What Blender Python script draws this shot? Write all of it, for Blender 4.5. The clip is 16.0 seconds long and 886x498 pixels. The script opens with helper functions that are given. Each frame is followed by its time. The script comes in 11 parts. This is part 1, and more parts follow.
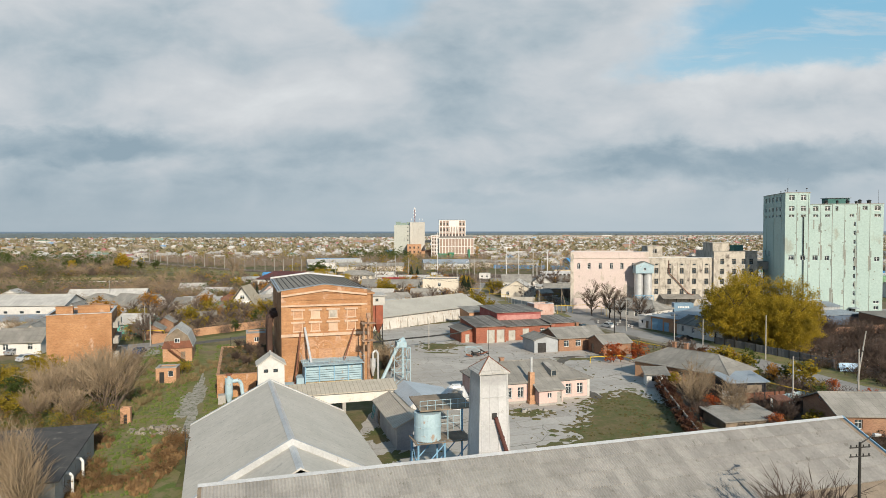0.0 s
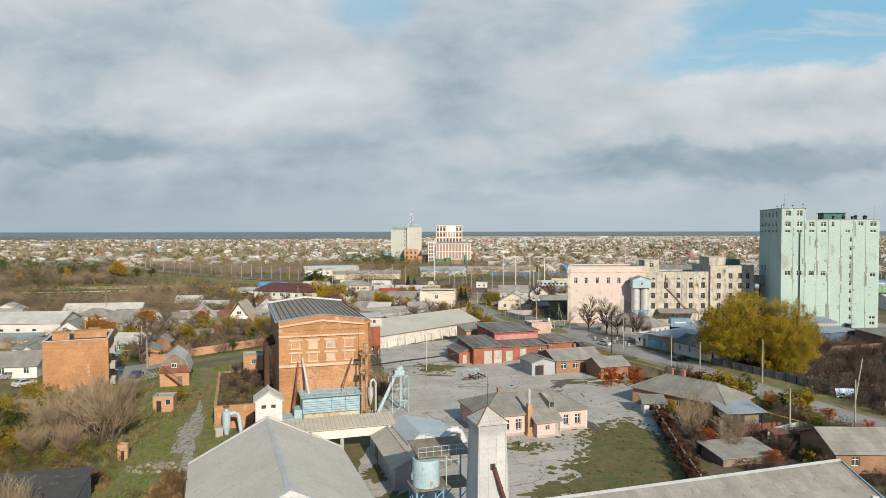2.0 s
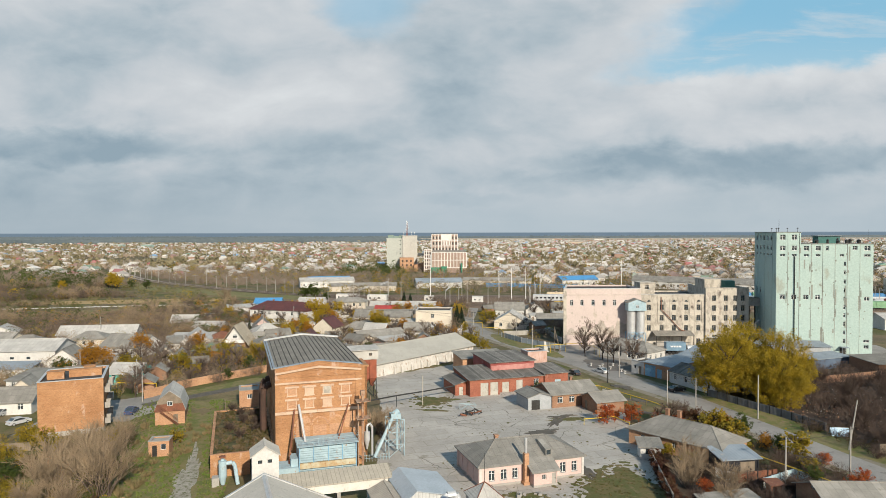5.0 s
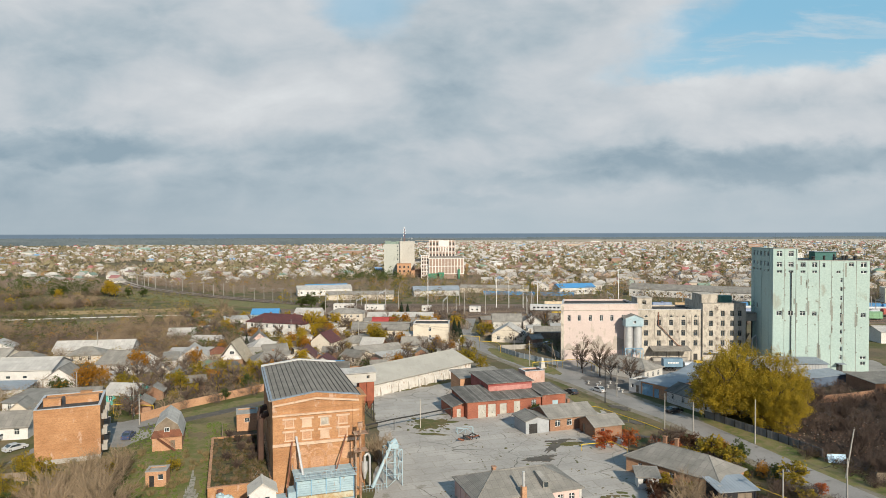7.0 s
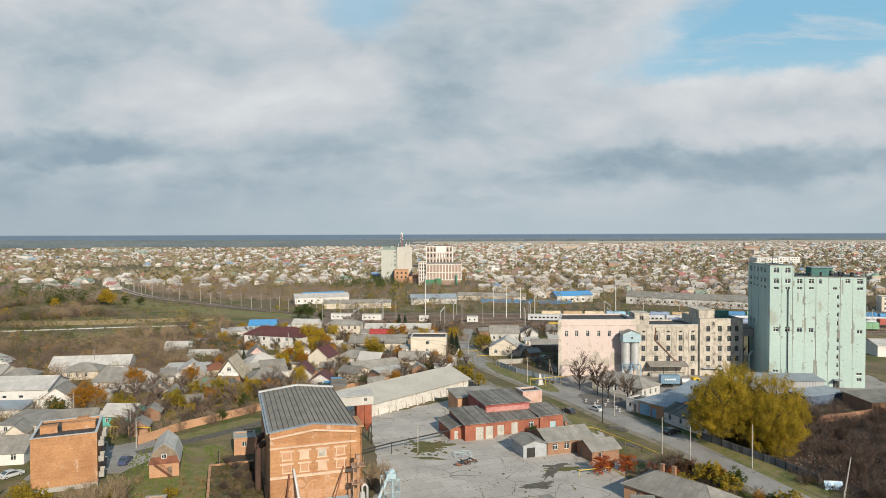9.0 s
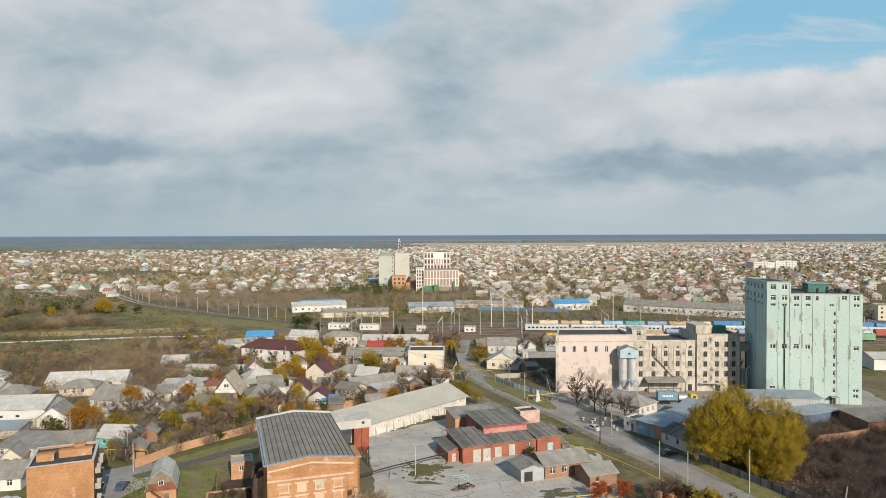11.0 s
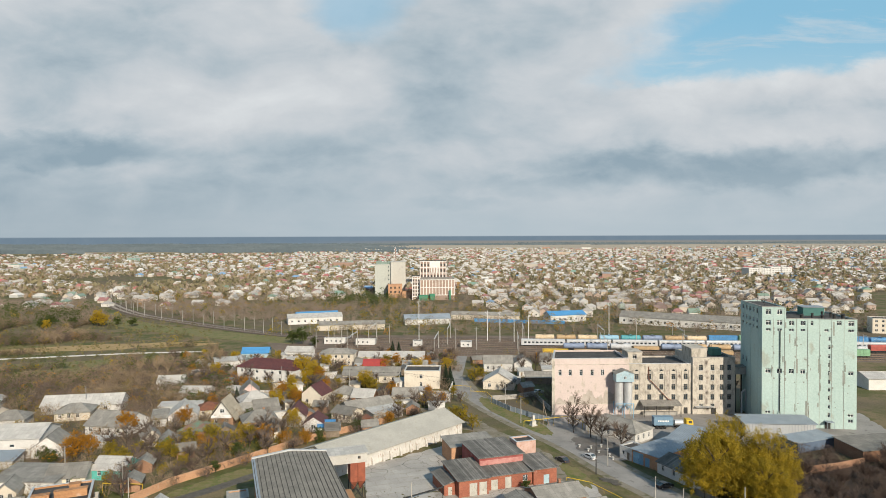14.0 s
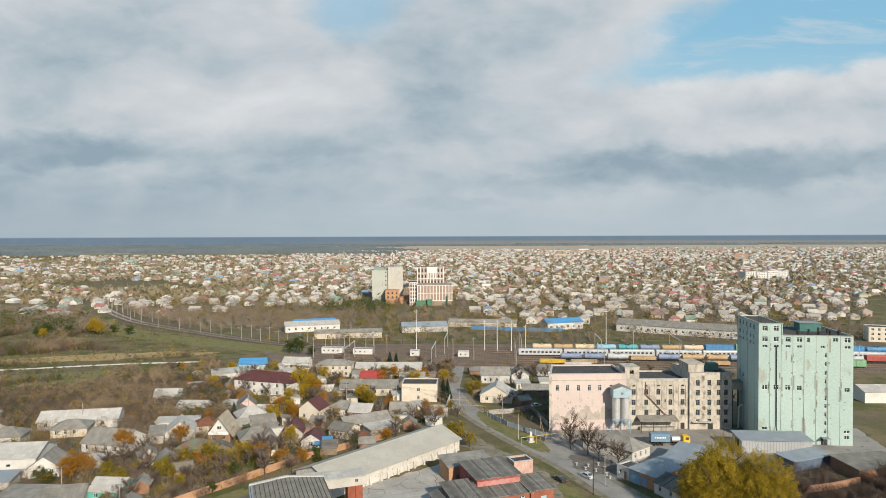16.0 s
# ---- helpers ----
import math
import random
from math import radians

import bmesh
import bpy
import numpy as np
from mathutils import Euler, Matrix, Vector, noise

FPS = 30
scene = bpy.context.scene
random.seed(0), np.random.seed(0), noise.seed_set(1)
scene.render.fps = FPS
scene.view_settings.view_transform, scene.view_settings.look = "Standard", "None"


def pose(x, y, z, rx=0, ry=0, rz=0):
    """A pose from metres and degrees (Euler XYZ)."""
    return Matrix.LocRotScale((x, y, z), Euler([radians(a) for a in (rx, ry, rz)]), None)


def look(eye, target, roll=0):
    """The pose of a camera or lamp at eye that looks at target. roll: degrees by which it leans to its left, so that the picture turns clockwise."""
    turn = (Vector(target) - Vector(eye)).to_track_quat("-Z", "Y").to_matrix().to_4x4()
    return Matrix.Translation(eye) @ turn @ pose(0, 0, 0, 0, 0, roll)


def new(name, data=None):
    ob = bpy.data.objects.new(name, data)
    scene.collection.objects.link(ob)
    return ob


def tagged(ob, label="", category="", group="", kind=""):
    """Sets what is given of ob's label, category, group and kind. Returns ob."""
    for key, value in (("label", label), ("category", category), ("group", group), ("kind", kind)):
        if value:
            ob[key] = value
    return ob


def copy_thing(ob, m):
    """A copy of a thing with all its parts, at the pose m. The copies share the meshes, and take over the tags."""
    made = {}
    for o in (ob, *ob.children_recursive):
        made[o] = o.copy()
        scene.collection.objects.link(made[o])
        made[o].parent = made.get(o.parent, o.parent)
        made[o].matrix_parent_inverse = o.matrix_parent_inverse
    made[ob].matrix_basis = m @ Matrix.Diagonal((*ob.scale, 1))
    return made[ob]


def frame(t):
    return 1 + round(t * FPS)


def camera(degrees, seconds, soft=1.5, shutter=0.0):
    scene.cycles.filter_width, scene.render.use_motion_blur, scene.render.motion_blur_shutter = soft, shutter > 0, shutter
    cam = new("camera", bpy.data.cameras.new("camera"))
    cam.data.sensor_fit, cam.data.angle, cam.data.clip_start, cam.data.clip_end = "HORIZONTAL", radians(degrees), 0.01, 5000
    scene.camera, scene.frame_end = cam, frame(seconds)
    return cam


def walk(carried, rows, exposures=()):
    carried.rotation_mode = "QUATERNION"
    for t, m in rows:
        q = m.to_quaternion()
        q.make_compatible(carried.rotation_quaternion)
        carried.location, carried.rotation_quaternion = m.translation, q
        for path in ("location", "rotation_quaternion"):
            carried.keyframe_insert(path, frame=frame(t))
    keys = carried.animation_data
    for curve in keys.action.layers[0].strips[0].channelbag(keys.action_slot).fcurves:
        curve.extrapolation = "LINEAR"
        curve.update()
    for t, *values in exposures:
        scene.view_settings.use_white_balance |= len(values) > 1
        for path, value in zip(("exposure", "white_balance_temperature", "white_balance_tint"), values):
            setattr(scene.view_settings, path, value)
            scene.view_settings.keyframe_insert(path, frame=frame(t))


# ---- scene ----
cam = camera(68.0, 16.0, 0.6)
PATH = [
    (0.0, -0.0, 0.0, 26.5, 88.465, 0.052, 0.0),
    (0.5, -0.049, 0.037, 27.718, 88.467, 0.06, -0.076),
    (1.0, -0.093, 0.073, 28.938, 88.471, 0.069, -0.151),
    (1.5, -0.134, 0.109, 30.16, 88.477, 0.077, -0.223),
    (2.0, -0.17, 0.145, 31.384, 88.485, 0.086, -0.294),
    (2.5, -0.203, 0.18, 32.611, 88.495, 0.094, -0.363),
    (3.0, -0.232, 0.214, 33.84, 88.507, 0.102, -0.43),
    (3.5, -0.258, 0.247, 35.072, 88.52, 0.11, -0.497),
    (4.0, -0.28, 0.28, 36.306, 88.535, 0.117, -0.561),
    (4.5, -0.3, 0.313, 37.543, 88.551, 0.125, -0.625),
    (5.0, -0.316, 0.344, 38.783, 88.567, 0.132, -0.687),
    (5.5, -0.33, 0.375, 40.026, 88.585, 0.139, -0.748),
    (6.0, -0.341, 0.406, 41.272, 88.604, 0.146, -0.808),
    (6.5, -0.35, 0.435, 42.521, 88.623, 0.153, -0.868),
    (7.0, -0.357, 0.464, 43.773, 88.642, 0.159, -0.926),
    (7.5, -0.362, 0.492, 45.029, 88.662, 0.166, -0.984),
    (8.0, -0.365, 0.519, 46.288, 88.682, 0.171, -1.041),
    (8.5, -0.367, 0.546, 47.551, 88.702, 0.177, -1.098),
    (9.0, -0.367, 0.572, 48.818, 88.721, 0.182, -1.154),
    (9.5, -0.366, 0.597, 50.088, 88.741, 0.187, -1.21),
    (10.0, -0.364, 0.621, 51.363, 88.759, 0.192, -1.266),
    (10.5, -0.361, 0.644, 52.641, 88.777, 0.196, -1.322),
    (11.0, -0.358, 0.667, 53.924, 88.795, 0.2, -1.377),
    (11.5, -0.354, 0.688, 55.211, 88.811, 0.203, -1.433),
    (12.0, -0.35, 0.709, 56.502, 88.826, 0.206, -1.489),
    (12.5, -0.345, 0.729, 57.798, 88.84, 0.209, -1.545),
    (13.0, -0.341, 0.748, 59.098, 88.853, 0.211, -1.601),
    (13.5, -0.337, 0.766, 60.403, 88.864, 0.213, -1.658),
    (14.0, -0.334, 0.783, 61.713, 88.873, 0.214, -1.715),
    (14.5, -0.331, 0.799, 63.027, 88.881, 0.215, -1.774),
    (15.0, -0.329, 0.814, 64.347, 88.886, 0.215, -1.832),
    (15.5, -0.328, 0.828, 65.672, 88.889, 0.215, -1.892),
    (16.0, -0.328, 0.841, 67.002, 88.89, 0.214, -1.952),
]
walk(cam, [(t, pose(x, y, z, rx, ry, rz)) for t, x, y, z, rx, ry, rz in PATH])

# ---- sky, sun and exposure ----
scene.view_settings.exposure = 0.2
SUN_EL, SUN_AZ = 27.0, 159.0          # azimuth clockwise from +y

world = bpy.data.worlds.new("sky")
scene.world = world
world.use_nodes = True


class Nodes:
    """Short hand for building a node tree."""

    def __init__(self, tree):
        self.tree = tree

    def add(self, kind, **settings):
        node = self.tree.nodes.new(kind)
        for key, value in settings.items():
            if key == "operation":
                node.operation = value
            elif key == "data_type":
                node.data_type = value
            elif key == "blend_type":
                node.blend_type = value
            elif key == "feature":
                node.feature = value
        return node

    def link(self, out, socket):
        if hasattr(out, "is_output"):
            self.tree.links.new(out, socket)
        else:
            socket.default_value = out

    def math(self, op, a, b=0.0, c=0.0, clamp=False):
        node = self.add("ShaderNodeMath", operation=op)
        node.use_clamp = clamp
        for socket, value in zip(node.inputs, (a, b, c)):
            self.link(value, socket)
        return node.outputs[0]

    def vec(self, op, a, b=(0, 0, 0)):
        node = self.add("ShaderNodeVectorMath", operation=op)
        self.link(a, node.inputs[0])
        self.link(b, node.inputs[1])
        return node.outputs[1] if op in ("LENGTH", "DISTANCE", "DOT_PRODUCT") else node.outputs[0]

    def noise(self, vector, scale, detail=4.0, rough=0.55, distortion=0.0):
        node = self.add("ShaderNodeTexNoise")
        self.link(vector, node.inputs["Vector"])
        node.inputs["Scale"].default_value = scale
        node.inputs["Detail"].default_value = detail
        node.inputs["Roughness"].default_value = rough
        node.inputs["Distortion"].default_value = distortion
        return node.outputs[0]

    def smooth(self, value, low, high, to_low=0.0, to_high=1.0):
        node = self.add("ShaderNodeMapRange")
        node.interpolation_type = "SMOOTHSTEP"
        self.link(value, node.inputs[0])
        for socket, v in zip(node.inputs[1:5], (low, high, to_low, to_high)):
            socket.default_value = v
        return node.outputs[0]

    def mix(self, fac, a, b, blend="MIX"):
        node = self.add("ShaderNodeMix", data_type="RGBA", blend_type=blend)
        self.link(fac, node.inputs[0])
        for socket, value in ((node.inputs[6], a), (node.inputs[7], b)):
            self.link((*value, 1.0) if isinstance(value, tuple) and len(value) == 3 else value, socket)
        return node.outputs[2]

    def ramp(self, fac, stops, constant=False):
        node = self.add("ShaderNodeValToRGB")
        node.color_ramp.interpolation = "CONSTANT" if constant else "LINEAR"
        cells = node.color_ramp.elements
        while len(cells) < len(stops):
            cells.new(0.5)
        for cell, (at, colour) in zip(cells, stops):
            cell.position, cell.color = at, (*colour, 1.0)
        self.link(fac, node.inputs[0])
        return node.outputs[0]


def build_sky():
    n = Nodes(world.node_tree)
    back = world.node_tree.nodes["Background"]
    back.inputs["Strength"].default_value = 0.087
    sky = n.add("ShaderNodeTexSky")
    sky.sky_type, sky.sun_disc = "NISHITA", False
    sky.sun_elevation, sky.sun_rotation = radians(SUN_EL), radians(SUN_AZ)
    sky.air_density, sky.dust_density, sky.ozone_density = 1.0, 0.6, 2.0
    way = n.add("ShaderNodeTexCoord").outputs["Generated"]
    split = n.add("ShaderNodeSeparateXYZ")
    n.link(way, split.inputs[0])
    up = n.math("MAXIMUM", split.outputs[2], 0.0)
    flat = n.math("ADD", up, 0.24)
    plane = n.add("ShaderNodeCombineXYZ")
    n.link(n.math("DIVIDE", split.outputs[0], flat), plane.inputs[0])
    n.link(n.math("DIVIDE", split.outputs[1], flat), plane.inputs[1])
    p = plane.outputs[0]
    # bearing u and rise v of a point of the sky, straight ahead being (0, 0)
    ahead = n.math("MAXIMUM", split.outputs[1], 0.2)
    front = n.smooth(split.outputs[1], 0.25, 0.6)
    u, v = n.math("DIVIDE", split.outputs[0], ahead), n.math("DIVIDE", split.outputs[2], ahead)
    place = n.add("ShaderNodeCombineXYZ")
    n.link(u, place.inputs[0])
    n.link(n.math("MULTIPLY", v, 1.9), place.inputs[1])
    q = place.outputs[0]
    wave = lambda at, scale, size, detail=7.0: n.math("MULTIPLY", n.math("SUBTRACT", n.noise(n.vec("ADD", q, at), scale, detail, 0.58, 0.25), 0.5), size)
    broad, torn, puffs = wave((4.0, 1.0, 0.0), 3.4, 0.16, 3.0), wave((2.0, 5.0, 0.0), 7.0, 0.11), wave((7.0, 3.0, 2.0), 15.0, 0.05)
    uu, vv = n.math("ADD", u, torn), n.math("ADD", n.math("ADD", v, puffs), n.math("MULTIPLY", broad, 0.3))

    def spot(u0, v0, ru, rv, slant=0.0):
        """A soft patch of sky about (u0, v0)."""
        du, dv = n.math("SUBTRACT", uu, u0), n.math("SUBTRACT", vv, v0)
        dv = n.math("SUBTRACT", dv, n.math("MULTIPLY", du, slant))
        far_off = n.math("ADD", n.math("POWER", n.math("ABSOLUTE", n.math("DIVIDE", du, ru)), 2.0), n.math("POWER", n.math("ABSOLUTE", n.math("DIVIDE", dv, rv)), 2.0))
        return n.smooth(far_off, 0.0, 1.3, 1.0, 0.0)

    # the clear wedge over the bank of cloud in the north-east, and a small rift overhead
    crest = n.math("SUBTRACT", vv, n.math("ADD", n.math("MULTIPLY", uu, 0.07), 0.205))
    veil = n.math("SUBTRACT", n.math("MULTIPLY", n.math("SUBTRACT", uu, 0.215), 0.65), n.math("MULTIPLY", n.math("SUBTRACT", n.math("ADD", v, broad), 0.215), 0.76))
    wedge = n.math("MULTIPLY", n.smooth(crest, -0.004, 0.022), n.smooth(n.math("ADD", veil, n.math("MULTIPLY", torn, 0.6)), -0.02, 0.075))
    wisp = n.math("MULTIPLY", n.smooth(n.noise(n.vec("MULTIPLY", n.vec("ADD", q, (0.0, 0.3, 0.0)), (5.0, 14.0, 1.0)), 1.0, 7.0, 0.62, 0.6), 0.5, 0.68), 0.45)
    wedge = n.math("MULTIPLY", wedge, n.math("SUBTRACT", 1.0, wisp))
    rift = n.math("MULTIPLY", spot(-0.10, 0.36, 0.085, 0.075), 0.6)
    clear_ahead = n.math("MULTIPLY", n.math("MAXIMUM", wedge, rift), front)
    # broken cloud overhead and towards the sun
    shape = n.noise(n.vec("ADD", p, (3.1, 0.6, 0.0)), 1.25, 9.0, 0.56, 0.2)
    opened = n.math("ADD", n.smooth(split.outputs[1], -0.5, 0.4, 0.34, 0.0), n.smooth(split.outputs[2], 0.36, 0.6, 0.0, 0.5))
    clear_round = n.smooth(n.math("SUBTRACT", shape, opened), 0.17, 0.40, 1.0, 0.0)
    clear_round = n.math("MULTIPLY", clear_round, n.math("SUBTRACT", 1.0, n.math("MULTIPLY", front, n.smooth(split.outputs[2], 0.33, 0.45, 1.0, 0.0))))
    mask = n.math("SUBTRACT", 1.0, n.math("MAXIMUM", clear_ahead, clear_round))
    # light and shade of the cloud: billows, the lit crest of the bank and its grey base, dark bars low in the west
    soft = n.noise(n.vec("ADD", q, (7.3, 2.2, 1.0)), 3.0, 6.0, 0.52, 0.35)
    puff = n.noise(n.vec("ADD", q, (1.3, 9.2, 4.0)), 8.5, 7.0, 0.56, 0.3)
    tone = n.math("ADD", n.math("MULTIPLY", soft, 0.62), n.math("MULTIPLY", puff, 0.38))
    tone = n.math("ADD", tone, n.math("MULTIPLY", n.math("SUBTRACT", v, 0.16), 0.16))

    def shade(amount, patch):
        return n.math("ADD", tone, n.math("MULTIPLY", patch, amount))

    tone = shade(0.13, n.math("MULTIPLY", n.smooth(crest, -0.06, -0.006), n.smooth(uu, 0.26, 0.38)))
    tone = shade(-0.17, spot(0.50, 0.110, 0.40, 0.038, 0.03))
    tone = shade(0.05, spot(0.42, 0.165, 0.22, 0.04))
    tone = shade(-0.17, spot(-0.62, 0.135, 0.30, 0.030, -0.04))
    tone = shade(-0.07, spot(-0.30, 0.125, 0.24, 0.035))
    tone = shade(-0.10, spot(0.20, 0.075, 0.16, 0.020))
    tone = shade(-0.07, spot(0.05, 0.046, 0.09, 0.012))
    tone = shade(-0.09, spot(-0.55, 0.065, 0.34, 0.05))
    tone = shade(0.08, spot(-0.25, 0.245, 0.22, 0.10))
    tone = shade(-0.05, spot(0.08, 0.25, 0.16, 0.10))
    tone = shade(-0.05, spot(-0.60, 0.30, 0.16, 0.06))
    cloud = n.ramp(tone, [(0.30, (2.9, 3.85, 4.55)), (0.42, (4.25, 5.05, 5.6)), (0.52, (5.4, 5.9, 6.3)), (0.60, (6.05, 6.4, 6.7)), (0.72, (7.0, 7.3, 7.5))])
    low = n.smooth(up, 0.0, 0.11, 0.15, 1.0)
    cloud = n.mix(low, n.mix(n.noise(n.vec("MULTIPLY", q, (2.0, 14.0, 1.0)), 1.4, 5.0), n.mix(n.smooth(u, -0.55, 0.05), (3.5, 4.35, 4.95), (4.15, 5.05, 5.65)), n.mix(n.smooth(u, -0.55, 0.05), (4.3, 5.0, 5.5), (4.95, 5.65, 6.1))), cloud)
    blue = n.mix(n.smooth(split.outputs[1], -0.3, 0.4, 0.0, 0.8), sky.outputs[0], n.mix(n.smooth(v, 0.2, 0.34), (4.3, 6.5, 7.6), (2.75, 5.7, 7.6)))
    above = n.mix(mask, blue, cloud)
    # wooded distance below the skyline: a glowing backdrop, haze mixed into its colours
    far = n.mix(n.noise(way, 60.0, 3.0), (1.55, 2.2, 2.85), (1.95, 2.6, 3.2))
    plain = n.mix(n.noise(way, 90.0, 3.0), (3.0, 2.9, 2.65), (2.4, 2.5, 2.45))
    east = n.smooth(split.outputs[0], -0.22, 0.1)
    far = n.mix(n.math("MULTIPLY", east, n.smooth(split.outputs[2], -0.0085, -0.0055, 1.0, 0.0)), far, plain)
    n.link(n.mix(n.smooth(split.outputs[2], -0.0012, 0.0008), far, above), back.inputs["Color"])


build_sky()
sun = new("sun", bpy.data.lights.new("sun", "SUN"))
sun.data.energy, sun.data.angle, sun.data.color = 5.0, radians(0.55), (1.0, 0.885, 0.72)
SUN_WAY = Vector((math.sin(radians(SUN_AZ)) * math.cos(radians(SUN_EL)), math.cos(radians(SUN_AZ)) * math.cos(radians(SUN_EL)), math.sin(radians(SUN_EL))))
sun.matrix_world = look(SUN_WAY * 300, (0, 0, 0))


# ---- materials ----
def material(name, c1, c2, scale=0.25, fine=5.0, rough=0.88, bump=0.2, metal=0.0, spec=0.3, kind="", extra=None, tint=0.0, stain=None, amount=0.5):
    """c1, c2: the two tones mixed by broad noise; stain: a third tone in patches; kind: the pattern laid over them."""
    m = bpy.data.materials.new(name)
    m.use_nodes = True
    n = Nodes(m.node_tree)
    bsdf = m.node_tree.nodes["Principled BSDF"]
    geo = n.add("ShaderNodeNewGeometry")
    where = geo.outputs["Position"]
    own = n.add("ShaderNodeTexCoord").outputs["Object"]
    broad = n.noise(where, scale, 5.0, 0.6)
    grain = n.noise(where, fine, 4.0, 0.65)
    col = n.mix(n.smooth(broad, 0.32, 0.68), c1, c2)
    height = grain
    if kind == "island":
        col = n.ramp(geo.outputs["Random Per Island"], extra, True)
        col = n.mix(0.12, col, n.mix(grain, c1, c2))
    if kind == "leaf":
        clump = n.smooth(n.noise(where, 0.45, 3.0), 0.35, 0.65)
        col = n.mix(n.math("ADD", n.math("MULTIPLY", geo.outputs["Random Per Island"], 0.4), n.math("MULTIPLY", clump, 0.6)), c1, c2)
    if kind == "random":
        info = n.add("ShaderNodeObjectInfo")
        col = n.mix(0.65, col, n.ramp(info.outputs["Random"], extra, True))
    if kind == "brick":
        split = n.add("ShaderNodeSeparateXYZ")
        n.link(own, split.inputs[0])
        flat = n.add("ShaderNodeCombineXYZ")
        n.link(n.math("ADD", split.outputs[0], split.outputs[1]), flat.inputs[0])
        n.link(split.outputs[2], flat.inputs[1])
        tex = n.add("ShaderNodeTexBrick")
        n.link(flat.outputs[0], tex.inputs["Vector"])
        for key, value in (("Scale", 1.0), ("Mortar Size", 0.012), ("Brick Width", 0.26), ("Row Height", 0.077), ("Bias", 0.0)):
            tex.inputs[key].default_value = value
        tex.inputs["Color1"].default_value = (0.72, 0.72, 0.72, 1)
        tex.inputs["Color2"].default_value = (1.15, 1.12, 1.1, 1)
        tex.inputs["Mortar"].default_value = (1.0, 1.05, 1.1, 1)
        col = n.mix(1.0, col, tex.outputs["Color"], "MULTIPLY")
        course = n.noise(n.vec("MULTIPLY", flat.outputs[0], (0.15, 2.2, 0.0)), 1.0, 3.0)
        col = n.mix(n.smooth(course, 0.35, 0.7, 0.0, 0.45), col, n.mix(1.0, col, (0.78, 0.70, 0.66), "MULTIPLY"))
    if kind in ("sheet", "strips"):
        wide, tall = extra
        tex = n.add("ShaderNodeTexBrick")
        n.link(own, tex.inputs["Vector"])
        for key, value in (("Scale", 1.0), ("Mortar Size", 0.045), ("Brick Width", wide), ("Row Height", tall), ("Mortar Smooth", 0.6)):
            tex.inputs[key].default_value = value
        tex.offset = 0.0
        low_tone, top_tone, gap_tone = (0.55, 1.45, 0.35) if kind == "strips" else (0.86, 1.1, 0.66)
        tex.inputs["Color1"].default_value = (low_tone, low_tone, low_tone, 1)
        tex.inputs["Color2"].default_value = (top_tone, top_tone, top_tone, 1)
        tex.inputs["Mortar"].default_value = (gap_tone, gap_tone, gap_tone, 1)
        col = n.mix(0.85, col, n.mix(1.0, col, tex.outputs["Color"], "MULTIPLY"))
        wave = n.add("ShaderNodeTexWave")
        n.link(own, wave.inputs["Vector"])
        wave.inputs["Scale"].default_value = 1.5
        wave.inputs["Distortion"].default_value = 0.0
        height = n.math("ADD", n.math("MULTIPLY", wave.outputs["Fac"], 0.7), n.math("MULTIPLY", grain, 0.3))
    if kind == "seams":
        wave = n.add("ShaderNodeTexWave")
        wave.bands_direction = extra[1]
        n.link(own, wave.inputs["Vector"])
        wave.inputs["Scale"].default_value = 0.314 / extra[0]
        line = n.smooth(wave.outputs["Fac"], 0.9, 1.0)
        col = n.mix(n.math("MULTIPLY", line, 0.55), col, n.mix(1.0, col, (0.45, 0.45, 0.45), "MULTIPLY"))
        height = n.math("ADD", line, n.math("MULTIPLY", grain, 0.3))
    if kind == "slabs":
        # cast slabs with open joints and wandering cracks
        tex = n.add("ShaderNodeTexBrick")
        turn = n.add("ShaderNodeMapping")
        turn.inputs["Rotation"].default_value = (0, 0, radians(-extra[2]))
        n.link(n.vec("ADD", where, n.vec("MULTIPLY", n.vec("SUBTRACT", n.noise_colour(where, 0.5), (0.5, 0.5, 0.5)), (0.7, 0.7, 0.0))), turn.inputs[0])
        n.link(turn.outputs[0], tex.inputs["Vector"])
        for key, value in (("Scale", 1.0), ("Mortar Size", 0.07), ("Brick Width", extra[0]), ("Row Height", extra[1])):
            tex.inputs[key].default_value = value
        tex.inputs["Color1"].default_value = (0.9, 0.9, 0.9, 1)
        tex.inputs["Color2"].default_value = (1.08, 1.08, 1.08, 1)
        tex.inputs["Mortar"].default_value = (0.8, 0.785, 0.74, 1)
        col = n.mix(1.0, col, tex.outputs["Color"], "MULTIPLY")
        crack = n.add("ShaderNodeTexVoronoi", feature="DISTANCE_TO_EDGE")
        n.link(n.vec("ADD", where, n.vec("MULTIPLY", n.noise_colour(where, 0.25), (3.0, 3.0, 0.0))), crack.inputs["Vector"])
        crack.inputs["Scale"].default_value = 0.13
        open_joint = n.smooth(n.noise(where, 0.07, 3.0), 0.42, 0.58, 0.1, 0.9)
        line = n.math("MULTIPLY", n.smooth(crack.outputs["Distance"], 0.0, 0.014, 0.9, 0.0), open_joint)
        col = n.mix(line, col, (0.07, 0.066, 0.045))
    if stain:
        spots = n.noise(n.vec("MULTIPLY", where, (1.0, 1.0, 0.55)), scale * 3.1, 6.0, 0.65)
        col = n.mix(n.smooth(spots, 0.66 - 0.2 * amount, 0.72 - 0.1 * amount, 0.0, 0.85), col, stain)
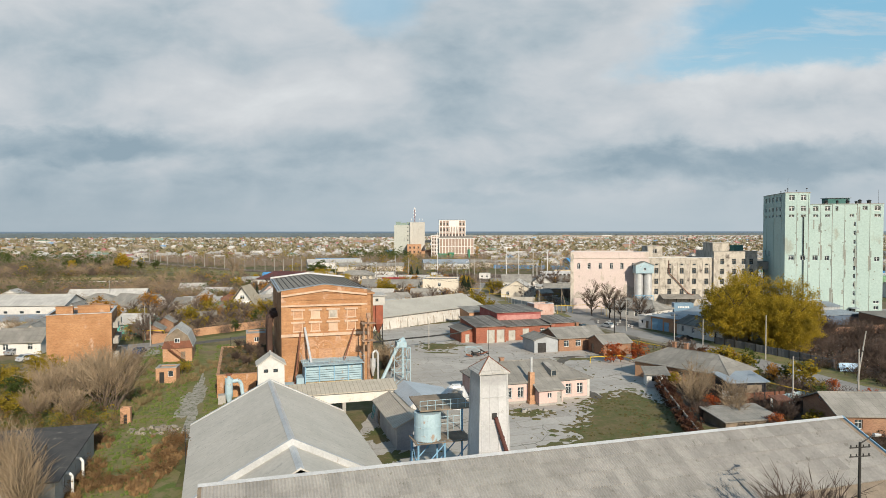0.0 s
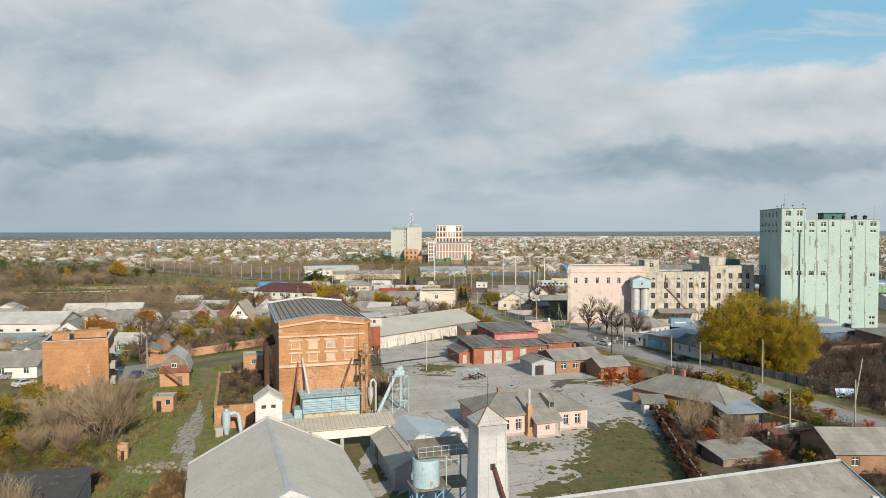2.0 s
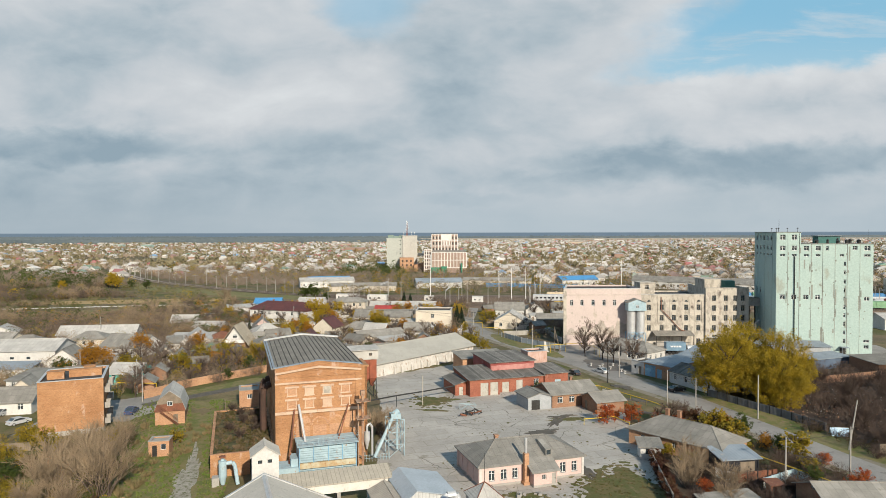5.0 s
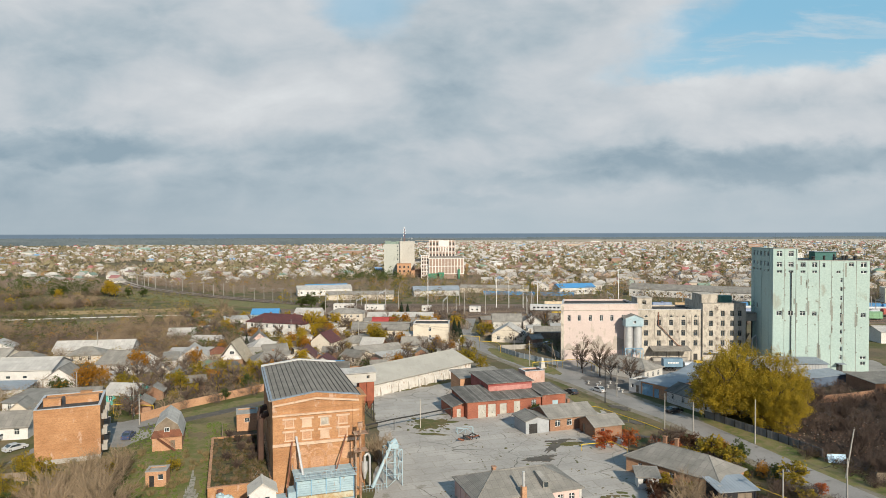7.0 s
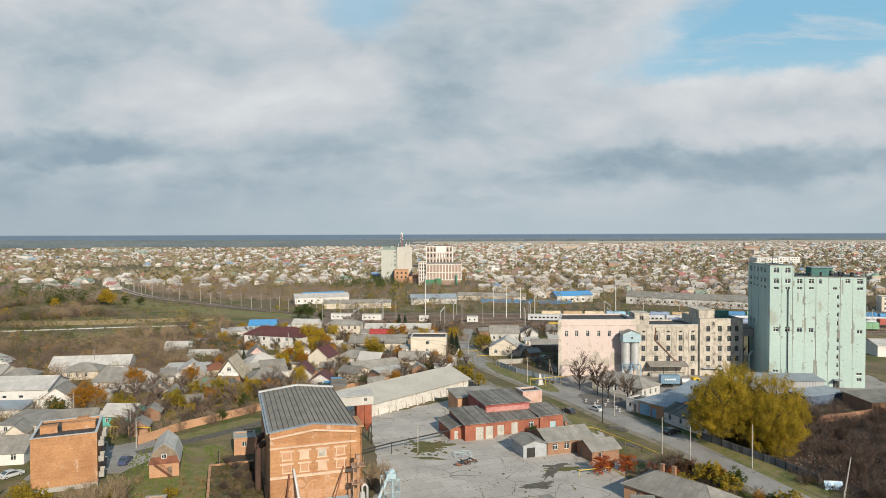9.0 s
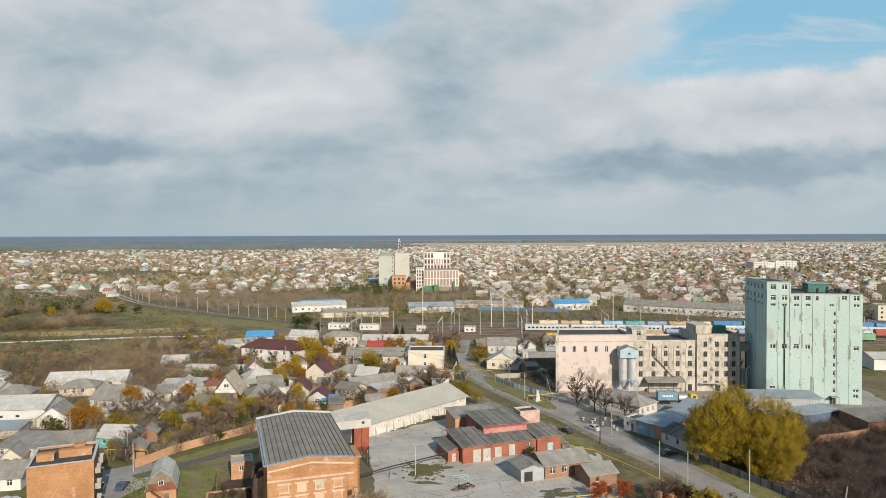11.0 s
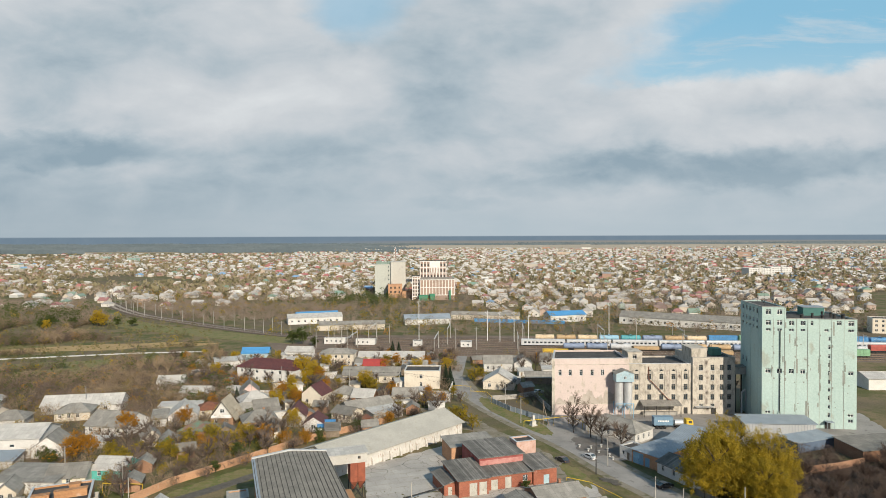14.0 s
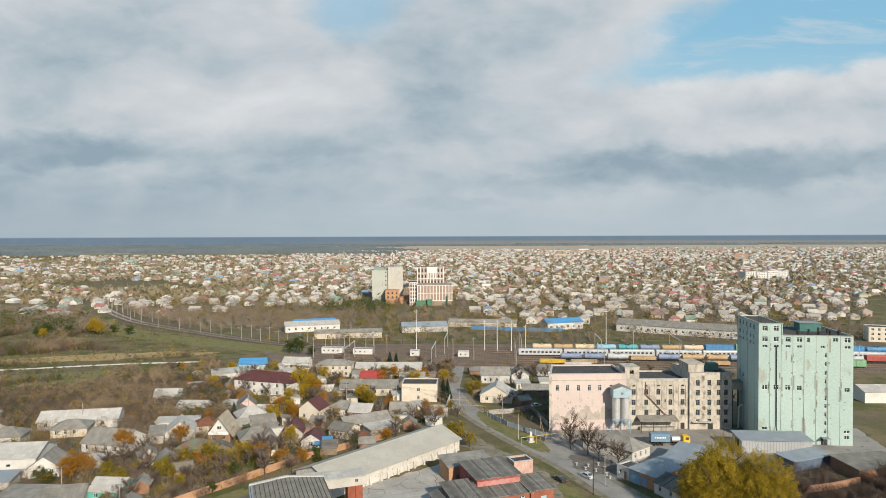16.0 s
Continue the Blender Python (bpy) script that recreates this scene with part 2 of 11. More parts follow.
    if tint:
        info = n.add("ShaderNodeObjectInfo")
        col = n.mix(1.0, col, n.ramp(info.outputs["Random"], [(0.0, (1 - tint,) * 3), (1.0, (1 + tint,) * 3)]), "MULTIPLY")
    col = n.mix(1.0, col, n.ramp(grain, [(0.25, (0.86, 0.86, 0.86)), (0.75, (1.12, 1.12, 1.12))]), "MULTIPLY")
    n.link(col, bsdf.inputs["Base Color"])
    if kind == "leaf":
        thin, both = n.add("ShaderNodeBsdfTranslucent"), n.add("ShaderNodeMixShader")
        n.link(col, thin.inputs["Color"])
        both.inputs[0].default_value = 0.38
        n.link(bsdf.outputs[0], both.inputs[1])
        n.link(thin.outputs[0], both.inputs[2])
        n.link(both.outputs[0], m.node_tree.nodes["Material Output"].inputs["Surface"])
    bsdf.inputs["Roughness"].default_value = rough
    bsdf.inputs["Metallic"].default_value = metal
    bsdf.inputs["Specular IOR Level"].default_value = spec
    if bump:
        node = n.add("ShaderNodeBump")
        node.inputs["Strength"].default_value = bump
        node.inputs["Distance"].default_value = 0.05
        n.link(height, node.inputs["Height"])
        n.link(node.outputs[0], bsdf.inputs["Normal"])
    return m


def noise_colour(self, vector, scale):
    node = self.add("ShaderNodeTexNoise")
    self.link(vector, node.inputs["Vector"])
    node.inputs["Scale"].default_value = scale
    return node.outputs[1]


Nodes.noise_colour = noise_colour

BRICK = material("orange_brick", (0.435, 0.238, 0.118), (0.335, 0.172, 0.082), 0.2, 7, kind="brick", stain=(0.46, 0.32, 0.235), amount=0.45)
BRICK_PALE = material("pale_brick", (0.49, 0.29, 0.17), (0.42, 0.24, 0.14), 0.3, 7, kind="brick", stain=(0.42, 0.3, 0.22), amount=0.2)
BRICK_RED = material("red_brick", (0.33, 0.125, 0.078), (0.25, 0.092, 0.06), 0.25, 7, kind="brick", stain=(0.36, 0.19, 0.15), amount=0.25)
BRICK_HOUSE = material("house_brick", (0.34, 0.205, 0.13), (0.27, 0.15, 0.095), 0.3, 7, kind="brick", tint=0.12)
STUCCO_CREAM = material("cream_stucco", (0.50, 0.46, 0.395), (0.415, 0.38, 0.325), 0.22, 3, stain=(0.27, 0.25, 0.215), amount=1.0)
STUCCO_PEACH = material("peach_stucco", (0.55, 0.465, 0.43), (0.50, 0.42, 0.39), 0.1, 3, stain=(0.42, 0.37, 0.31), amount=0.45)
STUCCO_PINK = material("pink_stucco", (0.60, 0.45, 0.41), (0.54, 0.40, 0.365), 0.3, 4, stain=(0.6, 0.45, 0.4), amount=0.1)
MINT = material("mint_paint", (0.385, 0.492, 0.46), (0.345, 0.452, 0.425), 0.06, 2, stain=(0.30, 0.33, 0.285), amount=0.35)
WHITEWASH = material("whitewash", (0.55, 0.54, 0.51), (0.48, 0.47, 0.44), 0.3, 3, stain=(0.45, 0.40, 0.34), amount=0.25)
WHITE_WALL = material("white_wall_paint", (0.58, 0.575, 0.55), (0.51, 0.505, 0.485), 0.3, 3, tint=0.06)
CREAM_WALL = material("cream_wall_paint", (0.58, 0.53, 0.44), (0.52, 0.47, 0.39), 0.3, 3, tint=0.08)
BLUE_WALL = material("faded_blue_paint", (0.22, 0.40, 0.55), (0.17, 0.33, 0.47), 0.4, 4, rough=0.6, stain=(0.30, 0.18, 0.12), amount=0.15)
PALE_BLUE = material("pale_blue_paint", (0.37, 0.49, 0.535), (0.29, 0.40, 0.45), 0.5, 4, rough=0.65, stain=(0.32, 0.22, 0.15), amount=0.4)
MARINE = material("blue_metal_roof", (0.08, 0.27, 0.52), (0.07, 0.24, 0.47), 0.3, 5, rough=0.5, kind="seams", extra=(0.5, "X"))
SLATE = material("grey_fibre_cement_sheets", (0.26, 0.248, 0.222), (0.195, 0.188, 0.168), 0.35, 4, kind="sheet", extra=(1.1, 1.6), bump=0.5, stain=(0.20, 0.19, 0.15), amount=0.25, tint=0.2)
SLATE_PALE = material("pale_fibre_cement_sheets", (0.46, 0.45, 0.42), (0.40, 0.39, 0.365), 0.3, 4, kind="sheet", extra=(1.13, 1.6), bump=0.5, stain=(0.38, 0.36, 0.31), amount=0.2)
SLATE_DARK = material("dark_fibre_cement_sheets", (0.20, 0.19, 0.172), (0.14, 0.134, 0.122), 0.5, 4, kind="strips", extra=(0.62, 60.0), bump=0.6, tint=0.1)
STEEL_PLAIN = material("smooth_grey_blue_steel", (0.40, 0.45, 0.49), (0.34, 0.385, 0.42), 0.25, 3, rough=0.5, bump=0.1, stain=(0.30, 0.30, 0.29), amount=0.2)
GATE = material("worn_white_gate_paint", (0.44, 0.43, 0.39), (0.35, 0.34, 0.305), 0.8, 5, stain=(0.30, 0.24, 0.18), amount=0.4)
BAND = material("pale_lime_washed_brick", (0.56, 0.42, 0.31), (0.47, 0.33, 0.235), 0.6, 6, stain=(0.40, 0.23, 0.14), amount=0.4)
FELT = material("roofing_felt", (0.085, 0.082, 0.078), (0.06, 0.058, 0.058), 0.3, 4, rough=0.95, spec=0.15, stain=(0.17, 0.155, 0.135), amount=0.4)
STEEL_ROOF = material("bluish_steel_roof", (0.27, 0.315, 0.355), (0.22, 0.26, 0.295), 0.3, 4, rough=0.75, kind="seams", extra=(0.6, "X"), stain=(0.35, 0.34, 0.32), amount=0.15)
ZINC = material("galvanised_sheet", (0.55, 0.56, 0.56), (0.46, 0.47, 0.47), 0.5, 5, rough=0.45, metal=0.35, stain=(0.34, 0.28, 0.23), amount=0.1)
MAROON = material("maroon_tile_roof", (0.12, 0.045, 0.04), (0.09, 0.035, 0.035), 0.5, 6, rough=0.6, kind="sheet", extra=(1.1, 0.35), bump=0.4)
RED_ROOF = material("red_metal_roof", (0.36, 0.06, 0.05), (0.30, 0.05, 0.05), 0.5, 6, rough=0.5, kind="seams", extra=(0.4, "X"))
GREEN_PAINT = material("green_paint", (0.05, 0.22, 0.13), (0.04, 0.18, 0.11), 0.6, 5, rough=0.55)
TEAL_PAINT = material("turquoise_paint", (0.10, 0.40, 0.36), (0.09, 0.34, 0.31), 0.6, 5, rough=0.6)
RUST = material("rusty_brown_steel", (0.21, 0.085, 0.05), (0.13, 0.06, 0.04), 0.6, 6, rough=0.8, stain=(0.28, 0.16, 0.10), amount=0.4)
DARK_STEEL = material("dark_steel", (0.05, 0.05, 0.05), (0.035, 0.033, 0.03), 0.8, 6, rough=0.6, metal=0.3)
CONCRETE = material("weathered_concrete", (0.36, 0.345, 0.315), (0.29, 0.28, 0.255), 0.4, 5, stain=(0.24, 0.22, 0.19), amount=0.3)
YARD = material("cracked_concrete_yard", (0.42, 0.395, 0.36), (0.34, 0.32, 0.29), 0.09, 2.5, kind="slabs", extra=(6.0, 3.0, 17.0), stain=(0.24, 0.22, 0.175), amount=0.35)
ASPHALT = material("worn_asphalt", (0.29, 0.275, 0.255), (0.22, 0.21, 0.195), 0.12, 3, stain=(0.14, 0.13, 0.12), amount=0.4)
YARD_GRASS = material("thin_yard_grass", (0.075, 0.09, 0.024), (0.135, 0.105, 0.046), 0.3, 3, bump=0.8, stain=(0.16, 0.125, 0.062), amount=0.7)
DIRT = material("bare_earth", (0.075, 0.057, 0.04), (0.048, 0.037, 0.027), 0.3, 3, stain=(0.06, 0.048, 0.033), amount=0.4)
BALLAST = material("track_ballast", (0.20, 0.15, 0.115), (0.135, 0.102, 0.078), 0.12, 6, bump=0.6, stain=(0.15, 0.14, 0.075), amount=0.6)
RED_STEEL = material("red_oxide_steel", (0.28, 0.085, 0.048), (0.20, 0.065, 0.04), 0.6, 6, rough=0.75, stain=(0.14, 0.06, 0.04), amount=0.3)
GRASS = material("autumn_grass", (0.095, 0.125, 0.028), (0.165, 0.15, 0.055), 0.16, 3, bump=0.6, stain=(0.20, 0.16, 0.08), amount=1.2)
WOOD = material("grey_timber", (0.25, 0.20, 0.15), (0.17, 0.14, 0.105), 0.8, 8, rough=0.9)
BARK = material("bark", (0.075, 0.058, 0.044), (0.048, 0.037, 0.029), 1.0, 9, bump=0.4)
TWIG = material("bare_twigs", (0.165, 0.125, 0.098), (0.105, 0.08, 0.064), 0.2, 6, bump=0.0)
LOT_TWIG = material("dark_brown_twigs", (0.10, 0.07, 0.055), (0.062, 0.046, 0.038), 0.3, 6, bump=0.0)
TWIG_PALE = material("pale_bare_twigs", (0.30, 0.225, 0.145), (0.205, 0.155, 0.10), 0.3, 6, bump=0.0)
LEAF_OLIVE = material("olive_yellow_leaves", (0.40, 0.28, 0.022), (0.15, 0.125, 0.014), 0.1, 2, rough=0.7, bump=0.0, kind="leaf")
LEAF_WILLOW = material("golden_olive_leaves", (0.47, 0.33, 0.024), (0.17, 0.135, 0.015), 0.1, 2, rough=0.65, bump=0.0, kind="leaf")
LEAF_YELLOW = material("yellow_leaves", (0.50, 0.33, 0.02), (0.33, 0.24, 0.02), 0.1, 2, rough=0.7, bump=0.0, kind="leaf")
LEAF_GOLD = material("golden_leaves", (0.46, 0.22, 0.02), (0.32, 0.15, 0.018), 0.1, 2, rough=0.7, bump=0.0, kind="leaf")
LEAF_CREEPER = material("dark_creeper_leaves", (0.10, 0.032, 0.022), (0.12, 0.07, 0.035), 0.1, 2, rough=0.7, bump=0.0, kind="leaf")
LEAF_RUST = material("rust_red_leaves", (0.36, 0.06, 0.02), (0.40, 0.13, 0.03), 0.1, 2, rough=0.7, bump=0.0, kind="leaf")
LEAF_GREEN = material("green_leaves", (0.055, 0.085, 0.018), (0.09, 0.11, 0.025), 0.1, 2, rough=0.7, bump=0.0, kind="leaf")
LEAF_FIR = material("dark_needles", (0.018, 0.035, 0.018), (0.03, 0.05, 0.025), 0.1, 2, rough=0.7, bump=0.0, kind="leaf")
PAINT_WHITE = material("white_paint", (0.72, 0.72, 0.70), (0.66, 0.66, 0.64), 0.6, 5, rough=0.6)
BLACK = material("black_rubber", (0.02, 0.02, 0.02), (0.015, 0.015, 0.015), 1, 5, rough=0.7)
YELLOW_PAINT = material("yellow_gas_pipe_paint", (0.60, 0.42, 0.03), (0.55, 0.38, 0.03), 0.6, 5, rough=0.6)


def glass_material():
    m = bpy.data.materials.new("window_glass")
    m.use_nodes = True
    b = m.node_tree.nodes["Principled BSDF"]
    b.inputs["Base Color"].default_value = (0.10, 0.13, 0.15, 1)
    b.inputs["Roughness"].default_value = 0.08
    b.inputs["Transmission Weight"].default_value = 0.6
    b.inputs["IOR"].default_value = 1.5
    return m


GLASS = glass_material()


# ---- mesh helpers ----
class Geo:
    """Collects corners and faces; each face has a material slot."""

    def __init__(self):
        self.v, self.f, self.s = [], [], []

    def face(self, pts, slot=0):
        base = len(self.v)
        self.v += [tuple(p) for p in pts]
        self.f.append(tuple(range(base, base + len(pts))))
        self.s.append(slot)

    def hexa(self, p, slot=0):
        """Eight corners: four below, four above, both anticlockwise from above."""
        base = len(self.v)
        self.v += [tuple(q) for q in p]
        for q in ((3, 2, 1, 0), (4, 5, 6, 7), (0, 1, 5, 4), (1, 2, 6, 5), (2, 3, 7, 6), (3, 0, 4, 7)):
            self.f.append(tuple(base + i for i in q))
            self.s.append(slot)

    def box(self, x0, x1, y0, y1, z0, z1, slot=0):
        self.hexa([(x0, y0, z0), (x1, y0, z0), (x1, y1, z0), (x0, y1, z0), (x0, y0, z1), (x1, y0, z1), (x1, y1, z1), (x0, y1, z1)], slot)

    def slab(self, pts, thick, slot=0):
        """A plate on the corners pts (anticlockwise from above), thick downwards."""
        n, base = len(pts), len(self.v)
        self.v += [tuple(p) for p in pts] + [(p[0], p[1], p[2] - thick) for p in pts]
        self.f += [tuple(range(base, base + n)), tuple(base + n + i for i in reversed(range(n)))]
        self.f += [(base + i, base + n + i, base + n + (i + 1) % n, base + (i + 1) % n) for i in range(n)]
        self.s += [slot] * (n + 2)

    def prism(self, poly, a, b, slot=0):
        """A flat outline poly (list of points) swept by the vector b - a; poly anticlockwise seen from a."""
        n, base = len(poly), len(self.v)
        d = Vector(b) - Vector(a)
        self.v += [tuple(p) for p in poly] + [tuple(Vector(p) + d) for p in poly]
        self.f += [tuple(range(base, base + n)), tuple(base + n + i for i in reversed(range(n)))]
        self.f += [(base + (i + 1) % n, base + i, base + n + i, base + n + (i + 1) % n) for i in range(n)]
        self.s += [slot] * (n + 2)

    def tube(self, a, b, r0, r1=None, sides=8, slot=0, caps=True):
        r1 = r0 if r1 is None else r1
        a, b = Vector(a), Vector(b)
        axis = (b - a).normalized()
        side = axis.cross(Vector((0, 0, 1)) if abs(axis.z) < 0.9 else Vector((1, 0, 0))).normalized()
        other = axis.cross(side)
        base = len(self.v)
        for centre, r in ((a, r0), (b, r1)):
            for i in range(sides):
                w = 2 * math.pi * i / sides
                self.v.append(tuple(centre + side * (r * math.cos(w)) + other * (r * math.sin(w))))
        for i in range(sides):
            j = (i + 1) % sides
            self.f.append((base + i, base + j, base + sides + j, base + sides + i))
            self.s.append(slot)
        if caps:
            self.f += [tuple(base + i for i in reversed(range(sides))), tuple(base + sides + i for i in range(sides))]
            self.s += [slot, slot]

    def path(self, pts, r, sides=8, slot=0):
        for a, b in zip(pts, pts[1:]):
            self.tube(a, b, r, r, sides, slot)

    def dome(self, c, r, squash=1.0, rings=4, sides=12, slot=0):
        for i in range(rings):
            a0, a1 = math.pi / 2 * i / rings, math.pi / 2 * (i + 1) / rings
            for k in range(sides):
                w0, w1 = 2 * math.pi * k / sides, 2 * math.pi * (k + 1) / sides
                q = [(c[0] + r * math.cos(a) * math.cos(w), c[1] + r * math.cos(a) * math.sin(w), c[2] + r * squash * math.sin(a)) for a, w in ((a0, w0), (a0, w1), (a1, w1), (a1, w0))]
                self.face(q[:3] if i == rings - 1 else q, slot)

    def weld(self):
        """Joins corners that coincide, so that a wall is one piece."""
        seen, where = {}, []
        for p in self.v:
            k = (round(p[0], 3), round(p[1], 3), round(p[2], 3))
            where.append(seen.setdefault(k, len(seen)))
        old = self.v
        self.v = [None] * len(seen)
        for p, i in zip(old, where):
            self.v[i] = p
        self.f = [tuple(where[i] for i in f) for f in self.f]
        return self

    def mesh(self, name, mats):
        me = bpy.data.meshes.new(name)
        me.from_pydata(self.v, [], self.f)
        for m in mats if isinstance(mats, (list, tuple)) else [mats]:
            me.materials.append(m)
        if isinstance(mats, (list, tuple)) and len(mats) > 1:
            me.polygons.foreach_set("material_index", self.s)
        me.update()
        return me


def part(name, geo, mats, parent=None, label="", at=None):
    """One mesh object from a Geo (or a ready mesh), under a thing or a part."""
    if isinstance(geo, Geo) and ("wall" in name or "wing" in name or name == "panel"):
        geo.weld()
    data = geo.mesh(name, mats) if isinstance(geo, Geo) else geo
    ob = new(name, data)
    if parent is not None:
        ob.parent = parent
    if at is not None:
        ob.matrix_basis = at
    if label:
        ob["label"] = label
    return ob


def thing(name, m, label, category, group="", kind=""):
    """An empty at a thing's base, which parents its parts."""
    ob = new(name)
    ob.empty_display_size = 0.5
    ob.matrix_basis = m
    return tagged(ob, label, category, group, kind)


# ---- building kit ----
WINDOWS = {}
FOOT = []          # ground plans of the buildings, for placing plants between them


def window_meshes(w, h, frame_mat, bars):
    key = (round(w, 2), round(h, 2), frame_mat.name, bars)
    if key not in WINDOWS:
        t = 0.07 if w < 1.6 else 0.1
        g = Geo()
        g.box(0, w, 0, 0.1, 0, t)
        g.box(0, w, 0, 0.1, h - t, h)
        g.box(0, t, 0, 0.1, t, h - t)
        g.box(w - t, w, 0, 0.1, t, h - t)
        for i in range(1, bars + 1):
            x = w * i / (bars + 1)
            g.box(x - t / 2, x + t / 2, 0.01, 0.09, t, h - t)
        if h > 1.1:
            g.box(t, w - t, 0.015, 0.085, h * 0.68, h * 0.68 + t * 0.8)
        p = Geo()
        p.box(t * 0.8, w - t * 0.8, 0.04, 0.055, t * 0.8, h - t * 0.8)
        s = Geo()
        s.box(-0.08, w + 0.08, -0.24, 0.0, -0.07, 0.0)
        WINDOWS[key] = g.mesh("window_frame", frame_mat), p.mesh("pane", GLASS), s.mesh("sill", ZINC)
    return WINDOWS[key]


FACES = {"F": lambda w, d: ((0, 0), (1, 0), w), "R": lambda w, d: ((w, 0), (0, 1), d), "B": lambda w, d: ((w, d), (-1, 0), w), "L": lambda w, d: ((0, d), (0, -1), d)}


def wall_run(g, origin, way, length, z0, z1, holes, thick, trim0=0.0, trim1=0.0, slot=0):
    """A wall with real openings: holes are (u, z, width, height) along the run."""
    ux, uy = way
    ix, iy = -uy, ux
    us = sorted({trim0, length - trim1, *(min(max(u, trim0), length - trim1) for h in holes for u in (h[0], h[0] + h[2]))})
    zs = sorted({z0, z1, *(min(max(z, z0), z1) for h in holes for z in (h[1], h[1] + h[3]))})
    for u0, u1 in zip(us, us[1:]):
        run = []
        for a, b in zip(zs, zs[1:]):
            mu, mz = (u0 + u1) / 2, (a + b) / 2
            if any(h[0] < mu < h[0] + h[2] and h[1] < mz < h[1] + h[3] for h in holes):
                continue
            if run and abs(run[-1][1] - a) < 1e-6:
                run[-1][1] = b
            else:
                run.append([a, b])
        for a, b in run:
            c = [(origin[0] + ux * u + ix * v, origin[1] + uy * u + iy * v) for u, v in ((u0, 0), (u1, 0), (u1, thick), (u0, thick))]
            g.hexa([(*q, a) for q in c] + [(*q, b) for q in c], slot)


def row(face, n, u0, step, z, w, h, bars=1):
    return [(face, u0 + i * step, z, w, h, bars) for i in range(n)]


def roof_geo(style, w, d, h, rh, o=0.45, t=0.14):
    g = Geo()
    if style == "gable_x":
        k = rh / (d / 2)
        for y0, y1 in ((-o, d / 2), (d / 2, d + o)):
            z0, z1 = (h - o * k, h + rh) if y0 < d / 2 - 0.01 else (h + rh, h - o * k)
            g.slab([(-o, y0, z0 + t), (w + o, y0, z0 + t), (w + o, y1, z1 + t), (-o, y1, z1 + t)], t)
        g.box(-o - 0.02, w + o + 0.02, d / 2 - 0.14, d / 2 + 0.14, h + rh + t - 0.05, h + rh + t + 0.07)
    elif style == "gable_y":
        k = rh / (w / 2)
        for x0, x1 in ((-o, w / 2), (w / 2, w + o)):
            z0, z1 = (h - o * k, h + rh) if x0 < w / 2 - 0.01 else (h + rh, h - o * k)
            g.slab([(x0, -o, z0 + t), (x1, -o, z1 + t), (x1, d + o, z1 + t), (x0, d + o, z0 + t)], t)
        g.box(w / 2 - 0.14, w / 2 + 0.14, -o - 0.02, d + o + 0.02, h + rh + t - 0.05, h + rh + t + 0.07)
    elif style == "hip":
        if w >= d:
            k = d / 2
            r = [(k * 0.9, d / 2, h + rh), (w - k * 0.9, d / 2, h + rh)]
            order = ((0, 1, "r1", "r0"), (1, 2, "r1"), (2, 3, "r0", "r1"), (3, 0, "r0"))
        else:
            k = w / 2
            r = [(w / 2, k * 0.9, h + rh), (w / 2, d - k * 0.9, h + rh)]
            order = ((0, 1, "r0"), (1, 2, "r1", "r0"), (2, 3, "r1"), (3, 0, "r0", "r1"))
        e = [(-o, -o, h), (w + o, -o, h), (w + o, d + o, h), (-o, d + o, h)]
        for f in order:
            g.face([e[i] if isinstance(i, int) else r[int(i[1])] for i in f])
        g.box(-o, w + o, -o, d + o, h - t, h - 0.002)
        g.tube(r[0], r[1], 0.1, 0.1, 6)
        for i, c in enumerate(e):
            g.tube(c, r[0 if (c[0] < w / 2 if w >= d else c[1] < d / 2) else 1], 0.08, 0.08, 5)
    elif style == "shed":
        k = rh / d
        g.slab([(-o, -o, h - o * k + t), (w + o, -o, h - o * k + t), (w + o, d + o, h + rh + o * k + t), (-o, d + o, h + rh + o * k + t)], t)
    elif style == "shed_x":
        k = rh / w
        g.slab([(-o, -o, h - o * k + t), (w + o, -o, h + rh + o * k + t), (w + o, d + o, h + rh + o * k + t), (-o, d + o, h - o * k + t)], t)
    else:
        g.box(0.3, w - 0.3, 0.3, d - 0.3, h - 0.3, h - 0.05)
    return g


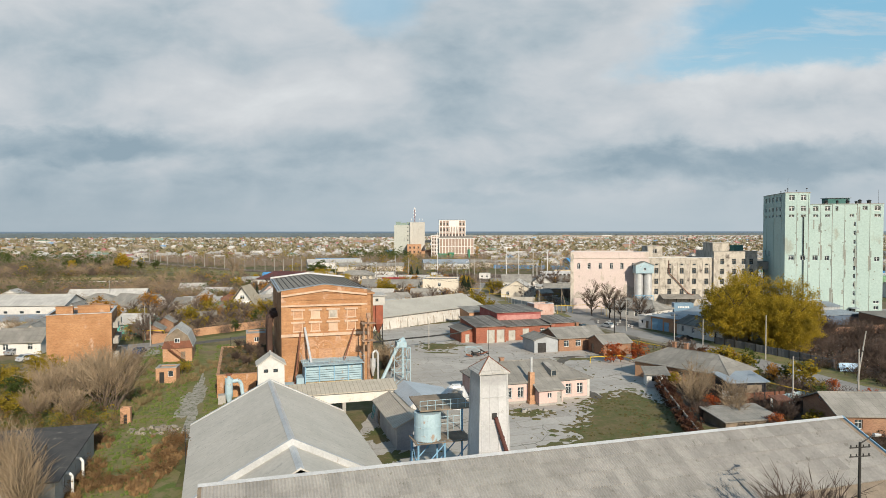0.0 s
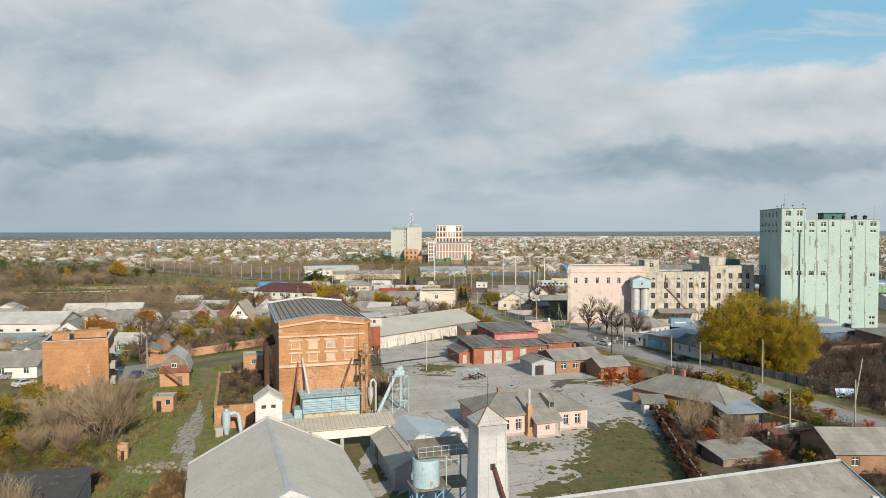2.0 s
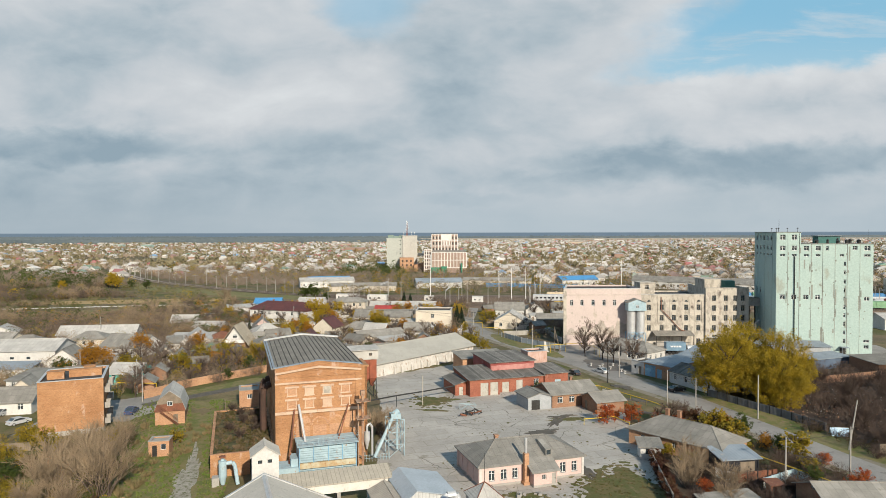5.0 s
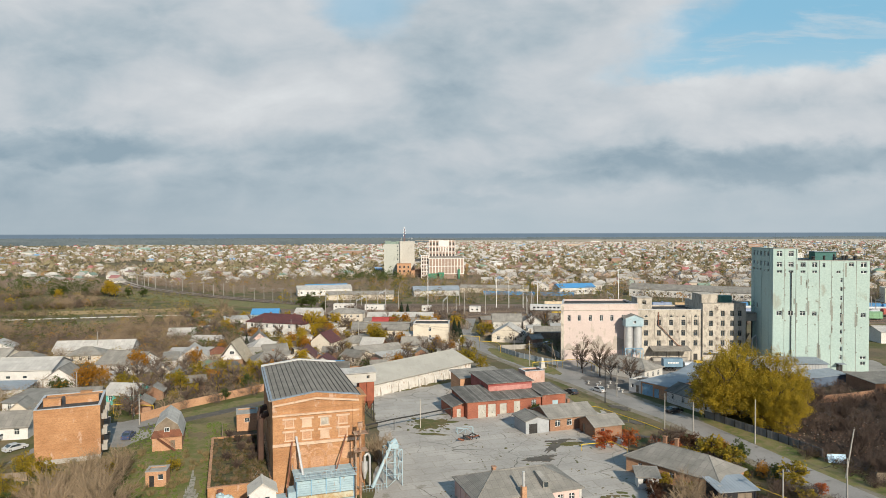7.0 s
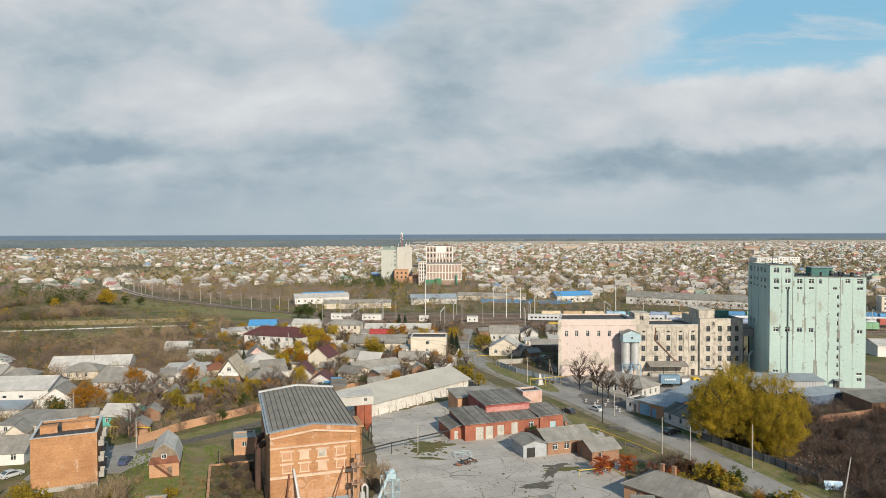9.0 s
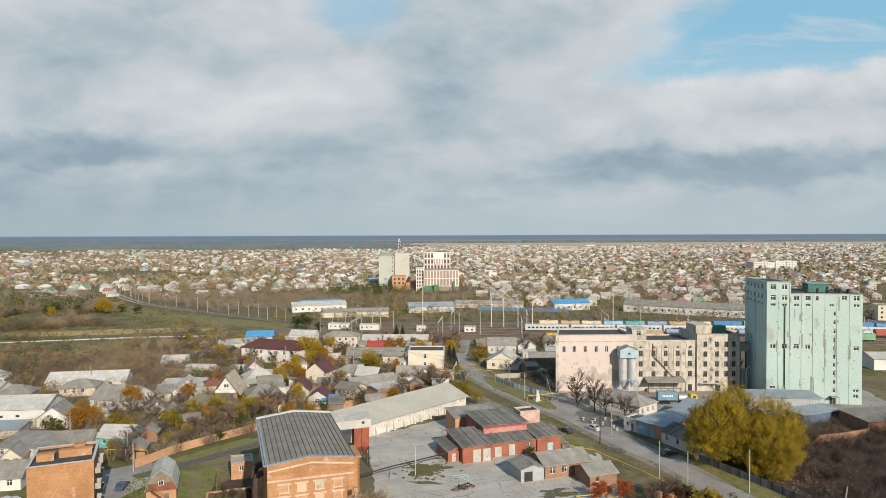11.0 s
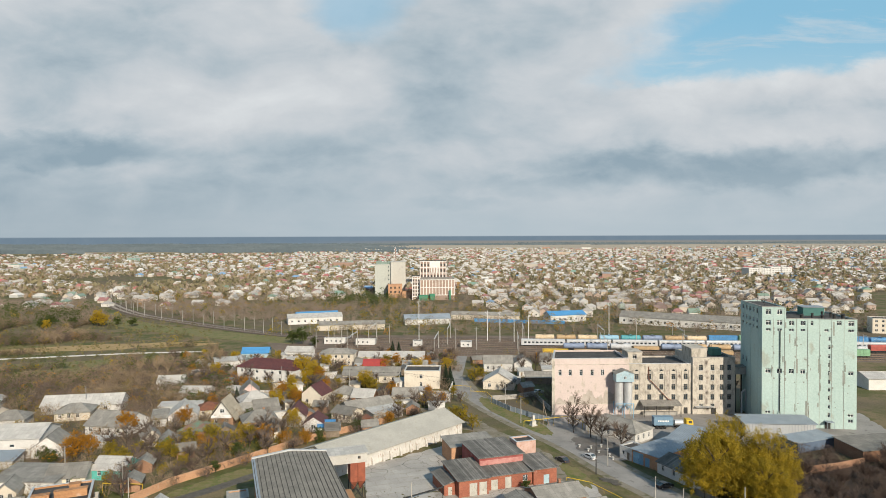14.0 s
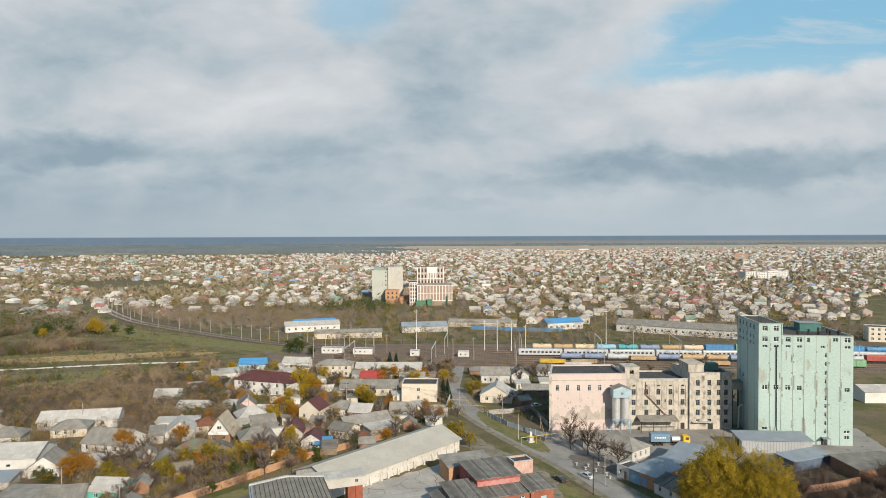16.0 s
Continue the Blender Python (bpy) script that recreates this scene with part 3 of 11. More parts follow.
def building(name, label, x, y, ang, w, d, h, walls, style, rh, roof, openings=(), doors=(), category="house", group="", chimneys=(), frames=None, over=0.45,
             parapet=0.0, coping=None, thick=0.35, base=0.4, base_mat=None, sills=False, door_mat=None, kind=""):
    """x, y: the front left corner; ang: turn in degrees; w along the front, d deep, h to the eaves.
    openings: (face, u, z, width, height, bars); doors: (face, u, width, height); chimneys: (x, y, height over the eaves)."""
    e = thing(name, pose(x, y, 0, 0, 0, ang), label, category, group, kind)
    FOOT.append((x, y, math.cos(radians(ang)), math.sin(radians(ang)), w, d))
    g = Geo()
    for f, frame_of in FACES.items():
        o, way, length = frame_of(w, d)
        holes = [q[1:5] for q in openings if q[0] == f] + [(q[1], 0.02, q[2], q[3]) for q in doors if q[0] == f]
        trim = 0.0 if f in "FB" else thick
        wall_run(g, o, way, length, 0.0, h + (parapet if style == "flat" else 0), holes, thick, trim, trim)
    if style == "gable_x":
        for x0 in (0, w - thick):
            g.prism([(x0, 0.02, h), (x0, d / 2, h + rh), (x0, d - 0.02, h)], (0, 0, 0), (thick, 0, 0))
    elif style == "gable_y":
        for y0 in (0, d - thick):
            g.prism([(0.02, y0, h), (w - 0.02, y0, h), (w / 2, y0, h + rh)], (0, 0, 0), (0, thick, 0))
    elif style == "shed":
        for x0 in (0, w - thick):
            g.prism([(x0, 0.02, h), (x0, d, h + rh), (x0, d, h)], (0, 0, 0), (thick, 0, 0))
        g.box(thick, w - thick, d - thick, d, h, h + rh)
    elif style == "shed_x":
        for y0 in (0, d - thick):
            g.prism([(0.02, y0, h), (w, y0, h), (w, y0, h + rh)], (0, 0, 0), (0, thick, 0))
        g.box(w - thick, w, thick, d - thick, h, h + rh)
    part("wall", g, walls, e)
    if style != "none" and not style.endswith("_none"):
        part("roof", roof_geo(style, w, d, h, rh, over), roof, e)
    if style == "flat" and parapet and coping:
        c = Geo()
        z = h + parapet
        for a in ((-0.08, w + 0.08, -0.08, thick + 0.05), (-0.08, w + 0.08, d - thick - 0.05, d + 0.08), (-0.08, thick + 0.05, thick + 0.05, d - thick - 0.05), (w - thick - 0.05, w + 0.08, thick + 0.05, d - thick - 0.05)):
            c.box(*a, z, z + 0.09)
        part("coping", c, coping, e)
    if base and base_mat:
        p = Geo()
        q = 0.06
        for a in ((-q, w + q, -q, 0.0), (-q, w + q, d, d + q), (-q, 0.0, 0.0, d), (w, w + q, 0.0, d)):
            p.box(*a, -0.05, base)
        part("plinth", p, base_mat, e)
    for f, u, z, ww, hh, bars in openings:
        o, way, length = FACES[f](w, d)
        turn = math.degrees(math.atan2(way[1], way[0]))
        m = pose(o[0] + way[0] * u - way[1] * 0.14, o[1] + way[1] * u + way[0] * 0.14, z, 0, 0, turn)
        fr, pa, si = window_meshes(ww, hh, frames or PAINT_WHITE, bars)
        win = part("window", fr, None, e, at=m)
        part("pane", pa, None, win)
        if sills:
            part("sill", si, None, win)
    for f, u, ww, hh in doors:
        o, way, length = FACES[f](w, d)
        turn = math.degrees(math.atan2(way[1], way[0]))
        m = pose(o[0] + way[0] * u - way[1] * 0.1, o[1] + way[1] * u + way[0] * 0.1, 0.02, 0, 0, turn)
        q = Geo()
        q.box(0, ww, 0.03, 0.09, 0, hh)
        q.box(0, 0.1, 0, 0.03, 0, hh)
        q.box(ww - 0.1, ww, 0, 0.03, 0, hh)
        q.box(0.1, ww - 0.1, 0, 0.03, hh - 0.12, hh)
        q.box(0.1, ww - 0.1, 0, 0.03, hh * 0.45, hh * 0.45 + 0.1)
        if ww > 1.6:
            q.box(ww / 2 - 0.06, ww / 2 + 0.06, 0, 0.03, 0, hh - 0.12)
        leaf = part("door", q, door_mat or WOOD, e, at=m)
        k = Geo()
        k.box(ww * 0.5 + 0.12 if ww > 1.6 else ww - 0.2, ww * 0.5 + 0.17 if ww > 1.6 else ww - 0.15, -0.05, 0.0, 1.0, 1.25)
        part("handle", k, DARK_STEEL, leaf)
    for cx, cy, ch in chimneys:
        q = Geo()
        q.box(cx - 0.3, cx + 0.3, cy - 0.3, cy + 0.3, h - 0.2, h + ch)
        q.box(cx - 0.38, cx + 0.38, cy - 0.38, cy + 0.38, h + ch, h + ch + 0.15)
        part("chimney", q, BRICK_HOUSE, e)
    return e


# ---- ground, roads, yards ----
def ground_material():
    m = bpy.data.materials.new("rough_open_ground")
    m.use_nodes = True
    n = Nodes(m.node_tree)
    bsdf = m.node_tree.nodes["Principled BSDF"]
    where = n.add("ShaderNodeNewGeometry").outputs["Position"]
    wide = n.noise(where, 0.012, 6.0, 0.6)
    mid = n.noise(where, 0.09, 6.0, 0.62)
    fine = n.noise(where, 1.4, 5.0, 0.7)
    dry = n.mix(fine, (0.09, 0.07, 0.042), (0.26, 0.205, 0.12))
    green = n.mix(fine, (0.045, 0.058, 0.018), (0.12, 0.13, 0.045))
    soil = n.mix(fine, (0.07, 0.057, 0.04), (0.195, 0.155, 0.105))
    col = n.mix(n.smooth(mid, 0.38, 0.62), dry, green)
    col = n.mix(n.smooth(wide, 0.45, 0.62), col, soil)
    apart = n.add("ShaderNodeSeparateXYZ")
    n.link(where, apart.inputs[0])
    # far stubble fields, their tan lightened further for the haze over the plain
    fields = n.mix(n.noise(n.vec("MULTIPLY", where, (0.4, 1.0, 1.0)), 0.004, 3.0), (0.34, 0.285, 0.215), (0.44, 0.385, 0.305))
    col = n.mix(n.smooth(apart.outputs[1], 2400.0, 3000.0), col, fields)
    n.link(col, bsdf.inputs["Base Color"])
    bsdf.inputs["Roughness"].default_value = 0.95
    bsdf.inputs["Specular IOR Level"].default_value = 0.15
    bump = n.add("ShaderNodeBump")
    bump.inputs["Strength"].default_value = 0.6
    bump.inputs["Distance"].default_value = 0.15
    n.link(fine, bump.inputs["Height"])
    n.link(bump.outputs[0], bsdf.inputs["Normal"])
    return m


EARTH = ground_material()
g = Geo()
g.face([(-4900, -4900, 0), (4900, -4900, 0), (4900, 4900, 0), (-4900, 4900, 0)])
tagged(part("ground", g, EARTH), "rough open ground of dry grass and earth", "ground", kind="structure")


def sheet(name, outline, z, mat, label, category="pavement", wobble=0.0, seed=1):
    """A thin slab laid on the ground, its edge broken by noise."""
    pts = []
    for a, b in zip(outline, outline[1:] + outline[:1]):
        a, b = Vector(a), Vector(b)
        steps = max(1, int((b - a).length / 1.5)) if wobble else 1
        side = Vector((-(b - a).y, (b - a).x)).normalized()
        for i in range(steps):
            p = a.lerp(b, i / steps)
            k = noise.noise((p.x * 0.35, p.y * 0.35, seed * 7.0)) * wobble + noise.noise((p.x * 1.3, p.y * 1.3, seed * 3.0)) * wobble * 0.4
            pts.append((p.x + side.x * k, p.y + side.y * k))
    g = Geo()
    g.slab([(*p, z) for p in pts], z + 0.1)
    return tagged(part(name, g, mat), label, category, kind="structure")


def patch(name, cx, cy, rx, ry, ang, z, mat, label, category, seed, rough=0.35):
    """A blob of ground cover with an uneven edge."""
    pts, a0 = [], radians(ang)
    for i in range(56):
        w = 2 * math.pi * i / 56
        k = 1 + rough * noise.noise((math.cos(w) * 1.6, math.sin(w) * 1.6, seed * 5.1)) + rough * 0.8 * noise.noise((math.cos(w) * 5, math.sin(w) * 5, seed * 2.3))
        u, v = rx * k * math.cos(w), ry * k * math.sin(w)
        pts.append((cx + u * math.cos(a0) - v * math.sin(a0), cy + u * math.sin(a0) + v * math.cos(a0), z))
    g = Geo()
    g.slab(pts, z + 0.1)
    return tagged(part(name, g, mat), label, category, kind="structure")


def ribbon(name, pts, width, z, mat, label, category="road", z0=-0.1):
    """A road or bed along a line of points."""
    g = Geo()
    left, right = [], []
    for i, p in enumerate(pts):
        a, b = Vector(pts[max(0, i - 1)]), Vector(pts[min(len(pts) - 1, i + 1)])
        side = Vector((-(b - a).y, (b - a).x)).normalized() * width / 2
        left.append((p[0] + side.x, p[1] + side.y))
        right.append((p[0] - side.x, p[1] - side.y))
    for i in range(len(pts) - 1):
        q = [right[i], right[i + 1], left[i + 1], left[i]]
        g.hexa([(*c, z0) for c in q] + [(*c, z) for c in q])
    return tagged(part(name, g, mat), label, category, kind="structure")


def curve(pts, steps=6):
    """A smooth line through the points."""
    out = []
    q = [pts[0], *pts, pts[-1]]
    for i in range(1, len(q) - 2):
        p0, p1, p2, p3 = (Vector(q[i + k]) for k in (-1, 0, 1, 2))
        for s in range(steps):
            t = s / steps
            out.append(tuple(0.5 * (2 * p1 + (p2 - p0) * t + (2 * p0 - 5 * p1 + 4 * p2 - p3) * t * t + (3 * p1 - p0 - 3 * p2 + p3) * t ** 3)))
    return out + [tuple(pts[-1])]


CURVE = curve([(-44, 394), (-80, 412), (-115, 436), (-161, 473), (-215, 521), (-250, 563), (-282, 609), (-316, 662), (-340, 729), (-352, 800), (-350, 880)], 5)
MAIN_ROAD = curve([(13, 290), (16, 262), (23, 238), (33, 213), (43, 191), (50.8, 168), (58, 151), (62, 136), (66, 120), (70.5, 102), (77, 70), (85, 30)])
DUST = material("dusty_verge", (0.25, 0.22, 0.175), (0.17, 0.15, 0.105), 0.15, 3, stain=(0.10, 0.10, 0.045), amount=0.7)
ribbon("verge", MAIN_ROAD[:-4], 11.5, 0.03, DUST, "dusty trodden verge along the road", "verge")
ribbon("road", MAIN_ROAD, 7.0, 0.05, ASPHALT, "worn grey asphalt road with muddy edges")
ribbon("road", curve([(16, 258), (-4, 256), (-25, 257), (-62, 263), (-110, 262)]), 5.0, 0.045, ASPHALT, "narrow worn street between the houses")
ribbon("road", curve([(13, 285), (16, 310), (19, 338)]), 6.0, 0.055, ASPHALT, "worn street towards the railway")
ribbon("road", curve([(-240, 335), (-217, 339), (-187, 346), (-155, 353), (-118, 357)]), 2.6, 0.16, material("pale_pipe_cover", (0.62, 0.60, 0.56), (0.54, 0.52, 0.48), 0.3, 3), "long pale concrete channel across the scrub")
sheet("pavement", [(-13, 50), (12, 54), (34, 66), (35, 95), (37, 118), (40, 138), (42, 162), (33, 164), (15, 200), (-17, 176), (-12, 142), (-10, 105)], 0.06, YARD,
      "cracked concrete works yard with weeds in the joints", "yard", 1.0, 3)
sheet("earth", [(-4, 236), (8, 234), (14, 228), (24, 206), (36, 182), (42, 160), (30, 164), (24, 186), (16, 204), (6, 220)], 0.025, DUST, "dusty trodden ground between the warehouse and the road", "ground", 1.5, 12)
sheet("pavement", [(37, 205), (50, 178), (60, 180), (60, 192), (100, 190), (142, 186), (150, 222), (44, 226)], 0.04, ASPHALT, "dusty asphalt forecourt of the mill", "yard", 1.2, 5)
sheet("pavement", [(-84, 112), (-80, 150), (-66, 158), (-60, 146), (-64, 136), (-80, 134)], 0.03, ASPHALT, "worn asphalt drive beside the brick block", "drive", 1.0, 9)
MUD = material("dark_mud", (0.085, 0.074, 0.06), (0.12, 0.105, 0.085), 0.6, 4, rough=0.7, stain=(0.06, 0.052, 0.042), amount=0.5)
sheet("grass", [(15, 76), (17, 85), (20, 88.5), (22, 94), (22.8, 100.5), (27, 104), (31.5, 107.5), (34.2, 98), (35.2, 84), (32, 74)], 0.078, YARD_GRASS, "broad weedy lawn spreading over the works yard", "grass", 2.2, 6)
for k, (cx, cy, rx, ry, an) in enumerate([(14, 79, 4, 1.6, 25), (-0.8, 150.5, 4.6, 3.4, 17), (-1, 142.6, 4, 0.7, -10), (12.2, 95.2, 2.8, 1.7, 17), (-6, 76, 3.5, 1.5, 60), (6, 159, 3.5, 0.8, 17), (27, 135, 4, 1, 5), (-8.5, 84, 1.6, 2.6, 20)]):
    patch("grass", cx, cy, rx, ry, an, 0.085 + 0.004 * k, YARD_GRASS, "ragged patch of grass and weeds on the yard", "grass", k, 0.75)
for k, (cx, cy, rx, ry, an) in enumerate([(20.8, 126.6, 3.0, 1.5, 20), (24.4, 133.5, 0.9, 4.0, -30), (26.0, 137.2, 2.6, 0.8, 10), (23.6, 106.5, 1.0, 4.2, 12), (46.4, 163.0, 2.4, 1.3, -60), (45.0, 150.8, 3.6, 1.0, -30), (41.0, 141.0, 5.0, 1.8, -20)]):
    patch("mud", cx, cy, rx, ry, an, 0.125 + 0.004 * k, MUD, "dark trodden mud and puddle stain", "mud", 40 + k, 0.8)


def grass_spots(label, spots, seed, mat, z):
    """Many small ragged turf spots round the larger lawns."""
    rnd = random.Random(seed)
    g = Geo()
    for i, (cx, cy, r) in enumerate(spots):
        n, turn, flat = 11, rnd.uniform(0, 6.28), rnd.uniform(0.35, 0.9)
        pts = []
        for k in range(n):
            w = 2 * math.pi * k / n
            q = r * rnd.uniform(0.55, 1.15)
            u, v = q * math.cos(w), q * flat * math.sin(w)
            pts.append((cx + u * math.cos(turn) - v * math.sin(turn), cy + u * math.sin(turn) + v * math.cos(turn), z + 0.0003 * i))
        g.slab(pts, z)
    tagged(part("grass_spots", g, mat), label, "grass", kind="stuff")


rnd = random.Random(44)
edge = [(15, 76), (17, 85), (20, 88.5), (22, 94), (22.8, 100.5), (27, 104), (31.5, 107.5)]
spots = []
for p, q in zip(edge, edge[1:]):
    for i in range(26):
        t = rnd.random()
        spots.append((p[0] + (q[0] - p[0]) * t + rnd.gauss(-0.6, 1.5), p[1] + (q[1] - p[1]) * t + rnd.gauss(0.4, 1.3), rnd.uniform(0.2, 1.0)))
spots += [(rnd.gauss(-1, 3.5), rnd.gauss(149, 3.5), rnd.uniform(0.2, 0.8)) for i in range(50)]
spots += [(rnd.gauss(13, 3), rnd.gauss(94.5, 1.2), rnd.uniform(0.2, 0.7)) for i in range(24)]
spots += [(rnd.uniform(6, 34), rnd.uniform(110, 136), rnd.uniform(0.1, 0.4)) for i in range(40)]
grass_spots("small weedy turf spots along the lawns of the yard", spots, 45, YARD_GRASS, 0.07)
patch("grass", -47, 116, 10, 36, 17, 0.05, GRASS, "strip of green autumn grass behind the works", "grass", 21, 0.3)
patch("grass", -34, 50, 14, 30, 17, 0.04, GRASS, "rough grass beside the storehouse", "grass", 22, 0.4)
patch("grass", 29.5, 226, 4.2, 26, 20, 0.058, GRASS, "mown green verge by the road", "grass", 23, 0.15)
patch("grass", 38.6, 168, 2.6, 9, 12, 0.09, GRASS, "green verge behind the garages", "grass", 63, 0.3)
patch("pavement", 50.5, 190, 6.5, 9, 20, 0.075, material("dark_forecourt_paving", (0.16, 0.145, 0.13), (0.12, 0.11, 0.10), 0.3, 3, stain=(0.20, 0.18, 0.155), amount=0.4), "dark trodden paving with white urns", "forecourt", 64, 0.2)
patch("path", -38.6, 101, 1.4, 14, 17, 0.07, material("broken_path", (0.35, 0.33, 0.285), (0.26, 0.24, 0.20), 0.5, 4, bump=0.5, stain=(0.10, 0.11, 0.035), amount=0.9), "broken pale concrete path in the grass", "path", 24, 0.9)
patch("grass", -52.5, 167, 3.2, 14, -42, 0.055, GRASS, "green strip along the brick garden wall", "grass", 61, 0.3)
ribbon("path", curve([(-66, 148), (-58, 156), (-51, 163), (-45, 170), (-36, 180)]), 3.4, 0.07, MUD, "muddy brown track along the garden wall", "track")
patch("grass", -51, 149, 5.5, 4.5, 0, 0.062, GRASS, "green grass behind the gambrel house", "grass", 62, 0.5)
patch("earth", -40, 137, 6, 10, 17, 0.06, DIRT, "dark burnt earth of a fenced plot", "plot", 25, 0.12)
LOT = material("dark_rubbly_earth", (0.075, 0.053, 0.04), (0.045, 0.034, 0.027), 0.25, 3, bump=0.8, stain=(0.13, 0.088, 0.065), amount=0.45)
patch("earth", 104, 140, 32, 37, 0, 0.03, LOT, "bare dark earth with brick rubble", "earth", 26, 0.12)
# garden earth laid dark, standing in for the cloud shade there
patch("earth", 46, 100, 11, 20, 15, 0.03, DIRT, "earth of house gardens, darkened in place of shade", "earth", 27, 0.2)
patch("grass", 70, 130, 5.0, 26, 15, 0.045, GRASS, "yellowed verge by the road", "grass", 28, 0.3)
patch("meadow", -178, 374, 52, 12, 12, 0.06, material("dry_reed", (0.36, 0.255, 0.12), (0.28, 0.20, 0.09), 0.1, 2), "field of dry straw-coloured reed", "meadow", 29, 0.35)
patch("meadow", -150, 330, 50, 9, 10, 0.05, GRASS, "green meadow strip in the scrub", "meadow", 30, 0.4)
ribbon("meadow", curve([(-262, 540), (-228, 492), (-181, 450), (-140, 424), (-105, 404), (-72, 390)]), 22.0, 0.12, GRASS, "green slope below the railway", "meadow")
patch("meadow", -163, 302, 26, 13, 12, 0.05, GRASS, "green meadow in the scrub", "meadow", 32, 0.5)
patch("meadow", -245, 372, 34, 10, 8, 0.05, GRASS, "green meadow before the reed", "meadow", 33, 0.5)
patch("meadow", -110, 262, 16, 6, -30, 0.05, GRASS, "green meadow behind the houses", "meadow", 34, 0.5)

TURN = 17.0
C17, S17 = math.cos(radians(TURN)), math.sin(radians(TURN))


def at17(x, y, u, v):
    """The place u along and v back from (x, y) in the works' own grid."""
    return x + u * C17 - v * S17, y + u * S17 + v * C17


# ---- the tall brick mill building of the works ----
def brick_works():
    w, d, h = 14.0, 28.8, 16.6
    win = []
    for z, hh in ((12.35, 1.2), (10.25, 1.25)):
        win += [("F", u, z, 1.5, hh, 2) for u in (1.9, 4.7, 7.6, 10.6)]
    win += [("L", u, z, 1.5, 1.8, 1) for z in (4, 8, 11.6) for u in (3, 8, 13, 18, 23)]
    e = building("brick_mill", "tall weathered orange brick industrial building, bricked-up windows, dark metal roof", -26.2, 106.0, TURN, w, d, h, BRICK, "shed_none", 0, BRICK,
                 [q for q in win if q[0] == "L"], category="industrial building", thick=0.5)
    g = Geo()
    # low pitched gable behind a stepped brick front
    g.prism([(0, 0, h), (w, 0, h), (w, 0, h + 0.25), (w / 2, 0, h + 1.15), (0, 0, h + 0.25)], (0, 0, 0), (0, 0.5, 0))
    back = Geo()
    back.prism([(0, d - 0.5, h), (w, d - 0.5, h), (w / 2, d - 0.5, h + 1.1)], (0, 0, 0), (0, 0.5, 0))
    part("back_gable", back, BRICK, e)
    for z0, z1, q in ((h - 1.35, h - 1.1, 0.12), (h - 0.35, h - 0.1, 0.1)):
        g.box(-0.05, w + 0.05, -q, 0.0, z0, z1)
    for u in (0.0, w - 1.0):
        g.box(u, u + 1.0, -0.22, 0.0, 0.0, h - 1.35)
    part("cornice", g, BRICK, e)
    for s in (0, 1):
        x0, x1, z0, z1 = ((0.0, w / 2, h - 0.75, h + 0.1), (w / 2, w, h + 0.1, h - 0.75))[s]
        g = Geo()
        g.prism([(x0, -0.3, z0), (x1, -0.3, z1), (x1, -0.3, z1 + 0.3), (x0, -0.3, z0 + 0.3)], (0, 0, 0), (0, 0.3, 0))
        part("trim_band", g, BAND, e, "pale brick band below the gable")
    for z, dz in ((9.35, 0.45), (h - 2.35, 0.28)):
        g = Geo()
        g.box(-0.05, w + 0.05, -0.3, 0.0, z, z + dz)
        part("trim_band", g, BAND, e, "pale brick band across the front")
    for u in (1.9, 4.7, 7.6, 10.6):
        for z, hh in ((12.35, 1.2), (10.25, 1.25)):
            g = Geo()
            g.box(u - 0.35, u + 1.85, -0.2, 0.0, z + hh, z + hh + 0.3)
            part("lintel", g, BAND, e, "pale brick lintel")
            g = Geo()
            g.box(u - 0.1, u + 1.6, -0.12, 0.0, z - 0.2, z)
            part("sill", g, BAND, e)
            for a in (u, u + 1.36):
                g = Geo()
                g.box(a, a + 0.14, -0.1, 0.0, z, z + hh)
                part("jamb", g, BAND, e)
            g = Geo()
            g.box(u + 0.14, u + 1.36, -0.03, 0.0, z, z + hh)
            part("bricked_window", g, (BRICK_PALE, BAND, BRICK_PALE, STUCCO_CREAM)[int(u + z) % 4], e, "blind window filled with pale brick")
    # relieving arches of the walled-up ground floor windows
    for u in (4.4, 7.1, 9.8):
        g = Geo()
        for k in range(9):
            a0, a1 = math.pi * k / 9, math.pi * (k + 0.86) / 9
            q = [(u + r * math.cos(a), -0.06, 7.2 + r * math.sin(a)) for r, a in ((1.15, a0), (1.45, a0), (1.45, a1), (1.15, a1))]
            g.prism(q, (0, 0, 0), (0, 0.06, 0))
        g.box(u - 1.1, u + 1.1, -0.025, 0.0, 5.4, 7.2)
        part("relieving_arch", g, BRICK_PALE, e, "worn brick arch of a walled-up window")
    for u, z, uu, zz in ((0.6, 1.2, 1.9, 3.0), (11.2, 6.4, 12.8, 9.0), (4.6, 7.6, 5.2, 8.8)):
        g = Geo()
        g.box(u, uu, -0.02, 0.0, z, zz)
        part("patched_brickwork", g, BRICK_PALE, e)
    g = Geo()
    o, k = 0.5, 0.9 / (w / 2)
    for x0, x1, z0, z1 in ((-o, w / 2, h - o * k, h + 0.95), (w / 2, w + o, h + 0.95, h - o * k)):
        g.slab([(x0, 0.5, z0 + 0.25), (x1, 0.5, z1 + 0.25), (x1, d + 0.3, z1 + 0.25), (x0, d + 0.3, z0 + 0.25)], 0.2)
    part("roof", g, ROOF_SLOPE, e)
    g = Geo()
    for i in range(18):
        x = -0.3 + i * (w + 0.6) / 17
        z = h + 0.95 - abs(x - w / 2) * k * 1.02 + 0.22
        seam = Geo()
        seam.box(x - 0.05, x + 0.05, 0.5, d + 0.28, z, z + 0.12)
        part("roof_seam", seam, SEAM, e)
    g = Geo()
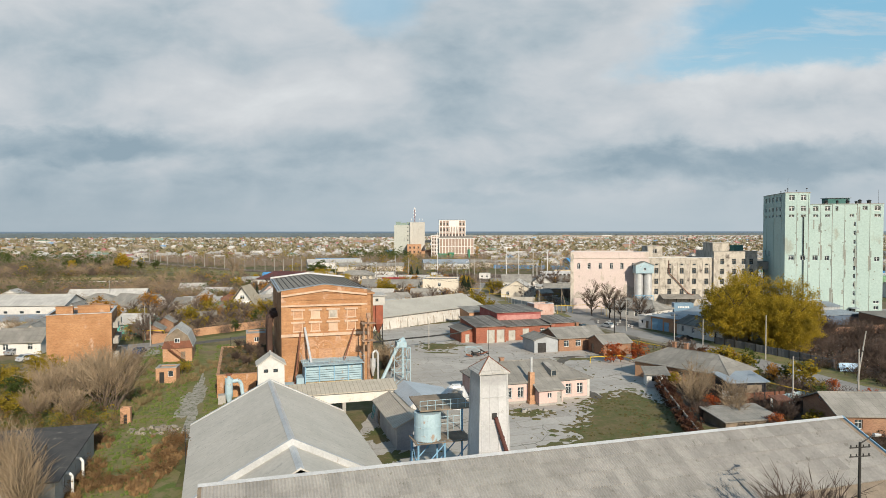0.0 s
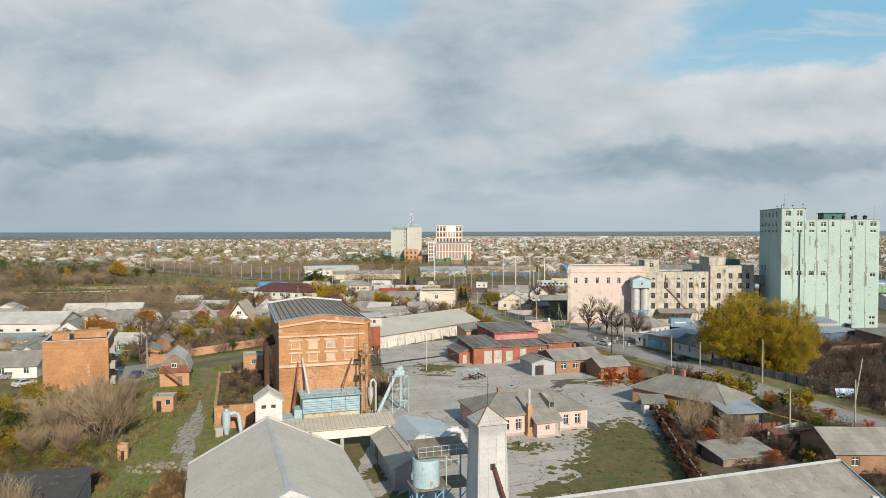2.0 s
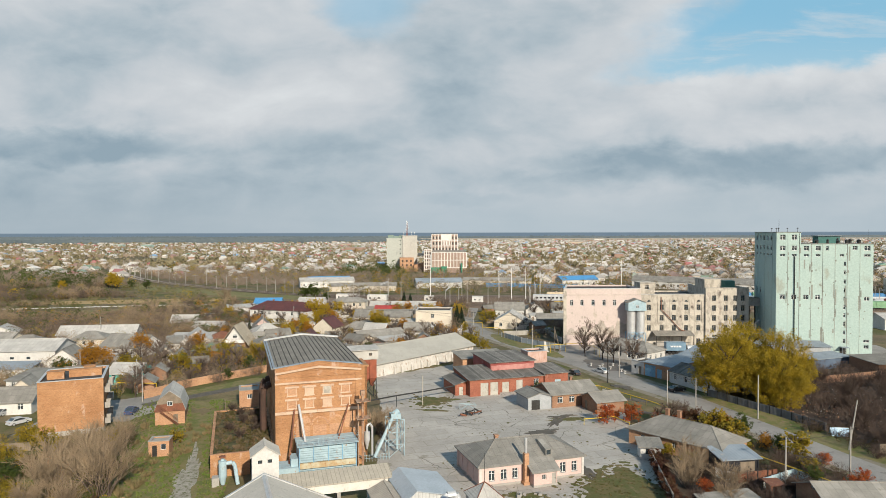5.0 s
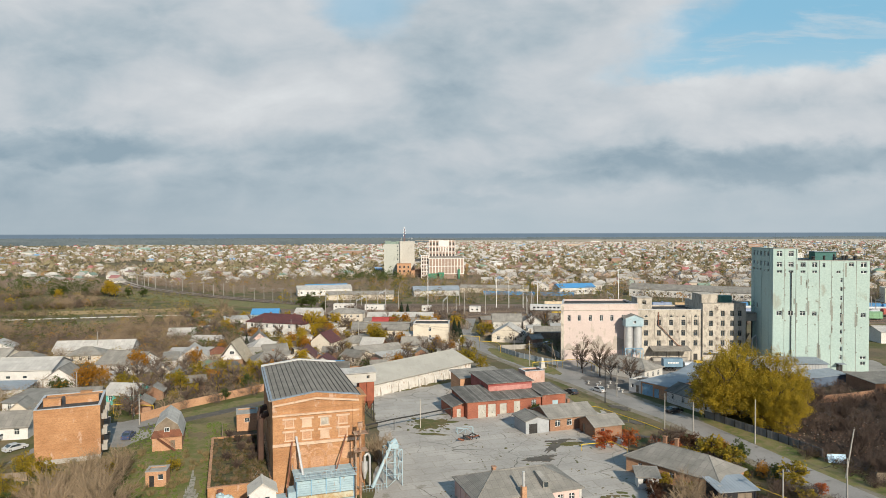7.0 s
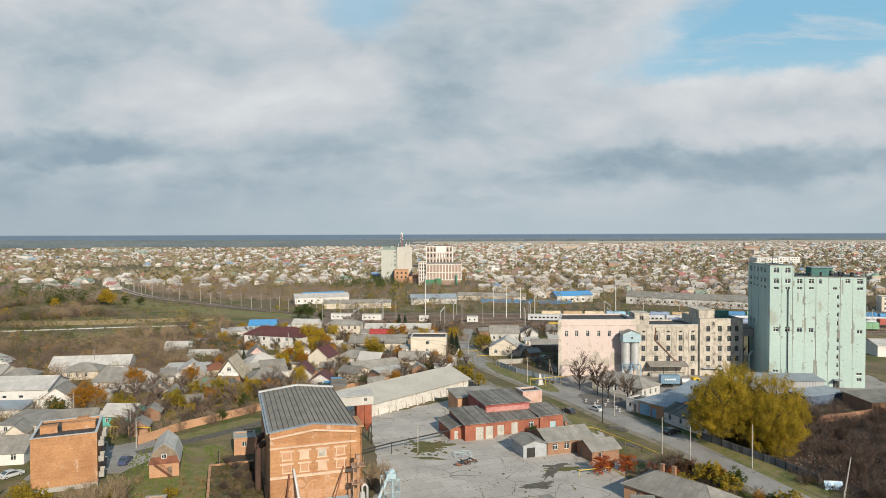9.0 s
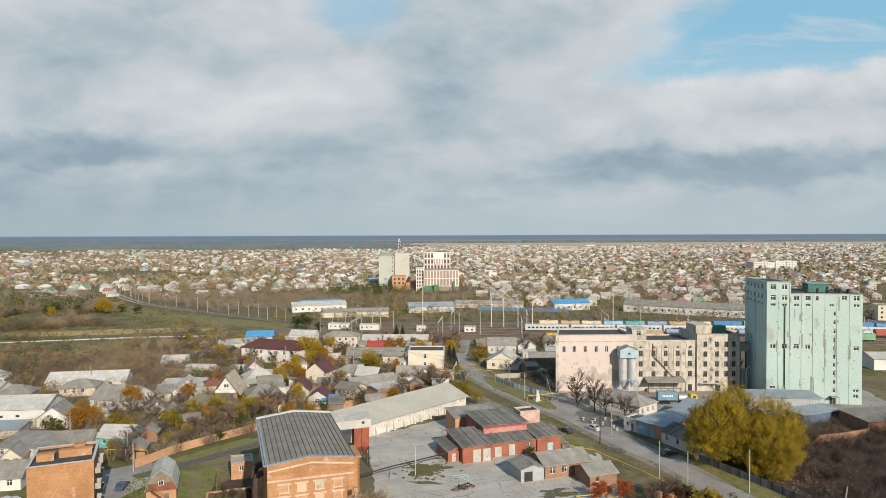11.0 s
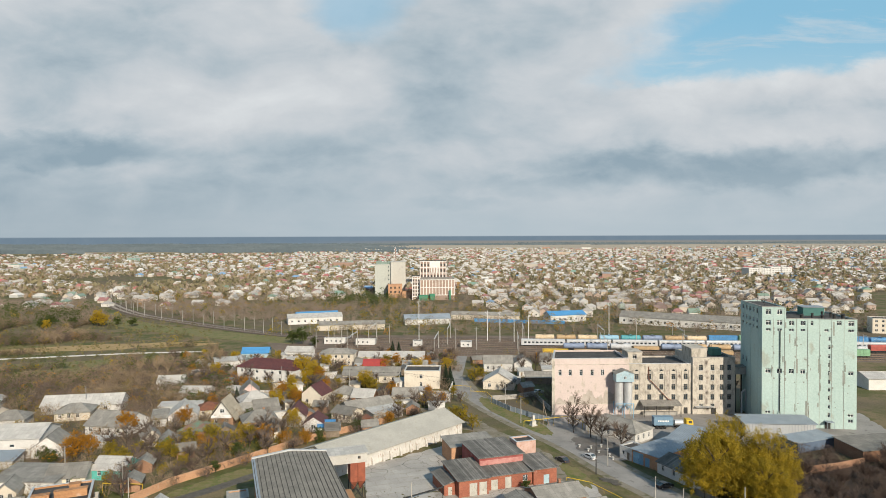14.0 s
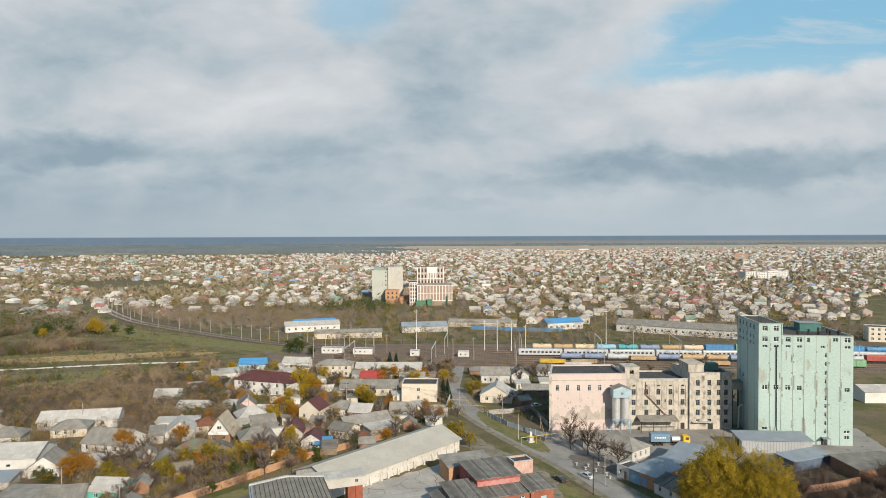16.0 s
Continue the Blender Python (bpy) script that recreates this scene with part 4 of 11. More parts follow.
    for x0, x1, z0, z1 in ((-0.15, w / 2, h + 0.25, h + 1.2), (w / 2, w + 0.15, h + 1.2, h + 0.25)):
        g.prism([(x0, -0.15, z0), (x1, -0.15, z1), (x1, -0.15, z1 + 0.12), (x0, -0.15, z0 + 0.12)], (0, 0, 0), (0, 0.75, 0))
    g.box(-0.6, 0.1, 0.6, d, h + 0.12, h + 0.3)
    part("flashing", g, STEEL_ROOF, e)
    g = Geo()
    for x0, x1, z0, z1 in ((-0.5, w / 2, h + 0.3, h + 1.2), (w / 2, w + 0.5, h + 1.2, h + 0.3)):
        g.prism([(x0, d - 0.2, z0), (x1, d - 0.2, z1), (x1, d - 0.2, z1 + 0.3), (x0, d - 0.2, z0 + 0.3)], (0, 0, 0), (0, 0.6, 0))
    part("back_flashing", g, ZINC, e, "pale sheet-metal coping")
    # stair tower on the east side
    g = Geo()
    wall_run(g, (w, 3.0), (1, 0), 1.6, 0, h - 0.9, [], 0.4)
    wall_run(g, (w + 1.6, 3.0), (0, 1), 6.0, 0, h - 0.9, [], 0.4)
    wall_run(g, (w + 1.6, 9.0), (-1, 0), 1.6, 0, h - 0.9, [], 0.4)
    g.box(w, w + 1.9, 2.8, 9.2, h - 0.9, h - 0.65)
    part("stair_tower", g, BRICK, e)
    return e


SEAM = material("dark_roof_seam", (0.085, 0.08, 0.072), (0.055, 0.052, 0.048), 0.6, 5)
ROOF_SLOPE = material("old_grey_metal_roof", (0.245, 0.228, 0.195), (0.185, 0.172, 0.148), 0.35, 3, rough=0.85, stain=(0.125, 0.115, 0.10), amount=0.45)
brick_works()


# ---- the storehouse roofs in front ----
def corrugated_sheet(u, v):
    """One fibre cement roofing sheet with six waves, lying along x, sloping along y."""
    g = Geo()
    n, a = 8, 0.06
    for i in range(n):
        x0, x1 = u * i / n, u * (i + 1) / n
        z0, z1 = (a if i % 2 else -a), (a if (i + 1) % 2 else -a)
        g.face([(x0, 0, z0), (x1, 0, z1), (x1, v, z1), (x0, v, z0)])
    g.box(0, u, 0, 0.02, -0.05, -0.04)
    return g.mesh("roofing_sheet", SHEET)


SHEET = material("old_pale_roofing_sheet", (0.345, 0.33, 0.305), (0.28, 0.27, 0.25), 0.4, 3, bump=0.2, stain=(0.20, 0.19, 0.165), amount=0.3, tint=0.11)
JOINT = material("roof_joint_tar", (0.36, 0.35, 0.32), (0.30, 0.29, 0.27), 0.5, 4)
PALE_ROOF = material("smooth_pale_roof", (0.50, 0.47, 0.415), (0.445, 0.42, 0.37), 0.25, 2, bump=0.1, stain=(0.36, 0.345, 0.31), amount=0.3)


def storehouse():
    """Long store with a pale gable roof, ridge running back; the origin is under the ridge at the far gable."""
    e = thing("storehouse", pose(-23.2, 87.5, 0, 0, 0, 19.2), "long storehouse with a pale smooth gabled roof and light metal trim", "warehouse")
    hw, eave, ridge, length = 10.0, 1.5, 6.6, 26.5
    g = Geo()
    wall_run(g, (-hw + 0.5, -length - 2), (1, 0), 2 * hw - 1, 0, eave + 0.2, [], 0.35)
    wall_run(g, (hw - 0.5, -length - 2), (0, 1), length + 1.6, 0, eave + 0.2, [(4 + 6 * i, 0.02, 2.4, 1.5) for i in range(4)], 0.35, 0.35, 0.35)
    wall_run(g, (hw - 0.5, -0.4), (-1, 0), 2 * hw - 1, 0, eave + 0.2, [], 0.35)
    wall_run(g, (-hw + 0.5, -0.4), (0, -1), length + 1.6, 0, eave + 0.2, [], 0.35, 0.35, 0.35)
    g.prism([(-hw + 0.5, -0.75, eave + 0.2), (hw - 0.5, -0.75, eave + 0.2), (0, -0.75, ridge - 0.1)], (0, 0, 0), (0, 0.35, 0))
    part("wall", g, WHITEWASH, e)
    for s in (-1, 1):
        g = Geo()
        pts = [(0, -length, ridge), (s * hw, -length, eave), (s * hw, 0, eave), (0, 0, ridge)]
        g.slab(pts if s > 0 else pts[::-1], 0.15)
        part("roof", g, PALE_ROOF, e)
    for s in (-1, 1):
        g = Geo()
        pts = [(0, -length - 6.6, ridge - 0.55), (s * hw * 0.62, -length - 6.2 + s * 0.2, ridge - 0.55 - 0.62 * (ridge - eave)), (s * hw, -length - 0.02, eave - 0.55), (0, -length - 0.02, ridge - 0.55)]
        g.slab(pts if s > 0 else pts[::-1], 0.15)
        part("lower_roof", g, PALE_ROOF, e)
    g = Geo()
    for y0, y1, z in ((-length, 0.05, ridge), (-length - 6.6, -length - 0.3, ridge - 0.55)):
        g.prism([(-0.35, y0, z - 0.12), (0.35, y0, z - 0.12), (0, y0, z + 0.08)], (0, 0, 0), (0, y1 - y0, 0))
    part("ridge_cap", g, ZINC, e)
    for s in (-1, 1):
        for y in (-length - 0.25, -0.2):
            g = Geo()
            pts = [(0, y, ridge - 0.6 if y < -1 else ridge - 0.2), (s * hw, y, eave - 0.6 if y < -1 else eave - 0.2), (s * hw, y, eave + 0.12), (0, y, ridge + 0.14)]
            g.prism(pts if s > 0 else pts[::-1], (0, 0, 0), (0, 0.45, 0))
            part("verge_trim", g, ZINC, e, "bright metal verge strip")
    for s in (-1, 1):
        for i in range(1, 8):
            y = -length * i / 8
            g = Geo()
            pts = [(0, y, ridge + 0.005), (s * hw, y, eave + 0.005), (s * hw, y + 0.06, eave + 0.005), (0, y + 0.06, ridge + 0.005)]
            g.slab(pts if s > 0 else pts[::-1], 0.03)
            part("roof_joint", g, JOINT, e)
    g = Geo()
    g.tube((-hw - 0.1, -length * 0.5, 0), (-hw - 0.1, -length * 0.5, 5.2), 0.05)
    part("mast", g, DARK_STEEL, e)
    return e


def long_store():
    """The corrugated store across the foreground; the origin is at its ridge's west end."""
    length, hw, eave, ridge = 67.0, 10.0, 1.3, 5.7
    x0, y0 = 44.3 - length * C17, 72.8 - length * S17
    e = thing("corrugated_store", pose(x0, y0, 0, 0, 0, TURN), "long store under a weathered grey corrugated sheet roof", "warehouse")
    g = Geo()
    wall_run(g, (0, -hw + 0.4), (1, 0), length, 0, eave, [], 0.35)
    wall_run(g, (length, -hw + 0.4), (0, 1), 2 * hw - 0.8, 0, eave, [], 0.35, 0.35, 0.35)
    wall_run(g, (length, hw - 0.4), (-1, 0), length, 0, eave, [(3 + 5 * i, 0.02, 2.2, 1.2) for i in range(8)], 0.35)
    wall_run(g, (0, hw - 0.4), (0, -1), 2 * hw - 0.8, 0, eave, [], 0.35, 0.35, 0.35)
    for x in (0, length - 0.35):
        g.prism([(x, -hw + 0.4, eave), (x, 0, ridge - 0.25), (x, hw - 0.4, eave)], (0, 0, 0), (0.35, 0, 0))
    part("wall", g, WHITEWASH, e)
    g = Geo()
    k = ridge - eave
    for s in (-1, 1):
        pts = [(-0.3, 0, ridge - 0.05), (-0.3, s * hw, eave - 0.05), (length + 0.3, s * hw, eave - 0.05), (length + 0.3, 0, ridge - 0.05)]
        g.slab(pts if s < 0 else pts[::-1], 0.1)
    part("roof_deck", g, WOOD, e)
    slope = math.hypot(hw, k)
    u, v = 1.13, slope / 6
    me = corrugated_sheet(u + 0.04, v + 0.12)
    ang = math.degrees(math.atan2(k, hw))
    for j in range(5):
        for i in range(int(length / u)):
            a = (6 - j - 1) * v / slope
            # rows on the side that faces south, from the ridge down
            y, z = -hw * (1 - a), eave + k * a + 0.045
            part("roofing_sheet", me, None, e, at=pose(i * u, y, z + 0.036 + 0.012 * (i % 2), ang - 1.1, 0, 0))
    g = Geo()
    pts = [(-0.3, 0, ridge + 0.03), (-0.3, hw, eave + 0.03), (length + 0.3, hw, eave + 0.03), (length + 0.3, 0, ridge + 0.03)]
    g.slab(pts[::-1], 0.07)
    part("north_slope", g, SLATE_PALE, e)
    g = Geo()
    g.prism([(-0.3, -0.28, ridge + 0.0), (-0.3, 0.0, ridge + 0.2), (-0.3, 0.28, ridge + 0.0)], (0, 0, 0), (length + 0.6, 0, 0))
    part("ridge_cap", g, ZINC, e)
    g = Geo()
    for s in (-1, 1):
        pts = [(length + 0.31, 0, ridge - 0.35), (length + 0.31, s * hw, eave - 0.35), (length + 0.31, s * hw, eave + 0.18), (length + 0.31, 0, ridge + 0.18)]
        g.prism(pts if s < 0 else pts[::-1], (0, 0, 0), (0.12, 0, 0))
    part("fascia", g, BLUE_WALL, e, "blue painted gable board")
    return e


storehouse()
long_store()

# ---- pink office ----
pink = building("pink_office", "single-storey pink rendered house with a grey sheet roof", 6.3, 98.8, TURN, 17.7, 10.2, 3.3, STUCCO_PINK, "hip", 2.3, SLATE,
                [("F", u, 0.9, 1.0, 1.6, 1) for u in (1.5, 3.5, 5.4, 11.9, 13.6, 15.6)] + row("R", 3, 1.5, 2.8, 1.0, 1.0, 1.5),
                base_mat=CONCRETE, chimneys=[(5.0, 5.6, 2.7)], sills=True)
for u in (0.0, 2.5, 5.0, 7.5, 9.8):
    g = Geo()
    g.box(-0.12, 0.0, u, u + 0.4, 0.3, 3.1)
    part("pilaster", g, STUCCO_PINK, pink)
for u in (-0.06, 17.36):
    g = Geo()
    g.box(u, u + 0.4, -0.08, 0.0, 0.3, 3.3)
    part("corner_trim", g, WHITEWASH, pink, "white painted corner strip")
for u0, u1 in ((0.4, 7.8), (11.8, 17.3)):
    g = Geo()
    g.box(u0, u1, -0.07, 0.0, 2.95, 3.2)
    part("cornice", g, WHITEWASH, pink, "white painted cornice")
stack = Geo()
stack.box(7.0, 7.75, -1.05, -0.3, 0.0, 4.9)
stack.box(6.85, 7.9, -1.2, -0.15, 0.0, 0.5)
stack = part("chimney_stack", stack, BRICK_PALE, pink, "tall brick stack with a metal pipe")
g = Geo()
g.tube((7.37, -0.67, 4.9), (7.37, -0.67, 7.2), 0.22, sides=10)
part("flue", g, ZINC, stack)
g = Geo()
g.prism([(11.2, 0.3, 3.75), (12.2, 0.3, 3.75), (12.2, 0.3, 4.75), (11.2, 0.3, 4.75)], (0, 0, 0), (0, 3.2, 0.75))
dormer = part("dormer", g, SLATE, pink, "small grey roof dormer")
g = Geo()
g.box(11.35, 12.05, 0.26, 0.3, 3.9, 4.65)
part("pane", g, GLASS, dormer)
px, py = at17(6.3, 98.8, 7.9, -2.4)
building("pink_annex", "low pink rendered porch with a grey lean-to roof", px, py, TURN, 3.9, 2.4, 2.5, STUCCO_PINK, "shed", 0.9, SLATE, [("F", 1.4, 1.1, 0.7, 0.8, 1)], [("F", 3.0, 0.8, 2.0)], category="porch", door_mat=CONCRETE, base_mat=CONCRETE)

# ---- red garages and the long whitewashed store ----
PEELING = material("peeling_whitewash", (0.56, 0.545, 0.51), (0.46, 0.445, 0.41), 0.5, 4, stain=(0.30, 0.215, 0.16), amount=0.6)
PALE_SHEETS = material("smooth_grey_green_roof", (0.40, 0.385, 0.34), (0.345, 0.335, 0.295), 0.2, 3, bump=0.15, stain=(0.30, 0.28, 0.235), amount=0.3)
white_store = building("white_warehouse", "long low whitewashed warehouse with crumbling buttresses and pale roof", -22.9, 168.5, 46.5, 50.0, 16.0, 3.7, PEELING, "gable_x", 2.8, PALE_SHEETS,
         [], category="warehouse", over=0.7)
for i in range(11):
    u = 12.4 + i * 3.5 + 0.5 * math.sin(i * 2.1)
    g = Geo()
    g.prism([(-0.3, 0.0, 0), (-0.3, -0.7, 0), (-0.3, -0.6, 0.9), (-0.3, -0.15, 2.3), (-0.3, 0.0, 2.3)], (0, 0, 0), (0.6, 0, 0))
    part("buttress", g, PEELING, white_store, at=pose(u, 0, 0))
gx, gy = at17(6.6, 152.4, 1.6, 1.2)
building("red_garage", "red brick garage with white double gates and striped lean-to roof", gx, gy, TURN, 7.6, 11.5, 4.0, BRICK_RED, "shed", 0.9, SLATE_DARK,
         [], [("F", 2.7, 2.0, 3.1), ("F", 5.2, 2.0, 3.1)], category="garage", door_mat=GATE)
gx, gy = at17(6.6, 152.4, -1.3, 3.4)
building("garage_annex", "low red brick lean-to with dark sheet roof", gx, gy, TURN, 2.8, 9.0, 2.7, BRICK_RED, "shed_x", 0.7, SLATE_DARK, [], [("F", 1.0, 1.0, 2.0)], category="shed", door_mat=GATE)
gx, gy = at17(6.6, 152.4, 9.4, 3.0)
building("red_workshop", "red brick workshop with worn white gates and a striped sheet roof", gx, gy, TURN, 12.2, 5.2, 3.5, BRICK_RED, "shed", 0.6, SLATE_DARK,
         [("F", 9.6, 1.3, 1.3, 1.5, 2)], [("F", 1.2, 1.8, 2.5), ("F", 4.9, 1.7, 2.8)], category="workshop", door_mat=GATE)
gx, gy = at17(6.6, 152.4, 21.75, 2.6)
building("red_end_block", "worn red brick end block with a pale blue door", gx, gy, TURN, 6.4, 9.0, 3.9, BRICK_RED, "shed", 0.6, SLATE_DARK,
         [], [("F", 2.8, 1.6, 2.3)], category="workshop", door_mat=PALE_BLUE)
gx, gy = at17(6.6, 152.4, 9.7, 8.4)
hall = building("red_upper_hall", "raised red rendered hall with faded parapet and dark roof", gx, gy, TURN, 12.0, 12.4, 6.2, material("faded_red_render", (0.24, 0.06, 0.055), (0.30, 0.10, 0.09), 0.5, 5, stain=(0.45, 0.27, 0.25), amount=0.3), "shed", 0.4, SLATE_DARK,
                [], category="workshop")
g = Geo()
g.box(0.2, 11.8, -0.05, 0.0, 4.3, 5.5)
part("render_panel", g, material("faded_pink_render", (0.46, 0.24, 0.215), (0.36, 0.15, 0.135), 0.7, 5, stain=(0.28, 0.10, 0.09), amount=0.4), hall, "faded pink panel on the hall's front")
gx, gy = at17(6.6, 152.4, 7.6, 23.4)
building("brick_store", "orange brick store with a shallow grey roof", gx, gy, TURN, 13, 8, 4.6, BRICK_PALE, "shed", 0.6, SLATE, [], [("F", 2, 1.2, 2.2)], category="store")
gx, gy = at17(6.6, 152.4, 22.5, 14)
building("plastered_tower", "pink plastered water tower block with flat top", gx, gy, TURN, 5.6, 4.5, 7.0, material("stained_pink_plaster", (0.50, 0.36, 0.31), (0.40, 0.25, 0.20), 0.5, 4, stain=(0.36, 0.17, 0.10), amount=0.5), "flat", 0, FELT, [], category="tower block", parapet=0.3, coping=ZINC)

# ---- sheds by the gate ----
# the shed's dark leaf stands in for the unlit inside of an open doorway
building("grey_garage_shed", "grey sheet-metal shed with a dark leaf for its open doorway", 19.8, 141.9, TURN, 5.6, 6.2, 2.9, material("grey_sheet_wall", (0.36, 0.38, 0.40), (0.30, 0.32, 0.33), 0.5, 5), "gable_y", 0.8, SLATE, [], [("F", 0.8, 2.0, 2.2)], category="shed", door_mat=DARK_STEEL)
gx, gy = at17(19.8, 141.9, 5.9, 0.2)
building("gatehouse", "orange brick gatehouse with a grey gabled roof", gx, gy, TURN, 11.4, 8.5, 3.0, BRICK_HOUSE, "gable_x", 1.6, SLATE, [("F", 1.3, 1.0, 1.3, 1.4, 1), ("F", 4.2, 1.0, 1.3, 1.4, 1)], category="house", chimneys=[(7.2, 5, 2.4)])
gx, gy = at17(19.8, 141.9, 12.6, -7.4)
building("brick_shed", "small orange brick shed with a grey roof", gx, gy, TURN, 6.6, 6.4, 2.7, BRICK_HOUSE, "gable_x", 1.3, SLATE, [("F", 1.5, 1.1, 0.9, 1.0, 0)], [("L", 1.2, 1.1, 2.0)], category="shed")

# ---- left side: brick block of flats, gambrel house, kiosk ----
flats = building("brick_block", "three-storey orange brick block with blind gable wall and flat roof", -75.6, 124.6, 22.0, 11.2, 13.0, 10.2, BRICK, "flat", 0, FELT,
                 [("R", 1.5 + 3.2 * i, z, 1.4, 1.5, 1) for i in range(4) for z in (1.4, 4.5, 7.6)] + [("L", 1.5 + 3.2 * i, z, 1.4, 1.5, 1) for i in range(4) for z in (1.4, 4.5, 7.6)],
                 category="block of flats", parapet=0.35, coping=ZINC, base_mat=CONCRETE, base=0.9)
for z in (1.2, 4.3, 7.4):
    for v in (2.0, 8.4):
        g = Geo()
        g.box(11.0, 12.2, v, v + 3.0, z - 0.15, z)
        g.box(12.12, 12.2, v, v + 3.0, z, z + 1.0)
        g.box(11.0, 12.12, v, v + 0.08, z, z + 1.0)
        g.box(11.0, 12.12, v + 2.92, v + 3.0, z, z + 1.0)
        part("balcony", g, CONCRETE, flats)
for u, v, ww, dd in ((1.0, 4.2, 3.0, 1.3), (4.7, 5.2, 5.8, 1.3), (7.0, 8.4, 2.0, 1.4)):
    g = Geo()
    g.box(u, u + ww, v, v + dd, 10.1, 11.5)
    g.box(u - 0.1, u + ww + 0.1, v - 0.1, v + dd + 0.1, 11.5, 11.65)
    part("roof_vent", g, BRICK, flats)


def gambrel_house():
    e = building("gambrel_house", "small orange brick house under a broken-pitched grey roof with rusty gable", -56.8, 132.4, TURN, 5.6, 9.0, 2.9, BRICK_PALE, "none", 0, BRICK_PALE,
                 [], [("F", 3.4, 0.9, 2.0)], category="house")
    w, d, h = 5.6, 9.0, 2.9
    prof = [(-0.25, h - 0.1), (0.75, h + 2.4), (w / 2, h + 4.0), (w - 0.75, h + 2.4), (w + 0.25, h - 0.1)]
    g = Geo()
    g.prism([(prof[0][0], -0.3, prof[0][1]), (prof[4][0], -0.3, prof[4][1]), (w - 0.35, -0.3, h + 1.4), (0.35, -0.3, h + 1.4)], (0, 0, 0), (0, 0.12, 0))
    part("gable", g, RUST, e, "rusty painted gable boards")
    g = Geo()
    g.prism([(0.35, -0.3, h + 1.4), (w - 0.35, -0.3, h + 1.4), (w - 0.75, -0.3, h + 2.4), (w / 2, -0.3, h + 4.0), (0.75, -0.3, h + 2.4)], (0, 0, 0), (0, 0.12, 0))
    part("gable_top", g, WOOD, e, "grey weathered gable boards")
    g = Geo()
    g.prism([(x, d - 0.1, z) for x, z in prof], (0, 0, 0), (0, 0.12, 0))
    part("gable", g, WHITE_WALL, e)
    g = Geo()
    for (xa, za), (xb, zb) in zip(prof, prof[1:]):
        g.prism([(xa, -0.5, za), (xb, -0.5, zb), (xb, -0.5, zb + 0.1), (xa, -0.5, za + 0.1)], (0, 0, 0), (0, d + 0.9, 0))
    part("roof", g, SLATE_PALE, e)
    m = pose(w / 2 - 0.5, -0.36, h + 1.0)
    fr, pa, si = window_meshes(1.0, 0.9, PAINT_WHITE, 1)
    win = part("window", fr, None, e, at=m)
    part("pane", pa, None, win)
    g = Geo()
    for i in range(12):
        g.box(1.0 + i * 0.28, 1.35 + i * 0.28, -1.1, -0.35, 0.2 + (11 - i) * 0.24, 0.26 + (11 - i) * 0.24)
    for y in (-1.1, -0.4):
        g.tube((1.1, y, 2.95), (4.3, y, 0.1), 0.05, sides=5)
        g.tube((1.1, y, 3.9), (4.3, y, 1.05), 0.03, sides=5)
    part("stair", g, RUST, e, "rusty outside stair")
    return e


gambrel_house()
building("brick_hut", "tiny open brick hut with flat slab roof", -50.0, 113.6, 10, 3.4, 3.0, 2.6, BRICK_PALE, "flat", 0, CONCRETE, [("F", 2.0, 1.2, 0.9, 1.0, 0)], [("F", 0.6, 0.8, 2.0)], category="hut", parapet=0.12, coping=CONCRETE, door_mat=DARK_STEEL)
building("brick_outhouse", "small orange brick outhouse with flat grey roof", -43.8, 145.6, TURN, 4.6, 5.2, 3.6, BRICK_PALE, "flat", 0, CONCRETE, [("F", 1.7, 1.9, 1.0, 1.0, 1)], category="outhouse", parapet=0.2, coping=CONCRETE)
lx, ly = at17(-26.2, 106.0, -10.0, 0.6)
building("brick_annex", "low orange brick annex with a dark overgrown flat roof", lx, ly, TURN, 10.0, 27.0, 3.5, BRICK, "flat", 0, material("overgrown_roof", (0.13, 0.105, 0.055), (0.075, 0.078, 0.03), 0.35, 3, bump=0.8, stain=(0.022, 0.02, 0.018), amount=0.8), [], [("F", 6.0, 0.8, 2.4), ("F", 1.3, 0.8, 1.6)], category="annex", parapet=0.15, coping=BRICK_PALE, door_mat=DARK_STEEL)


